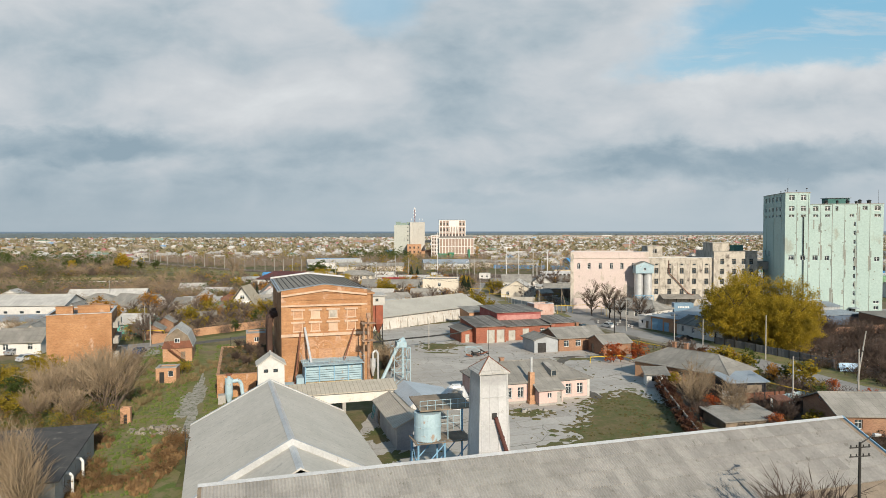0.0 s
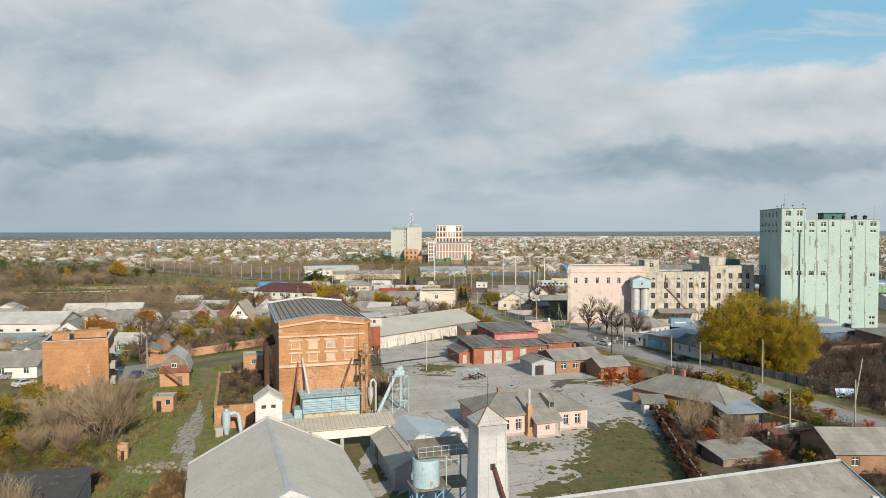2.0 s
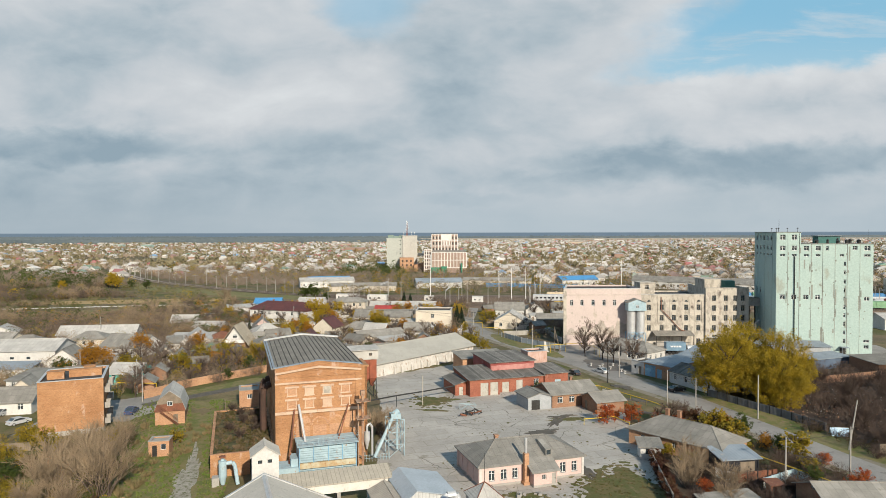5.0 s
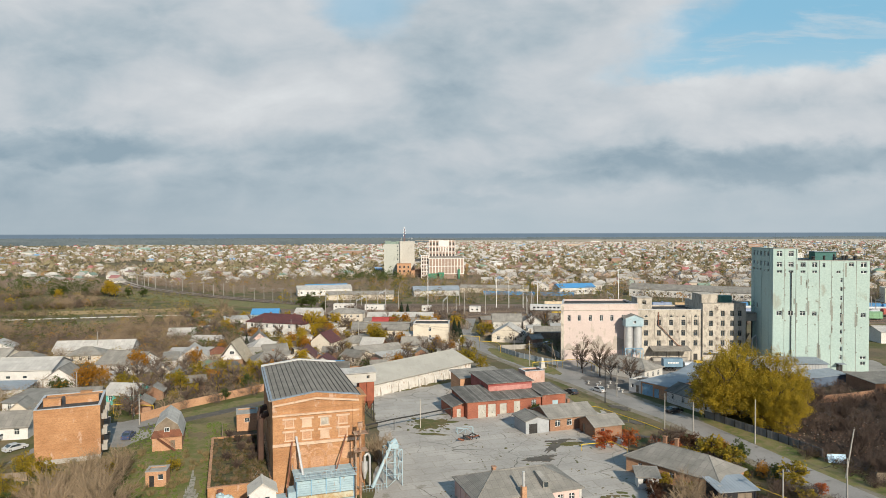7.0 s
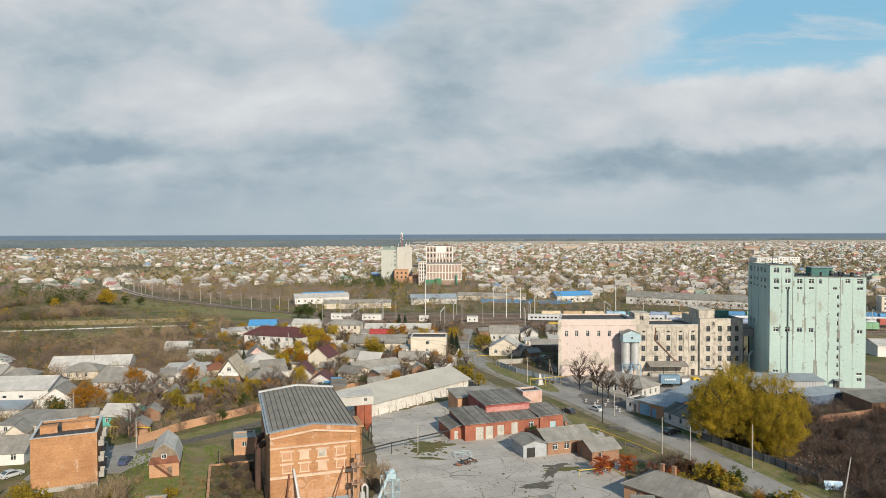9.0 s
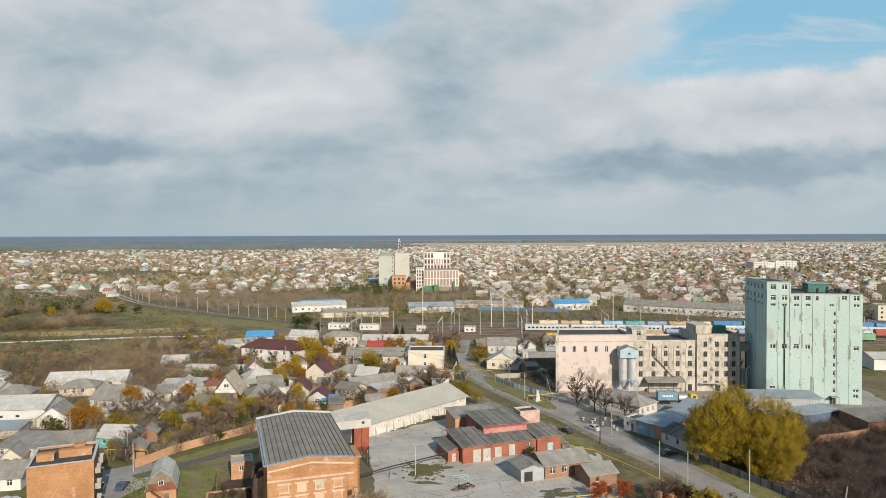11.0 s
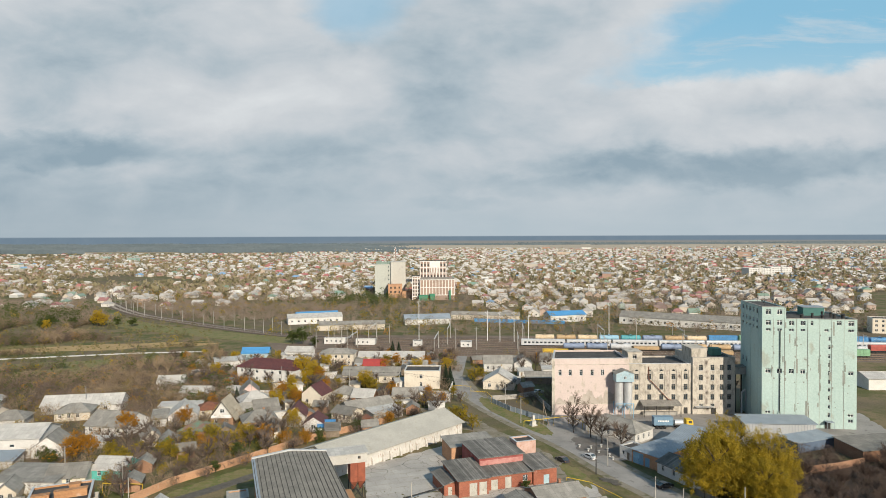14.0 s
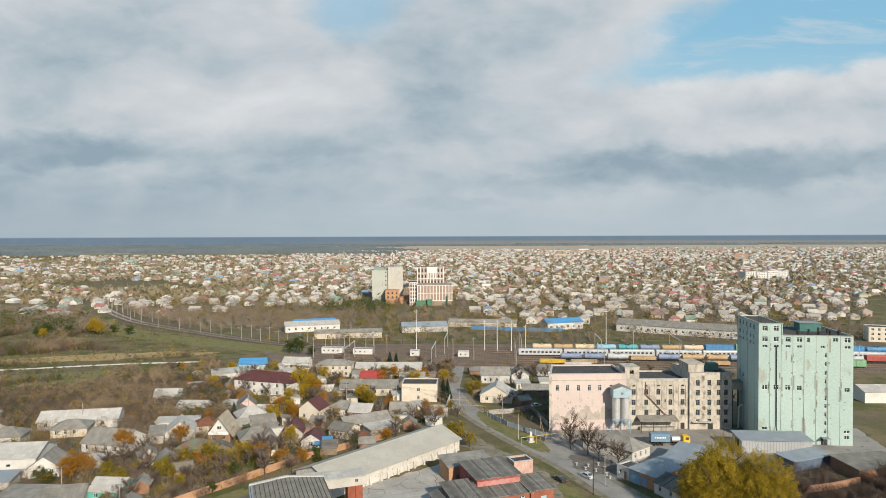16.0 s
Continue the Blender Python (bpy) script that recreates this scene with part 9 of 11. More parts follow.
# gardens of the east side
building("farmhouse", "long old house with a broad grey hipped roof", 35.2, 119.8, -50.0, 17.5, 9.0, 2.9, BRICK_PALE, "hip", 2.4, SLATE, [("F", 2.4, 1.0, 0.9, 1.2, 1), ("F", 8.6, 1.0, 0.9, 1.2, 1)] + row("L", 3, 1.2, 3.0, 1.0, 1.0, 1.3), chimneys=[(4.0, 6.5, 3.0), (6.2, 6.8, 3.0)])
building("blue_white_porch", "small white shed with pale blue trim and wooden side", 34.6, 111.0, -8.0, 3.4, 3.2, 2.2, WHITE_WALL, "shed", 0.5, SLATE, [("F", 0.8, 0.9, 0.8, 1.0, 0)], category="porch")
building("canopy_shack", "dark open shack with a patched pale blue metal roof", 45.4, 103.4, 8.0, 6.2, 4.2, 2.5, material("black_board", (0.03, 0.03, 0.035), (0.022, 0.022, 0.025), 0.6, 5), "shed", 0.6, STEEL_ROOF, [], [("F", 3.0, 2.6, 2.0)], category="shack")
building("near_house", "house with a big grey corrugated roof and brick chimney", 51.0, 84.0, -2.0, 13.0, 9.0, 2.8, BRICK_HOUSE, "gable_x", 1.8, SLATE, [("F", 2, 1.0, 1.0, 1.2, 1)], chimneys=[(0.6, 5.0, 1.6)])
building("ruined_shed", "half-collapsed shed with broken grey roof sheets", 37.5, 86.5, 12.0, 8.0, 5.0, 1.2, WOOD, "shed", 0.5, SLATE, category="shed")
building("red_cabin", "small dark red wooden cabin", 48.3, 94.0, 5.0, 1.6, 1.4, 2.1, RUST, "shed", 0.15, RUST, category="cabin")
building("felt_roof_shed", "dark shed with a felt roof and white vent pipes", *at17(-45.2, 58.6, -6.5, 0.0), TURN, 15.5, 17.0, 3.0, CONCRETE, "shed", 0.4, FELT, [("R", 3.0, 1.0, 0.8, 1.2, 1)], category="shed")
building("brick_ruin", "roofless orange brick ruin in the bushes", -62.0, 103.2, 12.0, 3.2, 3.0, 3.0, BRICK_PALE, "none", 0, BRICK_PALE, [("F", 1.0, 1.3, 0.9, 1.1, 0)], category="ruin")


# ---- across the railway ----
building("hangar", "long pale barrel-roofed hangar", -13.2, 456.0, 8.0, 32.0, 13.0, 4.0, WHITE_WALL, "gable_x", 2.6, STEEL_ROOF, category="hangar")
building("depot_hall", "pale depot hall with low roof", -95.0, 462.0, 16.0, 38.0, 14.0, 4.5, WHITE_WALL, "gable_x", 2.2, SLATE_PALE, row("F", 8, 2, 4.5, 1.5, 1.4, 1.4), category="hall")
building("depot_annex", "depot wing under a blue roof", -92.0, 478.0, 16.0, 30.0, 10.0, 4.5, WHITE_WALL, "gable_x", 2.0, MARINE, category="hall")
building("grey_depot", "long depot with a grey roof", -70.0, 432.0, 6.0, 44.0, 10.0, 3.6, CREAM_WALL, "gable_x", 1.8, SLATE, category="depot")
building("long_white_hall", "very long white hall with a grey roof", 137.0, 457.0, -32.0, 84.0, 15.0, 5.0, WHITE_WALL, "gable_x", 3.2, SLATE, row("F", 18, 2.5, 4.6, 1.6, 1.6, 1.6), category="hall")
building("blue_hall", "blue-clad hall with bright blue roof", 89.5, 462.5, 15.0, 28.0, 12.0, 5.0, WHITE_WALL, "gable_x", 2.4, MARINE, row("F", 6, 2, 4.4, 1.4, 1.6, 1.6), category="hall")
building("low_store_row", "long low store row by the tracks", 20.0, 486.0, -12.0, 50.0, 9.0, 3.6, CREAM_WALL, "gable_x", 1.8, SLATE, category="store")
building("right_block", "grey three-storey block with flat roof", 280.0, 402.0, -20.0, 16.0, 12.0, 9.0, CREAM_WALL, "flat", 0, FELT, [("F", 1.5 + 3.6 * i, z, 1.4, 1.5, 1) for i in range(4) for z in (1.2, 4.2, 7.0)], category="block", parapet=0.3, coping=ZINC)
building("white_long_store", "long white store east of the elevator", 176.0, 255.0, -4.0, 60.0, 12.0, 4.5, WHITE_WALL, "gable_x", 1.6, SLATE_PALE, category="store")
building("brick_signal_house", "square orange brick house by the tracks", 168.0, 288.0, -4.0, 9.0, 8.0, 5.0, BRICK_HOUSE, "flat", 0, FELT, [("F", 1.5 + 3 * i, z, 1.1, 1.3, 1) for i in range(2) for z in (0.9, 3.2)], category="house", parapet=0.2, coping=ZINC)
fence = thing("blue_fence", pose(36, 470, 0, 0, 0, -15.3), "long bright blue sheet fence along the depot", "fence")
g = Geo()
g.box(0, 1.55, -0.05, 0.05, 0, 2.6)
sheet_mesh = g.mesh("panel", MARINE)
for i in range(40):
    part("panel", sheet_mesh, None, fence, at=pose(i * 1.6, 0, 0))


# white flats far off in the town
for k in range(4):
    building("white_apartments", "white four-storey apartment block with balconies and a grey roof", 474 + 20.9 * k, 944 + 8.4 * k, 22, 21.6, 13.0, 12.5 + (0.8, 0.0, 1.2, 0.4)[k], WHITE_WALL, "flat", 0, FELT,
             [("F", 1.6 + 3.4 * i, z, 1.6, 1.6, 1) for i in range(6) for z in (1.4, 4.5, 7.6, 10.4)], category="block of flats", group="white flats in the town", parapet=0.3, coping=ZINC)


# the nearer streets of the town: a few house kinds, copied
ROOFS = [(0.0, (0.34, 0.325, 0.295)), (0.38, (0.41, 0.395, 0.36)), (0.58, (0.24, 0.235, 0.22)), (0.68, (0.28, 0.055, 0.055)), (0.76, (0.16, 0.075, 0.055)), (0.84, (0.48, 0.47, 0.44)), (0.94, (0.10, 0.21, 0.15)), (0.97, (0.10, 0.24, 0.42))]
WALLS = [(0.0, (0.54, 0.53, 0.50)), (0.30, (0.42, 0.38, 0.32)), (0.48, (0.31, 0.185, 0.13)), (0.66, (0.43, 0.35, 0.265)), (0.86, (0.38, 0.40, 0.39)), (0.95, (0.22, 0.34, 0.31))]
TOWN_ROOF = material("town_roof_sheets", (0.36, 0.35, 0.33), (0.30, 0.29, 0.28), 0.3, 4, kind="random", extra=ROOFS)
TOWN_WALL = material("town_walls", (0.66, 0.63, 0.57), (0.60, 0.56, 0.50), 0.3, 4, kind="random", extra=WALLS)
protos = [building("town_house", "small town house with a sheet roof", 0, 0, 0, w, d, h, TOWN_WALL, st, rh, TOWN_ROOF, [("F", 1.4, 1.0, 1.1, 1.3, 1), ("F", w - 2.6, 1.0, 1.1, 1.3, 1)], group="houses across the railway")
          for w, d, h, st, rh in ((9, 8, 3.0, "hip", 2.4), (8, 9, 3.2, "gable_y", 3.0), (11, 8, 3.0, "gable_x", 2.6), (8, 8, 4.6, "hip", 2.4))]
rnd = random.Random(77)
taken, count = set(), 0
for j in range(9):
    for i in range(-20, 34):
        x, y = 20 + i * 19 + rnd.uniform(-5, 5), 500 + j * 24 + rnd.uniform(-6, 6)
        if abs(x) > 0.69 * y or count >= 230:
            continue
        if x < 40 and (y < 640 or x > -75) and not (x < -150 and y > 560 and rnd.random() < 0.5):
            continue
        if 120 < x < 225 and y < 480 - 0.6 * (x - 130) + 60:
            continue
        m = pose(x, y, 0, 0, 0, -12 + rnd.choice((0, 90)) + rnd.uniform(-6, 6))
        p = protos[count % 4]
        if count < 4:
            p.matrix_basis = m
        else:
            copy_thing(p, m @ Matrix.Diagonal((0.88, 0.88, 0.88, 1)))
        count += 1


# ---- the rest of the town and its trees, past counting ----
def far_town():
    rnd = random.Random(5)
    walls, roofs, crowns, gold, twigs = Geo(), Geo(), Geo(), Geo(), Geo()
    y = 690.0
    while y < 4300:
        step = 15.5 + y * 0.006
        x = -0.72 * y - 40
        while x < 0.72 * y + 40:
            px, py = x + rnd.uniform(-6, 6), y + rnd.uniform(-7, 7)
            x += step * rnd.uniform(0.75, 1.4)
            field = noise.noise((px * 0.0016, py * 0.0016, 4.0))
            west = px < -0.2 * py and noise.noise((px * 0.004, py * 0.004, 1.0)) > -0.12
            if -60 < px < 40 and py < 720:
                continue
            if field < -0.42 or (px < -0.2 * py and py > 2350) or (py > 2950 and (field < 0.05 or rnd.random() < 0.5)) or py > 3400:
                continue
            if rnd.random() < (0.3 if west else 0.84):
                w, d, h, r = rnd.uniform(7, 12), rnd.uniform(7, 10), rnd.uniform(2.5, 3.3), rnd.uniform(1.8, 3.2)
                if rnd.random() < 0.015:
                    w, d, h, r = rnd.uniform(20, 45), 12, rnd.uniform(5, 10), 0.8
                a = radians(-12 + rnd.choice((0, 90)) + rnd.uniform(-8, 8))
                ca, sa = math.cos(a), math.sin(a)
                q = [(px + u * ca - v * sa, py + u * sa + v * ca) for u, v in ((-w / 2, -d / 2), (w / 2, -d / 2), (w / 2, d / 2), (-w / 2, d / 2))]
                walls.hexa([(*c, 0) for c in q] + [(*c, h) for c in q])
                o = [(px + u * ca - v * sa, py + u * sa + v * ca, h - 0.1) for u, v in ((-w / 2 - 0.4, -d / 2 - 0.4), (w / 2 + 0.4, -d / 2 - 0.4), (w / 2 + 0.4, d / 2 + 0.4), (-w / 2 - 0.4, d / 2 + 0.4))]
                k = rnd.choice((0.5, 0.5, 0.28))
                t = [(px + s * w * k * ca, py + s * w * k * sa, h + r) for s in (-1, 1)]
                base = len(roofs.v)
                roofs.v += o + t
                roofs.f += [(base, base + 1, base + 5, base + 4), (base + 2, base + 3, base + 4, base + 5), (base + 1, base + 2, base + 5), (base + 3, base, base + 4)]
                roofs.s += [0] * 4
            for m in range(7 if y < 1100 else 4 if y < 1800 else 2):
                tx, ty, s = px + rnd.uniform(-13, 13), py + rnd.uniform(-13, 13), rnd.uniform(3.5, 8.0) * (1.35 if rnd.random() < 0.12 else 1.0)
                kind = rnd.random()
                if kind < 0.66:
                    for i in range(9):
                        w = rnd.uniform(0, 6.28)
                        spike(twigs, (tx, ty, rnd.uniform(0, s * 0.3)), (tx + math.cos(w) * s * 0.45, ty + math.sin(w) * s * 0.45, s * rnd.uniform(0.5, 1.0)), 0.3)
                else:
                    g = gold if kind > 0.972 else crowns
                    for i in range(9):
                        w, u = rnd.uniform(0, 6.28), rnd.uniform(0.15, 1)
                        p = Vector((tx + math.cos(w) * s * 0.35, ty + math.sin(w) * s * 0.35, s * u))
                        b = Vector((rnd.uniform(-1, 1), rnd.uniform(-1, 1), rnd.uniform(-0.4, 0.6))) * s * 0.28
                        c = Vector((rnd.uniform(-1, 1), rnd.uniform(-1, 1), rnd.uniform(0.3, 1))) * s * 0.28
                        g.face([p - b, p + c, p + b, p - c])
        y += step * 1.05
    e = thing("far_town", pose(0, 0, 0), "wide town of small light houses with grey and red roofs, paled for haze", "town", kind="stuff")
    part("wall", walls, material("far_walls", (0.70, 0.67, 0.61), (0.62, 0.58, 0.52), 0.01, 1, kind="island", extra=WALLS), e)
    # roof, leaf and twig tones are paled to stand in for aerial haze
    part("roof", roofs, material("far_hazed_roofs", (0.40, 0.39, 0.37), (0.33, 0.32, 0.31), 0.01, 1, kind="island", extra=[(a, tuple(v * 1.15 + 0.06 for v in q)) for a, q in ROOFS]), e)
    part("crown", crowns, material("far_hazed_olive_leaves", (0.24, 0.21, 0.115), (0.33, 0.28, 0.17), 0.1, 2, bump=0, kind="leaf"), e)
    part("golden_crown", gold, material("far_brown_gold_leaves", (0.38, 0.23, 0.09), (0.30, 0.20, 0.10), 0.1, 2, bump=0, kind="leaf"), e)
    part("bare_crown", twigs, material("far_hazed_pale_twigs", (0.36, 0.29, 0.22), (0.28, 0.225, 0.17), 0.02, 2, bump=0), e)


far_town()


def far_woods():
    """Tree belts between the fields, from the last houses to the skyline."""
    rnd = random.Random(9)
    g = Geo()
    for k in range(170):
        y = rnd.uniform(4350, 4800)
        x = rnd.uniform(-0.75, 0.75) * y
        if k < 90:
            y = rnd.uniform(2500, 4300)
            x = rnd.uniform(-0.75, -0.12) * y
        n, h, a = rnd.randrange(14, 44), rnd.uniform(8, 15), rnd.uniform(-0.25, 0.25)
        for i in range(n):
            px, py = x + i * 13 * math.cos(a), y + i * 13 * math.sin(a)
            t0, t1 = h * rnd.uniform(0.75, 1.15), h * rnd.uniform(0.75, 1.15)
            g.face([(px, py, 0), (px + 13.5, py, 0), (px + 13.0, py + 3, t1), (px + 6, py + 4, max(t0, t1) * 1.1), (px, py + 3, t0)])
    # the wood's colour is blued and paled to carry the haze of distance
    tagged(part("far_woods", g, material("haze_blue_wood", (0.075, 0.10, 0.115), (0.10, 0.125, 0.14), 0.004, 0.05, bump=0)), "dark wooded belts along the skyline, tinted blue for haze", "woods", kind="stuff")


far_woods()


# ---- railway ----
def track(pts, label, seed):
    e = thing("railway_track", pose(0, 0, 0), label, "railway track", "tracks of the yard", "structure")
    bed = Geo()
    rails = [Geo(), Geo()]
    left, right, ties = [], [], Geo()
    for i, p in enumerate(pts):
        a, b = Vector(pts[max(0, i - 1)]), Vector(pts[min(len(pts) - 1, i + 1)])
        side = Vector((-(b - a).y, (b - a).x)).normalized()
        left.append((p[0] + side.x * 1.9, p[1] + side.y * 1.9))
        right.append((p[0] - side.x * 1.9, p[1] - side.y * 1.9))
    for i in range(len(pts) - 1):
        q = [right[i], right[i + 1], left[i + 1], left[i]]
        bed.hexa([(*c, -0.1) for c in q] + [(c[0], c[1], 0.28) for c in q])
        a, b = Vector((*pts[i], 0.42)), Vector((*pts[i + 1], 0.42))
        way = (b - a).normalized()
        side = Vector((-way.y, way.x, 0)) * 0.76
        for s, g in ((1, rails[0]), (-1, rails[1])):
            g.tube(a + side * s, b + side * s, 0.08, 0.08, 4, caps=False)
        n = max(1, int((b - a).length / 1.6))
        for k in range(n):
            c = a.lerp(b, k / n)
            u, v = way * 0.13, side * 1.7
            ties.hexa([(*(c - u - v)[:2], 0.28), (*(c + u - v)[:2], 0.28), (*(c + u + v)[:2], 0.28), (*(c - u + v)[:2], 0.28), (*(c - u - v)[:2], 0.36), (*(c + u - v)[:2], 0.36), (*(c + u + v)[:2], 0.36), (*(c - u + v)[:2], 0.36)])
    part("ballast", bed, BALLAST, e)
    for g in rails:
        part("rail", g, RAIL, e)
    part("sleepers", ties, CONCRETE, e)["kind"] = "stuff"


RAIL = material("worn_rail_steel", (0.16, 0.13, 0.11), (0.12, 0.095, 0.08), 0.5, 6, rough=0.5, metal=0.5)
line = lambda c: (lambda x: c - 0.116 * x)
CS = (341, 347, 353, 359, 365, 371, 377, 383, 389, 395)
g = Geo()
g.slab([(-75, 345, 0.04), (380, 290, 0.04), (400, 352, 0.04), (60, 404, 0.04), (-60, 412, 0.04), (-100, 424, 0.04), (-90, 380, 0.04)], 0.14)
tagged(part("railway_ground", g, BALLAST), "brown stony ground of the railway yard", "ground", kind="structure")
for k, c in enumerate(CS):
    x0 = (-60, -55, -62, -40, -50, -48, -44, -46, -44, -40)[k]
    track([(x0 + 42.0 * i, line(c)(x0 + 42.0 * i)) for i in range(11)], "railway track on brown ballast with concrete sleepers", k)
BED = material("dark_curve_ballast", (0.115, 0.085, 0.068), (0.08, 0.062, 0.05), 0.2, 4, bump=0.5)
ribbon("railway_bed", [(x - 2.1, y - 1.6) for x, y in CURVE], 12.5, 0.2, BED, "dark brown ballast bed of the curving railway", "railway bed")
track(CURVE, "curving railway track on a low embankment", 20)
track([(x - 4.2, y - 3.2) for x, y in CURVE], "outer curving railway track on the embankment", 21)


def bogie(parent, x):
    g = Geo()
    g.box(x - 1.2, x + 1.2, -0.95, 0.95, 0.55, 0.85)
    b = part("bogie", g, DARK_STEEL, parent)
    for dx in (-0.9, 0.9):
        for y in (-0.82, 0.72):
            q = Geo()
            q.tube((x + dx, y, 0.92), (x + dx, y + 0.1, 0.92), 0.46, sides=12)
            part("wheel", q, DARK_STEEL, b)


def frame_bar(e, length):
    g = Geo()
    g.box(-length / 2, length / 2, -1.3, 1.3, 1.0, 1.25)
    g.box(-length / 2 - 0.4, length / 2 + 0.4, -0.12, 0.12, 0.95, 1.2)
    part("underframe", g, DARK_STEEL, e)
    for x in (-length / 2 + 2.0, length / 2 - 2.0):
        bogie(e, x)


def tank_wagon(mat, label):
    e = thing("tank_wagon", pose(0, 0, 0), label, "tank wagon", "goods wagons in the yard")
    frame_bar(e, 11.2)
    g = Geo()
    g.tube((-5.2, 0, 2.75), (5.2, 0, 2.75), 1.48, sides=18)
    for s in (-1, 1):
        g.tube((s * 5.2, 0, 2.75), (s * 5.55, 0, 2.75), 1.48, 0.9, 18)
    part("tank", g, mat, e)
    g = Geo()
    g.tube((0, 0, 4.1), (0, 0, 4.6), 0.6, sides=12)
    part("dome", g, mat, e)
    g = Geo()
    g.box(-1.6, 1.6, -0.9, 0.9, 4.35, 4.4)
    for x in (-1.6, 1.6):
        g.tube((x, -0.9, 4.4), (x, -0.9, 5.1), 0.04, sides=4)
    g.tube((-0.3, -1.5, 1.2), (-0.3, -1.0, 4.3), 0.05, sides=4)
    g.tube((0.3, -1.5, 1.2), (0.3, -1.0, 4.3), 0.05, sides=4)
    part("walkway", g, DARK_STEEL, e)
    return e


def box_wagon(mat, length, height, label, ribs=10, hopper=False):
    e = thing("goods_wagon", pose(0, 0, 0), label, "goods wagon", "goods wagons in the yard")
    frame_bar(e, length)
    g = Geo()
    if hopper:
        g.prism([(-length / 2, -1.5, 1.9), (-length / 2, 1.5, 1.9), (-length / 2, 1.6, height), (-length / 2, 0.9, height + 0.7), (-length / 2, -0.9, height + 0.7), (-length / 2, -1.6, height)], (0, 0, 0), (length, 0, 0))
    else:
        g.box(-length / 2, length / 2, -1.5, 1.5, 1.25, height)
    part("body", g, mat, e)
    g = Geo()
    for i in range(ribs + 1):
        x = -length / 2 + length * i / ribs
        g.box(x - 0.06, x + 0.06, -1.6, 1.6, 1.3 if not hopper else 1.9, height - 0.02)
    part("rib", g, mat, e)
    if not hopper:
        g = Geo()
        g.prism([(-length / 2 - 0.05, -1.55, height), (-length / 2 - 0.05, 0, height + 0.35), (-length / 2 - 0.05, 1.55, height)], (0, 0, 0), (length + 0.1, 0, 0))
        part("roof", g, mat, e)
    return e


def coach():
    e = thing("passenger_coach", pose(0, 0, 0), "pale grey railway coach with dark windows and grey roof", "coach", "coaches of one train")
    length = 24.0
    frame_bar(e, length)
    g = Geo()
    wall_run(g, (-length / 2, -1.5), (1, 0), length, 1.1, 3.9, [(1.5 + 2.2 * i, 2.2, 1.3, 0.9) for i in range(10)], 0.08)
    wall_run(g, (length / 2, 1.5), (-1, 0), length, 1.1, 3.9, [], 0.08)
    for x in (-length / 2, length / 2 - 0.08):
        g.box(x, x + 0.08, -1.42, 1.42, 1.1, 3.9)
    g.box(-length / 2, length / 2, -1.4, 1.4, 1.1, 1.15)
    part("body", g, material("grey_coach_paint", (0.46, 0.47, 0.48), (0.40, 0.41, 0.42), 0.5, 3, rough=0.55), e)
    for i in range(10):
        g = Geo()
        g.box(-length / 2 + 1.5 + 2.2 * i, -length / 2 + 2.8 + 2.2 * i, -1.46, -1.44, 2.2, 3.1)
        part("window", g, GLASS, e)
    g = Geo()
    n = 8
    g.prism([(-length / 2, 1.52 * math.cos(math.pi * i / n), 3.9 + 0.55 * math.sin(math.pi * i / n)) for i in range(n + 1)], (0, 0, 0), (length, 0, 0))
    part("roof", g, ZINC, e)
    return e


PAINTS = {k: material(k + "_wagon_paint", c, tuple(v * 0.75 for v in c), 0.5, 3, rough=0.55, stain=(0.12, 0.09, 0.07), amount=0.3) for k, c in
          (("cream", (0.62, 0.50, 0.34)), ("blue", (0.08, 0.25, 0.48)), ("slate", (0.22, 0.28, 0.40)), ("teal", (0.10, 0.36, 0.40)), ("sky", (0.28, 0.48, 0.62)), ("tan", (0.45, 0.32, 0.18)), ("green", (0.22, 0.40, 0.24)), ("yellow", (0.60, 0.40, 0.05)), ("grey", (0.48, 0.50, 0.52)), ("red", (0.38, 0.10, 0.08)))}
made = {}


def wagon(kind, colour, x, c):
    key = kind + colour
    m = pose(x, line(c)(x), 0.42 - 0.46, 0, 0, math.degrees(math.atan(-0.116)))
    if key not in made:
        if kind == "tank":
            made[key] = tank_wagon(PAINTS[colour], f"{colour} coloured tank wagon with a dirty barrel")
        elif kind == "box":
            made[key] = box_wagon(PAINTS[colour], 15.5, 4.3, f"{colour} painted covered goods wagon")
        elif kind == "hopper":
            made[key] = box_wagon(PAINTS[colour], 13.5, 4.1, f"{colour} painted covered hopper wagon", 8, True)
        else:
            made[key] = box_wagon(PAINTS[colour], 13.0, 2.8, f"{colour} painted low open wagon", 8)
        made[key].matrix_basis = m
    else:
        copy_thing(made[key], m)


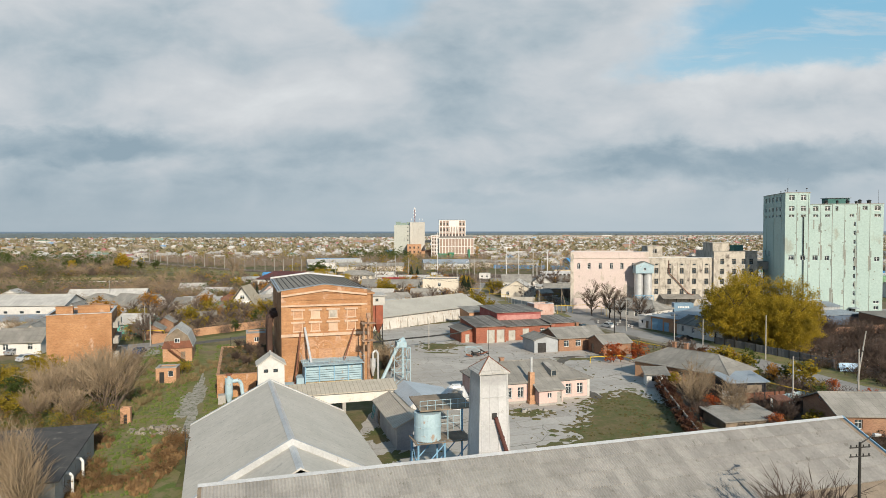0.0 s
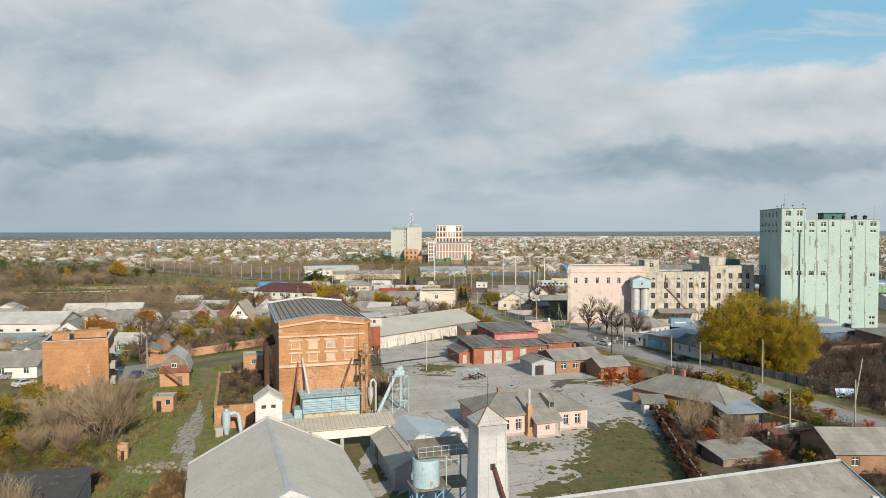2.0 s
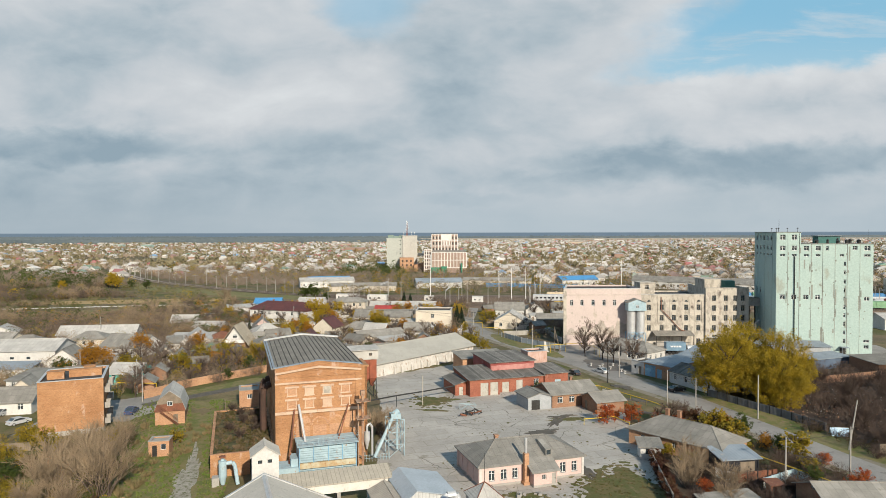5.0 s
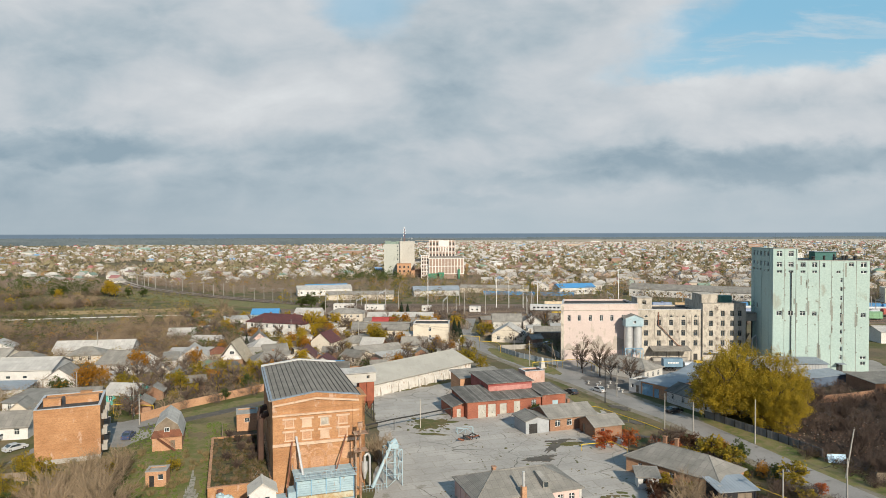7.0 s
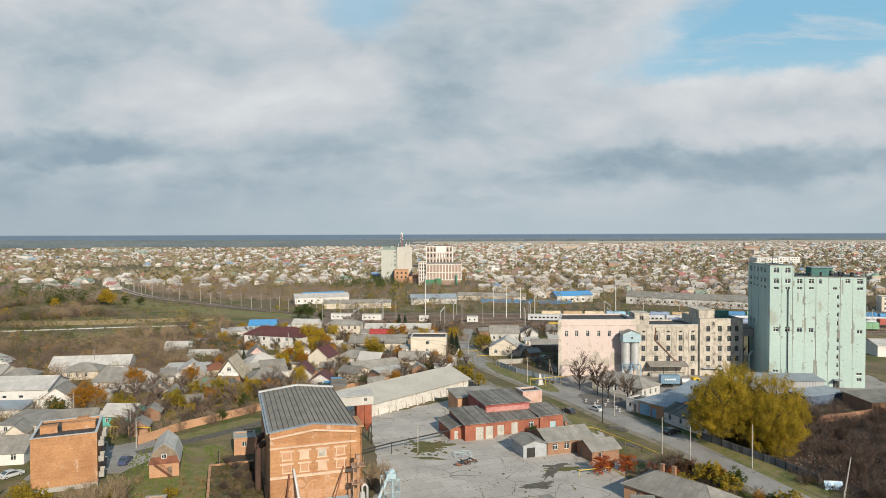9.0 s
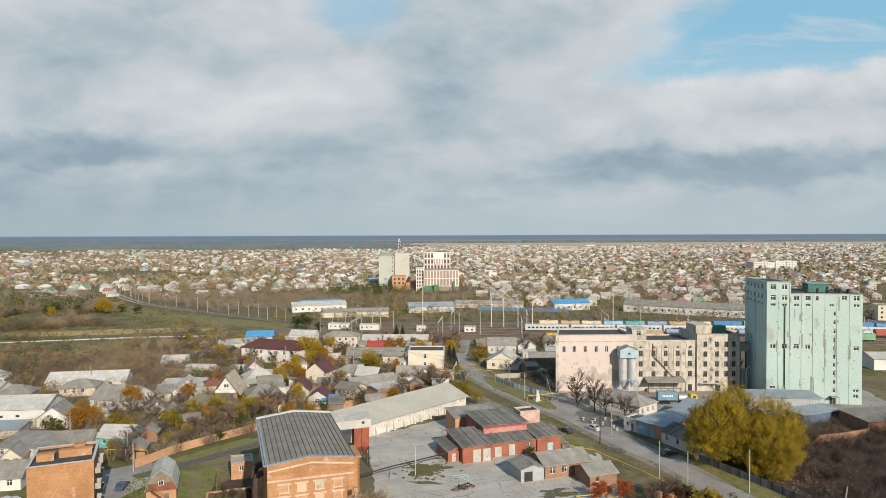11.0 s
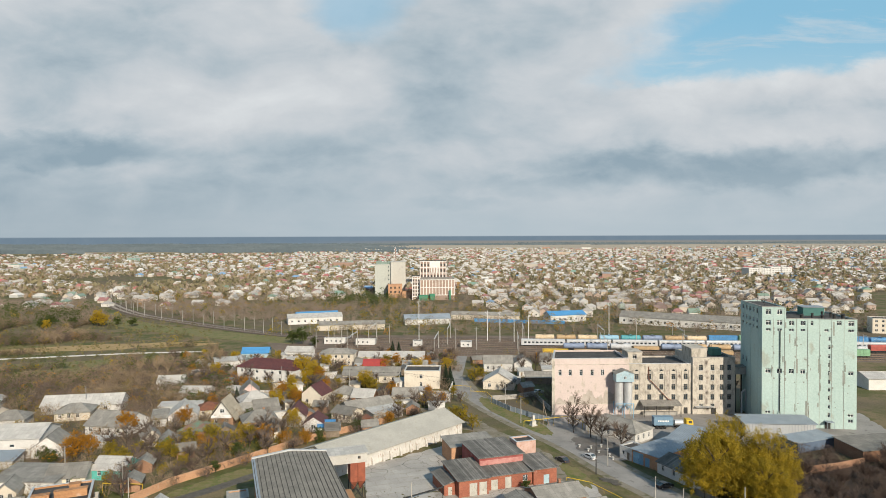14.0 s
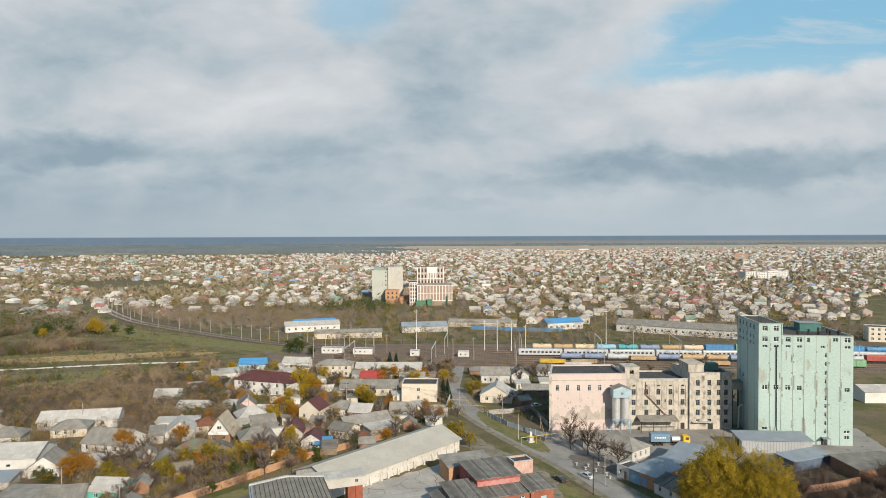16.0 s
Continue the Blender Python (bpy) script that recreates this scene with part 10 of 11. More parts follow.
x = 64.0
for kind, colour in [("tank", "cream"), ("tank", "tan"), ("tank", "cream"), ("tank", "sky"), ("tank", "teal"), ("tank", "slate"), ("tank", "tan"), ("tank", "cream"), ("box", "blue"), ("hopper", "green"), ("tank", "teal"), ("tank", "sky"), ("hopper", "grey"), ("box", "blue"), ("tank", "blue"), ("tank", "teal"), ("tank", "sky"), ("tank", "cream"), ("hopper", "green"), ("tank", "blue")]:
    wide = {"tank": 12.2, "box": 16.6, "hopper": 14.6, "low": 14.2}[kind]
    wagon(kind, colour, x + wide / 2, 389)
    x += wide
x = 74.0
for kind, colour in [("tank", "slate"), ("tank", "slate"), ("tank", "grey"), ("low", "tan"), ("tank", "slate"), ("tank", "tan"), ("tank", "tan"), ("tank", "slate"), ("hopper", "grey"), ("tank", "slate"), ("box", "teal"), ("tank", "grey"), ("hopper", "red"), ("low", "tan"), ("hopper", "red"), ("box", "green"), ("tank", "blue")]:
    wide = {"tank": 12.2, "box": 16.6, "hopper": 14.6, "low": 14.2}[kind]
    wagon(kind, colour, x + wide / 2, 359)
    x += wide
for x, kind, colour in ((68, "low", "yellow"), (84, "low", "tan"), (150, "low", "tan"), (176, "hopper", "red"), (196, "low", "yellow"), (214, "box", "green"), (250, "hopper", "red")):
    wagon(kind, colour, x, 347)
first = coach()
for i in range(10):
    x = 66 + 24.8 * i
    m = pose(x, line(371)(x), -0.04, 0, 0, math.degrees(math.atan(-0.116)))
    if i == 0:
        first.matrix_basis = m
    else:
        copy_thing(first, m)


def gantry(x, c0, c1, h=9.5):
    """Two posts and a cross beam that carry the wires over the tracks."""
    e = thing("catenary_gantry", pose(x, line(c0)(x), 0, 0, 0, math.degrees(math.atan2(c1 - c0, 0)) - 6.6), "grey steel gantry over the railway tracks", "gantry", "gantries of the railway")
    w = c1 - c0
    for u in (0, w):
        g = Geo()
        g.tube((u, 0, 0), (u, 0, h), 0.22, 0.15, 6)
        part("post", g, CONCRETE, e)
    g = Geo()
    for z in (h - 0.9, h - 0.2):
        g.tube((0, 0, z), (w, 0, z), 0.07, sides=4)
    n = int(w / 1.5)
    for i in range(n):
        g.tube((w * i / n, 0, h - 0.9), (w * (i + 1) / n, 0, h - 0.2), 0.045, sides=4)
    part("beam", g, ZINC, e)
    return e


for x in (-40, 5, 48, 92, 135, 180, 226, 272):
    gantry(x, 338, 362)
    gantry(x + 8, 374, 398)


def mast(x, y, h, mat, label, arm=0.0):
    e = thing("railway_mast", pose(x, y, 0), label, "mast", "masts of the railway")
    g = Geo()
    g.tube((0, 0, 0), (0, 0, h), 0.2, 0.12, 6)
    part("post", g, mat, e)
    g = Geo()
    g.tube((-1.2 - arm, 0, h - 1.0), (1.2, 0, h - 1.0), 0.06, sides=4)
    g.tube((0, 0, h - 2.4), (-1.2 - arm, 0, h - 1.0), 0.05, sides=4)
    part("arm", g, mat, e)


for i in range(0, len(CURVE) - 1, 2):
    p, q = CURVE[i], CURVE[i + 1]
    d = Vector((q[0] - p[0], q[1] - p[1])).normalized()
    mast(p[0] - d.y * 4, p[1] + d.x * 4, 9.0, CONCRETE, "grey concrete mast beside the curving track", 1.5)
    mast(p[0] + d.y * 7.5 - 3, p[1] - d.x * 7.5, 9.0, CONCRETE, "grey concrete mast beside the curving track", 1.5)
for x, y, h in ((-3, 371, 26), (-27, 374, 13), (-46, 367, 13), (-20, 378, 11), (112, 395, 22), (120, 368, 14), (28, 352, 13), (37, 384, 18), (44, 381, 18), (52, 379, 18), (60, 377, 16), (-60, 366, 12), (17, 356, 12)):
    mast(x, y, h, PAINT_WHITE if h > 15 else CONCRETE, "tall pale lighting mast of the railway yard")
for x, y, w in ((-57.5, 379, 12), (-39, 374, 11), (-6.5, 366, 5), (20, 362, 6)):
    building("railway_cabin", "white flat-roofed railway cabin beside the tracks", x, y, -6.6, w, 4.0, 3.2, WHITE_WALL, "flat", 0, FELT, row("F", max(1, int(w / 3)), 1.0, 2.6, 1.2, 1.0, 1.0), category="cabin", parapet=0.15, coping=ZINC)


# ---- walls, fences, poles ----
def fence_line(name, label, pts, height, panel, mat, post_mat, thick=0.06, category="fence", posts=True, gap=0.04):
    """A run of panels and posts along a line; every panel is a part."""
    e = thing(name, pose(pts[0][0], pts[0][1], 0), label, category)
    o = Vector((*pts[0], 0))
    g0 = Geo()
    if gap:
        n = int(panel / 0.16)
        for i in range(n):
            x0, x1 = gap + (panel - 2 * gap) * i / n, gap + (panel - 2 * gap) * (i + 1) / n
            y0, y1 = (0.03 if i % 2 else -0.03), (-0.03 if i % 2 else 0.03)
            q = [(x0, y0), (x1, y1), (x1, y1 + thick * 0.5), (x0, y0 + thick * 0.5)]
            g0.hexa([(*c, 0.03) for c in q] + [(*c, height) for c in q])
        g0.weld()
    else:
        g0.box(0, panel, -thick / 2, thick / 2, 0.03, height)
    me = g0.mesh("panel", mat)
    p0 = Geo()
    p0.box(-0.08, 0.08, -0.08, 0.08, -0.1, height + 0.12)
    pm = p0.mesh("post", post_mat)
    for a, b in zip(pts, pts[1:]):
        a, b = Vector((*a, 0)), Vector((*b, 0))
        n = max(1, round((b - a).length / panel))
        turn = math.degrees(math.atan2(b.y - a.y, b.x - a.x))
        for i in range(n):
            p = a.lerp(b, i / n) - o
            s = Matrix.Diagonal(((b - a).length / n / panel, 1, 1, 1))
            part("panel", me, None, e, at=pose(p.x, p.y, 0, 0, 0, turn) @ s)
            if posts:
                part("post", pm, None, e, at=pose(p.x, p.y, 0, 0, 0, turn))
    return e


fence_line("brick_garden_wall", "long old orange brick garden wall", [(-68.5, 154), (-63, 165), (-51, 179), (-36.2, 197.5), (-12, 217.8)], 2.0, 3.0, BRICK_PALE, BRICK_PALE, 0.3, "wall", gap=0.0)
fence_line("concrete_fence", "dark mossy concrete panel fence of the gardens", [(37.6, 121), (36.0, 110), (33.2, 92), (31, 76)], 1.9, 2.5, CONCRETE, CONCRETE, 0.12)
fence_line("grey_sheet_fence", "pale grey metal fence along the verge", [(24.2, 243), (30, 230), (36.5, 221), (42.5, 214.5)], 1.8, 2.5, STEEL_ROOF, ZINC)
fence_line("white_wall", "white rendered yard wall", [(-4.2, 254), (9.2, 253), (11.5, 270)], 2.0, 3.0, WHITE_WALL, WHITE_WALL, 0.25, "wall", gap=0.0)
fence_line("brick_yard_wall", "low orange brick yard wall", [(-14, 256.5), (-4.3, 254.2)], 1.7, 3.2, BRICK_PALE, BRICK_PALE, 0.3, "wall", gap=0.0)
fence_line("brick_lot_wall", "pale stone lot wall beside the mill", [(25, 245.5), (34, 247), (42, 252), (44, 229)], 1.8, 3.0, CONCRETE, CONCRETE, 0.25, "wall", gap=0.0)
fence_line("turquoise_fence", "faded turquoise sheet fence", [(-99, 146), (-90.5, 148)], 1.8, 2.0, TEAL_PAINT, ZINC)
fence_line("green_fence", "green painted sheet fence", [(-90.3, 148.1), (-86.5, 149)], 1.8, 1.9, GREEN_PAINT, DARK_STEEL)
fence_line("green_street_fence", "green painted street fence", [(-37, 251), (-27, 250), (-20, 249.5)], 1.8, 2.4, GREEN_PAINT, DARK_STEEL)
fence_line("white_street_fence", "white rendered street wall", [(-66, 258.6), (-52, 257)], 1.7, 2.6, WHITE_WALL, WHITE_WALL, 0.2, "wall", gap=0.0)
fence_line("red_fence", "red painted street fence", [(-64, 247), (-52, 243)], 1.6, 2.4, RUST, RUST)
fence_line("dark_yard_fence", "dark board fence with a pale rail", [(-82, 115.6), (-72.5, 117.4)], 1.6, 2.4, WOOD, WOOD)
fence_line("slatted_fence", "grey slatted garden fence", [(44.0, 102.8), (46.2, 100.3)], 1.5, 1.6, ZINC, ZINC)
fence_line("maroon_fence", "dark maroon sheet fence of the shack", [(46.2, 100.2), (53.3, 101.8)], 1.6, 1.8, RUST, DARK_STEEL)
fence_line("pale_garden_wall", "pale blue-white garden wall", [(49.4, 98.3), (56.2, 102.2), (58.5, 98.5)], 1.5, 2.2, PALE_BLUE, WHITE_WALL, 0.15, "wall", gap=0.0)
fence_line("works_back_fence", "rusty board fence behind the plot", [(-44, 136), (-47.5, 147.5)], 1.4, 2.2, WOOD, WOOD)
fence_line("roadside_fence", "grey sheet-metal fence under the large trees", [(64, 154), (67.5, 146), (72, 136), (75.5, 126)], 1.7, 2.5, material("dull_fence_sheet", (0.17, 0.175, 0.18), (0.12, 0.125, 0.13), 0.5, 4), DARK_STEEL)
fence_line("lot_brick_wall", "orange brick yard wall with piers beside the depot", [(97, 166), (107.7, 168.7), (117.6, 172.4)], 1.9, 2.6, BRICK_HOUSE, BRICK_HOUSE, 0.25, "wall", gap=0.0)
fence_line("lot_fence", "dark board fence of the waste lot", [(77, 113), (96, 110), (118, 116)], 1.8, 2.5, WOOD, DARK_STEEL)


def pole(x, y, h, mat=CONCRETE, label="grey concrete power pole with cross arm", arms=1, lean=0.0, lamp=False, name="power_pole", turn=20, r=0.15):
    e = thing(name, pose(x, y, 0, 0, lean, 0), label, "pole", "power poles")
    g = Geo()
    g.tube((0, 0, -0.2), (0, 0, h), r, r * 0.65, 8)
    part("shaft", g, mat, e)
    c, s = math.cos(radians(turn)), math.sin(radians(turn))
    for k in range(arms):
        g = Geo()
        z = h - 0.4 - 0.7 * k
        g.tube((-0.9 * c, -0.9 * s, z), (0.9 * c, 0.9 * s, z), 0.05, sides=5)
        for u in (-0.8, -0.3, 0.3, 0.8):
            g.tube((u * c, u * s, z), (u * c, u * s, z + 0.2), 0.05, sides=6)
        part("cross_arm", g, DARK_STEEL, e)
    if lamp:
        g = Geo()
        g.tube((0, 0, h - 0.1), (1.3 * c, 1.3 * s, h + 0.5), 0.05, sides=6)
        part("bracket", g, DARK_STEEL, e)
        g = Geo()
        g.tube((1.2 * c, 1.2 * s, h + 0.5), (1.8 * c, 1.8 * s, h + 0.45), 0.16, 0.1, 8)
        part("lamp_head", g, ZINC, e)
    return e


POLES = [(48.8, 174.3, 8.5), (50.6, 143.2, 8.5), (-72.4, 158.9, 8.5), (-67.8, 151.5, 7.0), (-93, 172, 8.0), (-120, 236, 9.0), (-64, 244, 9.0), (-30, 262, 9.0), (-58, 268, 9), (14, 247, 9.0), (29, 236, 9), (65.2, 102.5, 8.0), (53.2, 99.3, 7.5), (31.5, 215, 8.5), (-10, 259, 8.5), (54.6, 137.5, 8.0)]
for x, y, h in POLES:
    pole(x, y, h)
pole(66.4, 134.6, 9.2, CONCRETE, "tall pale concrete pole", 0)
pole(73.0, 115.1, 9.0, CONCRETE, "leaning grey concrete pole", 0, 9.0)
pole(-3.2, 147, 6.6, STUCCO_CREAM, "thin cream post in the works yard", 0, name="post", r=0.09)
pole(38.6, 213.5, 8.0, WOOD, "wooden pole with a leaning brace", 1)
pole(40.2, 212.0, 7.6, WOOD, "leaning wooden brace pole", 0, -14)
pole(32.0, 50.0, 10.3, DARK_STEEL, "dark street lamp post with curved arm", 2, lamp=True, turn=10, name="street_lamp")
pole(44.0, 168.0, 10.0, DARK_STEEL, "dark lattice-like mast by the road", 0)
pole(-43.5, 134.0, 5.0, DARK_STEEL, "thin dark post in the plot", 0, r=0.07)
tree("dark", 28.5, 50.5, 1.55, label="dark leafless tree crown beside the store")


def wires(a, b, sag, mat):
    g = Geo()
    for off in (-0.8, -0.3, 0.3, 0.8):
        p, q = Vector(a) + Vector((off * 0.94, off * 0.34, 0)), Vector(b) + Vector((off * 0.94, off * 0.34, 0))
        pts = []
        for i in range(9):
            t = i / 8
            r = p.lerp(q, t)
            pts.append((r.x, r.y, r.z - sag * 4 * t * (1 - t)))
        g.path(pts, 0.012, 3)
    tagged(part("power_line", g, mat), "thin sagging power cables between poles", "cable", "power cables")


for i, j in ((0, 1), (2, 3), (13, 14), (14, 10), (9, 13), (6, 8), (8, 7), (7, 14), (1, 15), (11, 12)):
    a, b = POLES[i], POLES[j]
    wires((a[0], a[1], a[2] - 0.2), (b[0], b[1], b[2] - 0.2), 0.7, DARK_STEEL)


def gas_pipe(pts, label="yellow raised gas pipe on thin posts"):
    e = thing("gas_pipe", pose(0, 0, 0), label, "gas pipe")
    g = Geo()
    g.path(pts, 0.09, 6)
    part("pipe", g, YELLOW_PAINT, e)
    for a, b in zip(pts, pts[1:]):
        a, b = Vector(a), Vector(b)
        if abs(a.z - b.z) > 0.5:
            continue
        n = max(1, int((b - a).length / 5))
        for i in range(n + 1):
            p = a.lerp(b, i / n)
            g = Geo()
            g.tube((p.x, p.y, 0), (p.x, p.y, p.z), 0.06, sides=5)
            part("support", g, YELLOW_PAINT, e)


gas_pipe([(31.5, 208.4, 2.6), (46.9, 213.4, 2.6), (50, 207, 2.6), (50.5, 202, 2.6)])
gas_pipe([(10.5, 251, 2.8), (10.5, 251, 4.6), (17.5, 249, 4.6), (17.5, 249, 2.8), (23.5, 247, 2.8), (24.5, 240, 2.8)])
gas_pipe([(35.5, 164.0, 0.9), (40.5, 160.5, 0.9), (47, 146, 1.2), (52, 134, 1.2)])
gas_pipe([(53.3, 108, 1.6), (59.4, 95, 1.6), (64, 84, 1.6)])
gas_pipe([(29.5, 131, 1.3), (36.0, 132.6, 1.3), (37.8, 128, 1.3)])
gas_pipe([(-78, 160.5, 2.4), (-68, 159.5, 2.4)])


def overhead_conduit():
    """The dark pipe on posts that crosses the yard to the garage."""
    e = thing("yard_pipe", pose(0, 0, 0), "dark insulated pipe on low supports across the yard", "pipe")
    g = Geo()
    g.path([(-15.5, 139.5, 2.8), (-9, 145.5, 2.6), (-3.3, 149.5, 2.5), (4.2, 154.5, 2.6)], 0.16, 8)
    part("pipe", g, DARK_STEEL, e)
    for x, y in ((-15.4, 139.6), (-9, 145.5), (4.0, 154.4)):
        g = Geo()
        g.tube((x, y, 0), (x, y, 2.6), 0.08, sides=6)
        part("support", g, DARK_STEEL, e)


overhead_conduit()


# ---- vehicles ----
def car(x, y, turn, colour, label):
    e = thing("car", pose(x, y, 0, 0, 0, turn), label, "car", "parked cars")
    m = material("car_paint", colour, tuple(c * 0.85 for c in colour), 0.5, 3, rough=0.25, spec=0.5, bump=0)
    side = [(-2.15, 0.3), (2.15, 0.3), (2.2, 0.62), (2.05, 0.8), (1.1, 0.92), (0.45, 1.42), (-1.0, 1.46), (-1.75, 1.0), (-2.15, 0.92)]
    g = Geo()
    low = [(px, -0.84, z) for px, z in side]
    high = [(px, 0.84, z) for px, z in side]
    for i in range(len(side)):
        j = (i + 1) % len(side)
        g.face([low[i], high[i], high[j], low[j]])
    g.face(low)
    g.face(high[::-1])
    part("body", g, m, e)
    g = Geo()
    for y0 in (-0.86, 0.84):
        g.prism([(0.95, y0, 0.94), (0.4, y0, 1.36), (-0.95, y0, 1.39), (-1.55, y0, 1.0)], (0, 0, 0), (0, 0.02, 0))
    part("side_window", g, GLASS, e)
    for a, b in (((1.08, 0.95), (0.5, 1.40)), ((-1.1, 1.44), (-1.72, 1.03))):
        g = Geo()
        g.face([(a[0] + 0.02, -0.72, a[1] + 0.02), (a[0] + 0.02, 0.72, a[1] + 0.02), (b[0] + 0.02, 0.66, b[1] + 0.02), (b[0] + 0.02, -0.66, b[1] + 0.02)])
        part("windscreen", g, GLASS, e)
    for px in (-1.35, 1.35):
        for py in (-0.86, 0.68):
            g = Geo()
            g.tube((px, py, 0.31), (px, py + 0.18, 0.31), 0.31, sides=14)
            tyre = part("wheel", g, BLACK, e)
            q = Geo()
            q.tube((px, py - 0.01 if py < 0 else py + 0.17, 0.31), (px, py + 0.01 if py < 0 else py + 0.19, 0.31), 0.18, sides=10)
            part("rim", q, ZINC, tyre)
    for py in (-0.62, 0.62):
        g = Geo()
        g.box(2.08, 2.19, py - 0.16, py + 0.16, 0.58, 0.74)
        part("headlight", g, PAINT_WHITE, e)
        g = Geo()
        g.box(-2.17, -2.1, py - 0.14, py + 0.14, 0.68, 0.86)
        part("tail_light", g, RUST, e)
    return e


car(45.4, 180.2, 118, (0.55, 0.57, 0.58), "silver car parked on the forecourt")
car(37.4, 178.0, 114, (0.05, 0.05, 0.06), "dark car parked beside the road")
car(58.4, 158.6, 20, (0.03, 0.03, 0.035), "black car parked by the white row")
car(-85.2, 134.2, 60, (0.50, 0.52, 0.54), "silver car on the asphalt drive")
car(-65.8, 141.7, 95, (0.06, 0.08, 0.16), "dark blue car on the drive")
car(-3.6, 250.4, 5, (0.05, 0.05, 0.05), "dark car parked by the white wall")
car(1.8, 250.2, 5, (0.55, 0.55, 0.55), "light car parked by the white wall")
car(44.5, 255.8, 30, (0.45, 0.46, 0.48), "grey car parked in a yard")
car(-92.5, 141.5, 70, (0.32, 0.34, 0.36), "grey car on the drive beside the fence")


def truck():
    e = thing("container_truck", pose(72.8, 207.6, 0, 0, 0, -2.0), "truck with yellow cab and a slate-blue container", "truck")
    box = material("container_blue", (0.17, 0.27, 0.36), (0.14, 0.23, 0.31), 0.5, 3, rough=0.5, kind="seams", extra=(0.35, "X"))
    g = Geo()
    g.box(0, 6.1, -1.22, 1.22, 1.25, 3.85)
    part("container", g, box, e)
    g = Geo()
    for i in range(7):
        g.box(1.3 + i * 0.5, 1.65 + i * 0.5, -1.25, -1.222, 2.35, 2.85)
    part("lettering", g, PAINT_WHITE, e, "white lettering bars")
    g = Geo()
    g.box(-0.2, 12.0, -0.5, 0.5, 0.95, 1.2)
    part("chassis", g, DARK_STEEL, e)
    g = Geo()
    g.tube((6.8, 0, 1.9), (9.4, 0, 1.9), 0.9, sides=14)
    part("load", g, ZINC, e)
    g = Geo()
    g.prism([(10.3, -1.2, 0.7), (12.4, -1.2, 0.7), (12.5, -1.2, 1.8), (12.2, -1.2, 3.0), (10.3, -1.2, 3.1)], (0, 0, 0), (0, 2.4, 0))
    cab = part("cab", g, material("truck_yellow", (0.62, 0.42, 0.04), (0.56, 0.37, 0.03), 0.5, 3, rough=0.4), e)
    g = Geo()
    g.box(11.0, 12.0, -1.23, -1.2, 1.9, 2.7)
    part("side_window", g, GLASS, cab)
    g = Geo()
    g.face([(12.52, -1.05, 1.95), (12.52, 1.05, 1.95), (12.26, 1.05, 2.85), (12.26, -1.05, 2.85)])
    part("windscreen", g, GLASS, cab)
    for x in (1.0, 2.2, 3.4, 7.4, 8.6, 11.4):
        for y in (-1.2, 0.9):
            g = Geo()
            g.tube((x, y, 0.5), (x, y + 0.3, 0.5), 0.5, sides=14)
            part("wheel", g, BLACK, e)
    return e


truck()


# ---- small things of the yards ----
def obelisk():
    e = thing("white_monument", pose(35.1, 212.1, 0, 0, 0, 20), "small white stepped obelisk on the green verge", "monument")
    for k, (r, z0, z1) in enumerate(((1.0, 0.0, 0.4), (0.75, 0.4, 1.8), (0.6, 1.8, 2.0))):
        g = Geo()
        g.box(-r, r, -r, r, z0, z1)
        part(("step", "pedestal", "cornice")[k], g, WHITEWASH, e)
    g = Geo()
    g.hexa([(-0.45, -0.45, 2.0), (0.45, -0.45, 2.0), (0.45, 0.45, 2.0), (-0.45, 0.45, 2.0), (-0.3, -0.3, 3.4), (0.3, -0.3, 3.4), (0.3, 0.3, 3.4), (-0.3, 0.3, 3.4)])
    part("shaft", g, WHITEWASH, e)


obelisk()


def urn(x, y):
    e = thing("planter_urn", pose(x, y, 0.06) @ Matrix.Diagonal((0.72, 0.72, 0.72, 1)), "white concrete planter urn on the forecourt", "planter", "white planters on the forecourt")
    g = Geo()
    g.tube((0, 0, 0), (0, 0, 0.15), 0.4, sides=10)
    g.tube((0, 0, 0.15), (0, 0, 0.5), 0.15, 0.2, 10)
    part("foot", g, WHITEWASH, e)
    g = Geo()
    g.tube((0, 0, 0.5), (0, 0, 1.0), 0.25, 0.6, 10)
    part("bowl", g, WHITEWASH, e)


for x, y in ((44.9, 189.8), (48, 188.6), (51.2, 189.5), (49.2, 184.6), (51.4, 181.5), (51.6, 178.9), (46.6, 186.2), (52.2, 186.2)):
    urn(x, y)


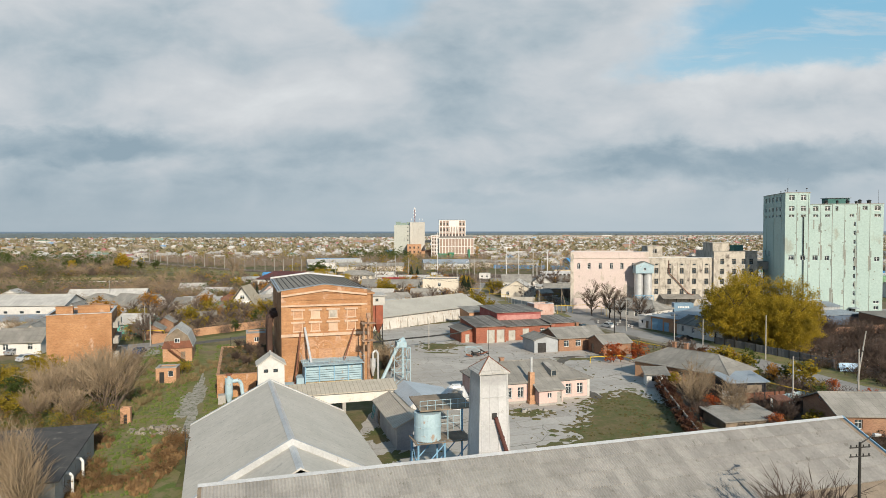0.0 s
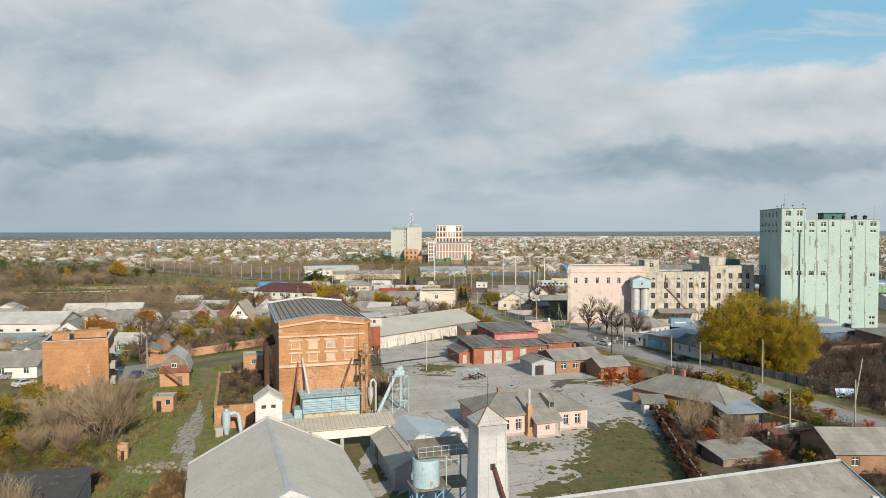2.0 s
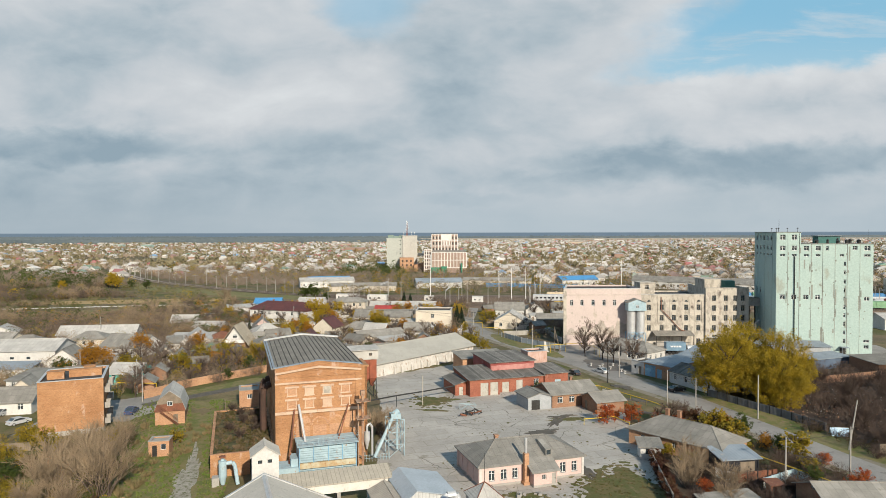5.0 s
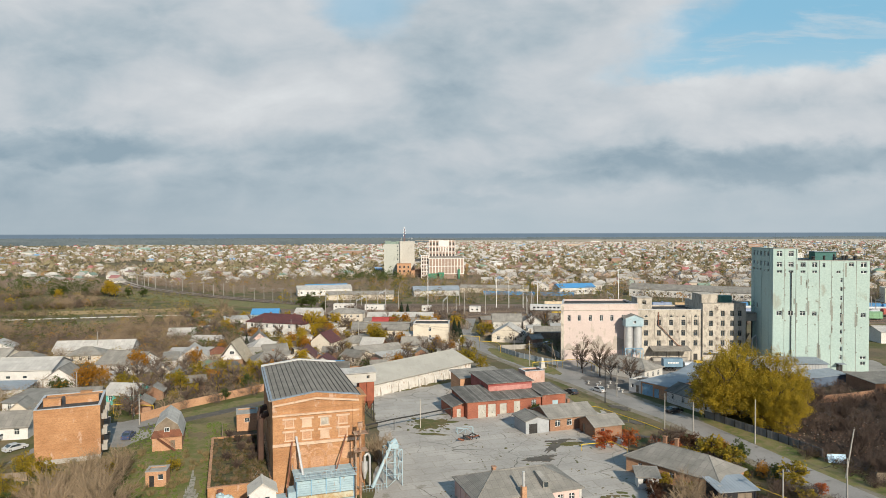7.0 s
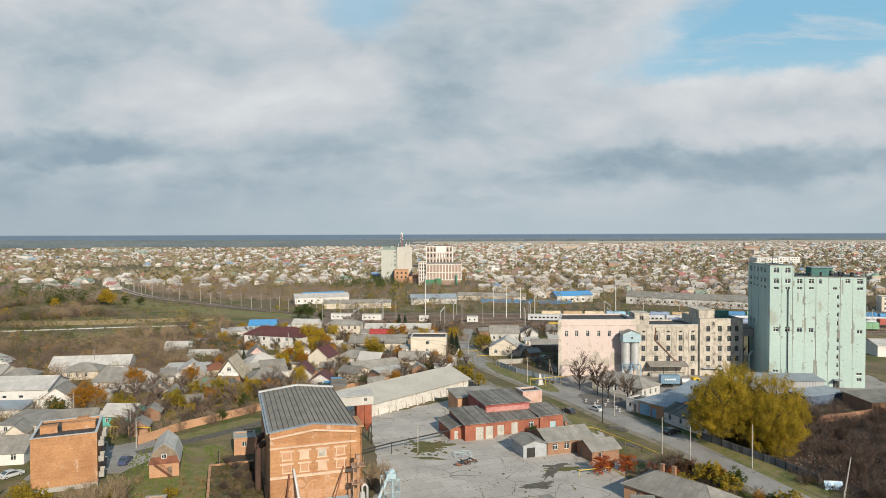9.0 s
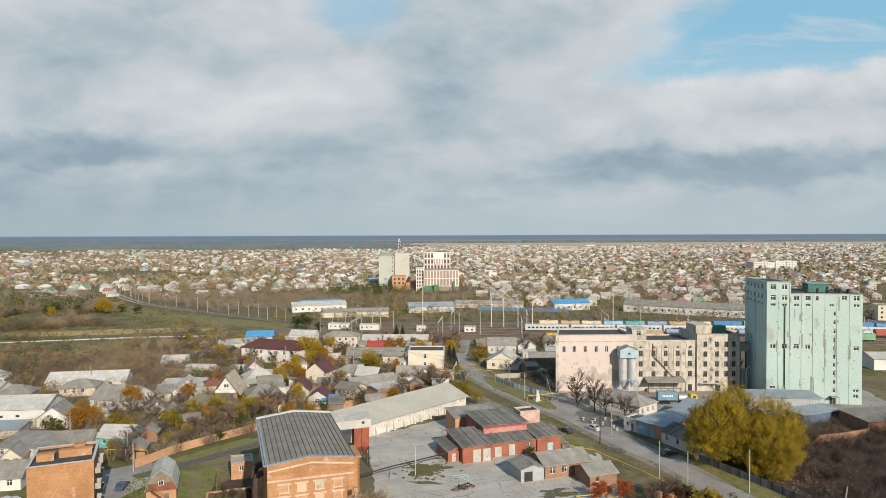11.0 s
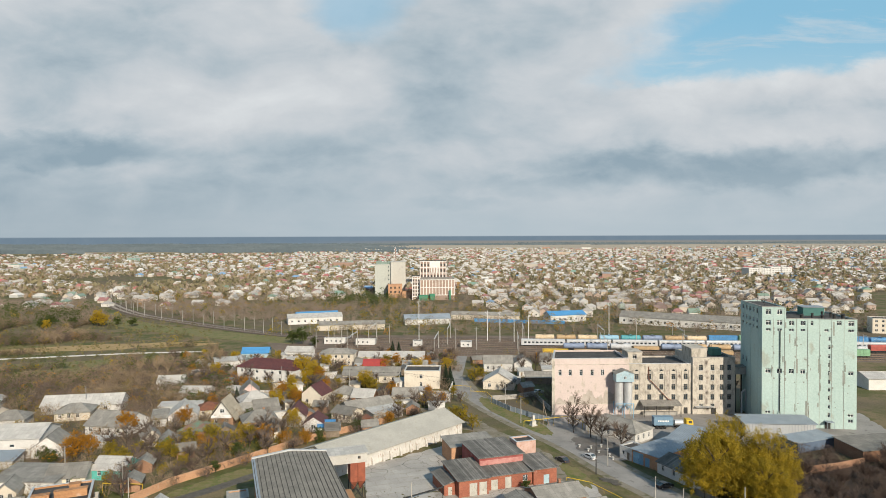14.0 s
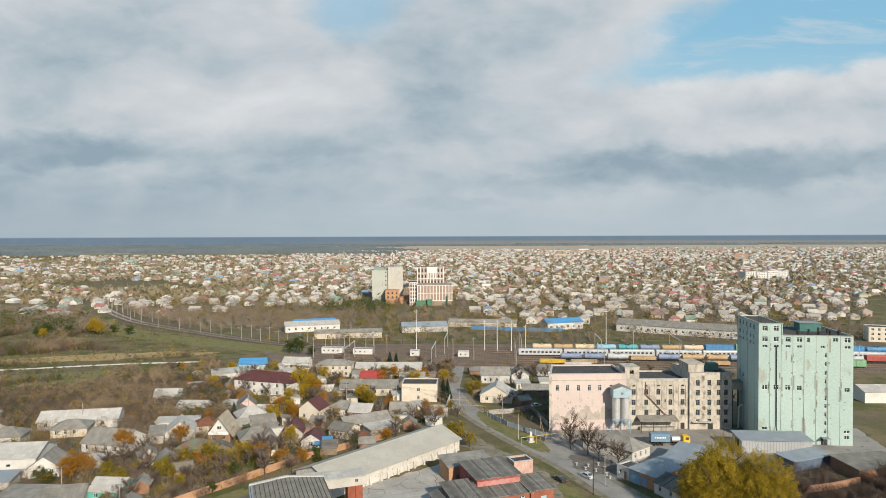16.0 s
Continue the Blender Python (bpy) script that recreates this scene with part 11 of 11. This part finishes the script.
def scrap():
    rnd = random.Random(4)
    e = thing("scrap_heap", pose(7.4, 138.6, 0), "tangled heap of dark rusty scrap metal", "scrap")
    for i in range(14):
        g = Geo()
        a = Vector((rnd.uniform(-2.4, 2.4), rnd.uniform(-0.9, 0.9), rnd.uniform(0.0, 0.5)))
        b = a + Vector((rnd.uniform(-1.8, 1.8), rnd.uniform(-0.8, 0.8), rnd.uniform(0.1, 1.0)))
        g.tube(a, b, rnd.uniform(0.06, 0.22), sides=6)
        part("bar", g, DARK_STEEL if i % 3 else RUST, e)
    e = thing("steel_frame", pose(5.0, 142.6, 0, 0, 0, 10), "pale blue welded steel frame lying on the yard", "frame")
    for a, b in (((0, 0, 0), (3.6, 0, 0)), ((0, 0, 1.2), (3.6, 0, 1.2)), ((0, 1, 0), (3.6, 1, 0)), ((0, 1, 1.2), (3.6, 1, 1.2)), ((0, 0, 0), (0, 0, 1.2)), ((3.6, 0, 0), (3.6, 0, 1.2)), ((1.8, 0, 0), (1.8, 0, 1.2)), ((0, 1, 0), (0, 1, 1.2)), ((3.6, 1, 0), (3.6, 1, 1.2)), ((0, 0, 0), (1.8, 0, 1.2)), ((1.8, 0, 1.2), (3.6, 0, 0))):
        g = Geo()
        g.tube(a, b, 0.05, sides=5)
        part("bar", g, PALE_BLUE, e)


scrap()


def stones(name, label, cx, cy, rx, ry, n, size, mat, seed, category="rubble"):
    """A heap of broken lumps, past counting."""
    rnd = random.Random(seed)
    g = Geo()
    for i in range(n):
        w, r = rnd.uniform(0, 6.28), math.sqrt(rnd.random())
        x, y, s = cx + math.cos(w) * r * rx, cy + math.sin(w) * r * ry, size * rnd.uniform(0.4, 1.3)
        z = (1 - r) * size * 0.8
        a = rnd.uniform(0, 3.14)
        c, d = math.cos(a) * s, math.sin(a) * s
        k = [rnd.uniform(0.6, 1.2) for _ in range(8)]
        q = [(x + (c * u - d * v) * k[i2], y + (d * u + c * v) * k[i2 + 4 - 4]) for i2, (u, v) in enumerate(((-0.6, -0.4), (0.6, -0.4), (0.6, 0.4), (-0.6, 0.4)))]
        g.hexa([(*p, z - 0.1) for p in q] + [(x + (p[0] - x) * 0.7, y + (p[1] - y) * 0.7, z + s * 0.5 * k[j + 4]) for j, p in enumerate(q)])
    tagged(part(name, g, mat), label, category, kind="stuff")


stones("rubble", "heap of broken concrete and stones in the grass", -38.2, 86.6, 3.4, 2.2, 70, 0.5, material("earthy_rubble", (0.27, 0.245, 0.205), (0.16, 0.14, 0.11), 0.9, 4, stain=(0.09, 0.08, 0.05), amount=0.6), 1)
stones("rubble", "rubble scattered over the waste lot", 94, 142, 20, 22, 420, 0.34, DIRT, 2)
stones("rubble", "pale broken bricks and litter on the waste lot", 92, 146, 13, 15, 130, 0.28, CONCRETE, 12)
stones("rubble", "broken red brick on the waste lot", 90, 140, 14, 17, 260, 0.3, BRICK_HOUSE, 13)
stones("rubble", "brick rubble along the waste lot", 84, 134, 16, 8, 120, 0.3, WOOD, 3)
stones("rubble", "rubble and junk in the burnt plot", -36, 130, 6, 9, 120, 0.4, DIRT, 4)
stones("rubble", "kerb blocks beside the pink office", 13.6, 95.6, 3.0, 0.8, 16, 0.6, CONCRETE, 5)
stones("rubble", "clods of dark earth in the gardens", 46, 95, 9, 12, 200, 0.4, DIRT, 6)


def tarp():
    e = thing("blue_tarpaulin", pose(74.6, 123.4, 0, 0, 0, -8), "pale blue tarpaulin hung over a rail", "tarpaulin")
    g = Geo()
    for i in range(6):
        x0, x1 = i * 0.55, (i + 1) * 0.55
        for a, b in (((-0.1, 1.7), (-0.9, 0.2)), ((-0.1, 1.7), (0.6, 0.4))):
            w0, w1 = 0.1 * math.sin(i * 2.1), 0.1 * math.sin((i + 1) * 2.1)
            g.face([(x0, a[0], a[1]), (x1, a[0], a[1]), (x1, b[0] + w1, b[1]), (x0, b[0] + w0, b[1])])
    part("sheet", g, material("tarpaulin", (0.38, 0.55, 0.70), (0.30, 0.46, 0.62), 0.8, 4, rough=0.5), e)
    g = Geo()
    g.tube((0, -0.1, 1.68), (3.3, -0.1, 1.68), 0.04, sides=5)
    for x in (0, 3.3):
        g.tube((x, -0.1, 0), (x, -0.1, 1.7), 0.04, sides=5)
    part("rail", g, WOOD, e)


tarp()


def vent_pipes():
    for k, (x, y) in enumerate((at17(-45.2, 58.6, 9.6, 4.0), at17(-45.2, 58.6, 9.6, 8.5))):
        e = thing("vent_pipe", pose(x, y, 0, 0, 0, TURN), "bent white vent pipe beside the felt-roofed shed", "pipe", "white vent pipes")
        g = Geo()
        g.path([(0, 0, 0), (0, 0, 2.0), (-0.25, 0, 2.35), (-0.7, 0, 2.4)], 0.14, 8)
        part("pipe", g, PAINT_WHITE, e)
    for u, v in ((3.0, 11.0), (6.0, 9.0)):
        e = thing("roof_stack", pose(*at17(-45.2, 58.6, u, v), 3.2, 0, 0, TURN), "short dark stack on the felt roof", "stack", "stacks on the felt roof")
        g = Geo()
        g.tube((0, 0, -0.1), (0, 0, 0.7), 0.12, sides=8)
        part("pipe", g, DARK_STEEL, e)


vent_pipes()


def dish(x, y, z):
    e = thing("satellite_dish", pose(x, y, z, 60, 0, 10), "white satellite dish on a chimney", "satellite dish")
    g = Geo()
    g.dome((0, 0, 0), 0.4, -0.3, 3, 12)
    part("reflector", g, PAINT_WHITE, e)
    g = Geo()
    g.tube((0, 0, -0.1), (0, 0.0, 0.4), 0.02, sides=4)
    part("feed", g, DARK_STEEL, e)


dish(51.2, 88.4, 4.0)


def timber_pile():
    rnd = random.Random(8)
    e = thing("timber_pile", pose(-44.5, 190.5, 0, 0, 0, 30), "loose pile of pale beams by the garden wall", "timber")
    for i in range(10):
        g = Geo()
        y = rnd.uniform(-0.8, 0.8)
        g.tube((rnd.uniform(-3.5, -2), y, 0.3 + 0.12 * i), (rnd.uniform(2, 4), y + rnd.uniform(-1, 1), 0.3 + 0.12 * i), 0.16, sides=5)
        part("beam", g, WOOD, e)


timber_pile()


# ---- sheds in the gardens, copied ----
def clear(x, y, margin=1.0):
    for cx, cy, ca, sa, w, d in FOOT:
        u, v = (x - cx) * ca + (y - cy) * sa, -(x - cx) * sa + (y - cy) * ca
        if -margin < u < w + margin and -margin < v < d + margin:
            return False
    return min(abs(x - a) + abs(y - b) for a, b in MAIN_ROAD) > 7.5


village = lambda x, y: clear(x, y, 1.2) and not (-64 < x < 18 and 252 < y < 264) and x < 16
behind_wall = lambda x, y: y > 158 + 0.95 * (x + 68)
sheds = [building("garden_shed", label, 0, 0, 0, w, d, h, wm, st, rh, rm, [], [("F", 0.6, 0.9, 1.8)], category="shed", group="garden sheds")
         for label, w, d, h, wm, st, rh, rm in (("small grey garden shed with sheet roof", 4.2, 3.2, 2.2, CREAM_WALL, "shed", 0.5, SLATE), ("small white outbuilding with pale roof", 6.0, 3.6, 2.4, WHITE_WALL, "shed", 0.6, SLATE_PALE),
                                                ("brick outhouse with a small gabled roof", 4.8, 4.4, 2.4, BRICK_HOUSE, "gable_x", 1.3, SLATE), ("wooden outbuilding with dark gabled roof", 5.4, 4.2, 2.3, WOOD, "gable_y", 1.5, SLATE_DARK))]
del FOOT[-4:]
rnd, spots = random.Random(31), []
while len(spots) < 74:
    x, y = rnd.uniform(-145, 12), rnd.uniform(150, 330)
    if village(x, y) and clear(x, y, 2.4) and behind_wall(x, y) and not (-66 < x < -34 and y < 200) and (x > -72 - 0.5 * max(0, y - 236)) and all(math.hypot(x - a, y - b) > 7 for a, b in spots):
        spots.append((x, y))
for i in range(26):
    x, y = rnd.uniform(22, 100), rnd.uniform(236, 322)
    if clear(x, y, 3) and all(math.hypot(x - a, y - b) > 8 for a, b in spots):
        spots.append((x, y))
for i, (x, y) in enumerate(spots):
    m = pose(x, y, 0, 0, 0, 10 + rnd.choice((0, 90, 180)) + rnd.uniform(-14, 14))
    if i < 4:
        sheds[i].matrix_basis = m
    else:
        copy_thing(sheds[i % 4], m)
    FOOT.append((x - 2.5, y - 2.5, 1.0, 0.0, 5, 5))


# ---- garden trees between the houses ----
rnd = random.Random(63)
grove = []
while len(grove) < 190:
    x, y = rnd.uniform(-150, 14), rnd.uniform(150, 335)
    if village(x, y) and clear(x, y, 1.6) and behind_wall(x, y) and (x > -80 - 0.5 * max(0, y - 236)) and all(math.hypot(x - a, y - b) > 4.5 for a, b in grove):
        grove.append((x, y))
for i, (x, y) in enumerate(grove):
    tree(("bare", "olive", "bare", "green", "gold", "bare", "olive", "yellow", "dark", "bare", "olive", "gold", "green", "bare")[i % 14], x, y, rnd.uniform(0.55, 0.95), group="garden trees between the houses")
grove = []
while len(grove) < 40:
    x, y = rnd.uniform(20, 150), rnd.uniform(226, 335)
    if clear(x, y, 2.0) and all(math.hypot(x - a, y - b) > 5 for a, b in grove) and math.hypot(x - 16, y - 300) > 10 and (x > 36 or y > 300):
        grove.append((x, y))
for i, (x, y) in enumerate(grove):
    tree(("bare", "olive", "bare", "green", "bare", "gold")[i % 6], x, y, rnd.uniform(0.5, 0.9), group="trees round the lots by the railway")
for x, y, k, s in ((41.5, 108, "low_olive", 1.1), (44, 112, "rust", 0.7), (39.5, 113, "low_olive", 1.0), (47, 90, "dark", 0.7), (50, 88, "low_olive", 1.0), (44.5, 87, "rust", 0.7), (52.5, 96, "dark", 0.6), (37, 88, "dark", 0.7), (39.2, 95, "rust", 0.8), (36.5, 92, "dark", 0.6), (55, 92, "low_olive", 0.9), (57.5, 99, "green", 0.6), (45.5, 104.5, "dark", 0.5), (60, 104, "low_olive", 1.0), (63, 92, "dark", 0.7)):
    if clear(x, y, 0.4):
        tree(k, x, y, s, label="dark overgrown garden bush by the fences", group="bushes in the east gardens")


for x, y, k, s in ((50.2, 134.5, "creeper", 1.3), (51.4, 131.0, "creeper", 1.4), (53.8, 126.6, "low_olive", 1.9), (56.0, 127.0, "gold", 0.52), (57.6, 123.4, "green", 0.8), (55.0, 121.0, "low_olive", 1.8), (59.8, 119.0, "green", 0.78), (58.2, 115.0, "gold", 0.45), (61.2, 111.0, "low_olive", 1.7), (62.6, 106.0, "green", 0.7), (47.5, 128.5, "rust", 0.75)):
    if clear(x, y, 0.3):
        tree(k, x, y, s, label="autumn bush on the roadside verge", group="bushes along the road")


# ---- undergrowth between the houses, weeds ----
thicket("garden_scrub", "leafless garden shrubs between the houses", scatter(1100, -150, 16, 140, 335, lambda x, y: village(x, y) and y > 158 + 0.95 * (x + 68) and noise.noise((x * 0.05, y * 0.05, 1.0)) > -0.25, 101), TWIG, 3.6, 80, 102, fat=0.36)
thicket("garden_scrub", "pale leafless fruit trees in the gardens", scatter(360, -150, 16, 150, 335, lambda x, y: village(x, y) and y > 158 + 0.95 * (x + 68), 103), TWIG_PALE, 4.8, 100, 104, fat=0.36)
leaf_thicket("garden_shrubs", "olive garden bushes between the houses", scatter(300, -150, 16, 145, 335, lambda x, y: village(x, y) and y > 158 + 0.95 * (x + 68), 105), LEAF_OLIVE, 3.0, 150, 0.17, 106)
leaf_thicket("garden_shrubs", "golden garden bushes between the houses", scatter(90, -150, 16, 150, 335, lambda x, y: village(x, y) and y > 158 + 0.95 * (x + 68), 107), LEAF_GOLD, 3.0, 150, 0.16, 108)
leaf_thicket("garden_shrubs", "dull green bushes between the houses", scatter(150, -150, 16, 145, 335, lambda x, y: village(x, y) and y > 158 + 0.95 * (x + 68), 109), LEAF_GREEN, 3.0, 150, 0.17, 110)
east = lambda x, y: clear(x, y, 1.0)
# dark weed cover added over the gardens to imitate their shade
leaf_thicket("garden_shrubs", "withered weeds over the east gardens, darkened in place of shade", scatter(420, 34, 78, 72, 132, lambda x, y: east(x, y) and x > 36 + 0.1 * (y - 72) and abs(x - (76.5 - 0.21 * (y - 70))) > 5.2, 131), material("shade_darkened_leaves", (0.055, 0.048, 0.024), (0.10, 0.07, 0.035), 0.1, 2, bump=0.0, kind="leaf"), 1.1, 60, 0.14, 132)
thicket("garden_scrub", "dark leafless shrubs in the east gardens", scatter(230, 34, 78, 72, 132, lambda x, y: east(x, y) and x > 36 + 0.1 * (y - 72) and abs(x - (76.5 - 0.21 * (y - 70))) > 5.2, 111), LOT_TWIG, 2.2, 90, 112, fat=0.3)
thicket("verge_scrub", "leafless shrubs across the road and round the lots", scatter(260, 20, 110, 232, 335, lambda x, y: east(x, y) and not (8 < x < 24 and y > 280) and x > 22, 113), TWIG, 3.2, 70, 114, fat=0.4)
leaf_thicket("verge_shrubs", "olive shrubs across the road and round the lots", scatter(60, 22, 110, 232, 335, east, 115), LEAF_OLIVE, 3.0, 120, 0.18, 116)
thicket("lot_scrub", "dark leafless thicket on the waste lot", scatter(1000, 74, 150, 96, 182, lambda x, y: east(x, y) and x > 78 and noise.noise((x * 0.06, y * 0.06, 4.0)) > -0.22, 117), LOT_TWIG, 3.0, 60, 118, fat=0.42)
leaf_thicket("lot_weeds", "dark withered weeds on the waste lot", scatter(500, 72, 150, 96, 182, lambda x, y: east(x, y) and x > 74, 141), material("lot_leaves", (0.05, 0.042, 0.024), (0.085, 0.06, 0.035), 0.1, 2, bump=0.0, kind="leaf"), 1.4, 60, 0.17, 142)
thicket("dry_weeds", "rust-brown dry weeds beside the storehouse", scatter(420, -47, -30, 52, 84, lambda x, y: -13.5 < (x + 23.2) * C17 + (y - 87.5) * S17 < -10.4 or noise.noise((x * 0.2, y * 0.2, 5.0)) > 0.1, 119, 0.6, 1.2), material("rusty_weeds", (0.25, 0.155, 0.07), (0.17, 0.105, 0.05), 0.4, 5, bump=0), 0.8, 70, 120, fat=0.5)
leaf_thicket("dry_weeds", "brown withered leaves beside the storehouse", scatter(260, -47, -30, 52, 84, lambda x, y: -13.5 < (x + 23.2) * C17 + (y - 87.5) * S17 < -10.4 or noise.noise((x * 0.2, y * 0.2, 5.0)) > 0.15, 151, 0.6, 1.2), material("withered_bramble", (0.24, 0.13, 0.055), (0.14, 0.085, 0.04), 0.4, 5, bump=0, kind="leaf"), 1.4, 90, 0.09, 152)
thicket("dry_weeds", "dry weeds and brambles under the bare bushes", scatter(420, -82, -44, 86, 132, lambda x, y: clear(x, y, 0.5) and noise.noise((x * 0.12, y * 0.12, 2.0)) > -0.15, 121, 0.6, 1.2), material("straw_weeds", (0.20, 0.15, 0.075), (0.14, 0.12, 0.055), 0.4, 5, bump=0), 1.2, 60, 122, fat=0.5)
thicket("grass_tufts", "tufts of green grass on the strip behind the works", scatter(2200, -66, -28, 62, 152, lambda x, y: clear(x, y, 0.2) and abs((x + 47) * C17 + (y - 116) * S17) < 9.5 and abs((x + 38.6) * C17 + (y - 101) * S17) > 1.6, 123, 0.6, 1.3), material("grass_blades", (0.085, 0.13, 0.025), (0.12, 0.14, 0.04), 0.3, 5, bump=0), 0.38, 34, 124, fat=0.6)
thicket("yard_weeds", "weeds and tufts in the joints of the yard", scatter(230, -12, 40, 70, 165, lambda x, y: clear(x, y, 0.2) and noise.noise((x * 0.16, y * 0.16, 8.0)) > 0.22 and x < 34 + 0.07 * (y - 70), 125, 0.5, 1.2), material("weed_blades", (0.13, 0.12, 0.04), (0.20, 0.165, 0.08), 0.3, 5, bump=0), 0.22, 26, 126, fat=0.5)
# growth over the flat roof of the annex
def on_roof(ob, z):
    ob.location.z = z
    return ob


roof_spots = [(*at17(lx, ly, u, v), s) for u, v, s in scatter(420, 0.5, 9.5, 0.6, 26.0, lambda u, v: noise.noise((u * 0.3, v * 0.3, 2.0)) > -0.25, 161)]
on_roof(thicket("roof_weeds", "dry brown weeds over the flat roof of the annex", roof_spots[:260], material("roof_stalks", (0.17, 0.12, 0.07), (0.10, 0.08, 0.045), 0.3, 5, bump=0), 0.7, 40, 162, fat=0.35), 3.42)
on_roof(leaf_thicket("roof_weeds", "green and brown moss and seedlings on the annex roof", roof_spots[200:], material("roof_leaves", (0.10, 0.105, 0.03), (0.15, 0.10, 0.045), 0.2, 3, bump=0, kind="leaf"), 0.5, 60, 0.1, 163), 3.42)
# leafy undergrowth round the bare bushes west of the works
wild = lambda x, y: clear(x, y, 0.8) and not (abs((x + 47) * C17 + (y - 116) * S17) < 8 and y > 92)
patch("grass", -62, 98, 17, 12, 10, 0.042, GRASS, "rough grass under the bushes", "grass", 51, 0.4)
leaf_thicket("scrub_leaves", "olive undergrowth among the bare bushes", scatter(150, -82, -46, 84, 120, wild, 171), LEAF_OLIVE, 1.7, 130, 0.11, 172)
leaf_thicket("scrub_leaves", "dull green undergrowth among the bare bushes", scatter(130, -82, -46, 84, 120, wild, 173), LEAF_GREEN, 1.8, 130, 0.11, 174)
leaf_thicket("scrub_leaves", "brown withered undergrowth among the bare bushes", scatter(190, -70, -42, 80, 112, wild, 175), material("withered_hedge", (0.21, 0.13, 0.06), (0.13, 0.085, 0.04), 0.3, 3, bump=0, kind="leaf"), 1.6, 130, 0.1, 176)
thicket("yard_weeds", "grass tufts over the lawn of the works yard", scatter(900, 15, 36, 74, 108, lambda x, y: clear(x, y, 0.2) and x > 14 + 0.29 * (y - 76) and x < 35 and y < 106 and noise.noise((x * 0.2, y * 0.2, 3.0)) > -0.2, 181, 0.5, 1.2), material("lawn_blades", (0.085, 0.09, 0.028), (0.15, 0.115, 0.055), 0.25, 5, bump=0), 0.3, 30, 182, fat=0.5)
for x, y, w, h in ((-44.4, 89.6, 1.3, 2.2),):
    # dark door leaf takes the place of a shaded empty doorway
    building("brick_ruin", "small roofless brick ruin in the bushes", x, y, 14, w, w * 0.9, h, BRICK_PALE, "shed_none", 0, BRICK_PALE, [], [("F", w * 0.35, w * 0.32, h * 0.6)], category="ruin", thick=0.25, door_mat=DARK_STEEL)
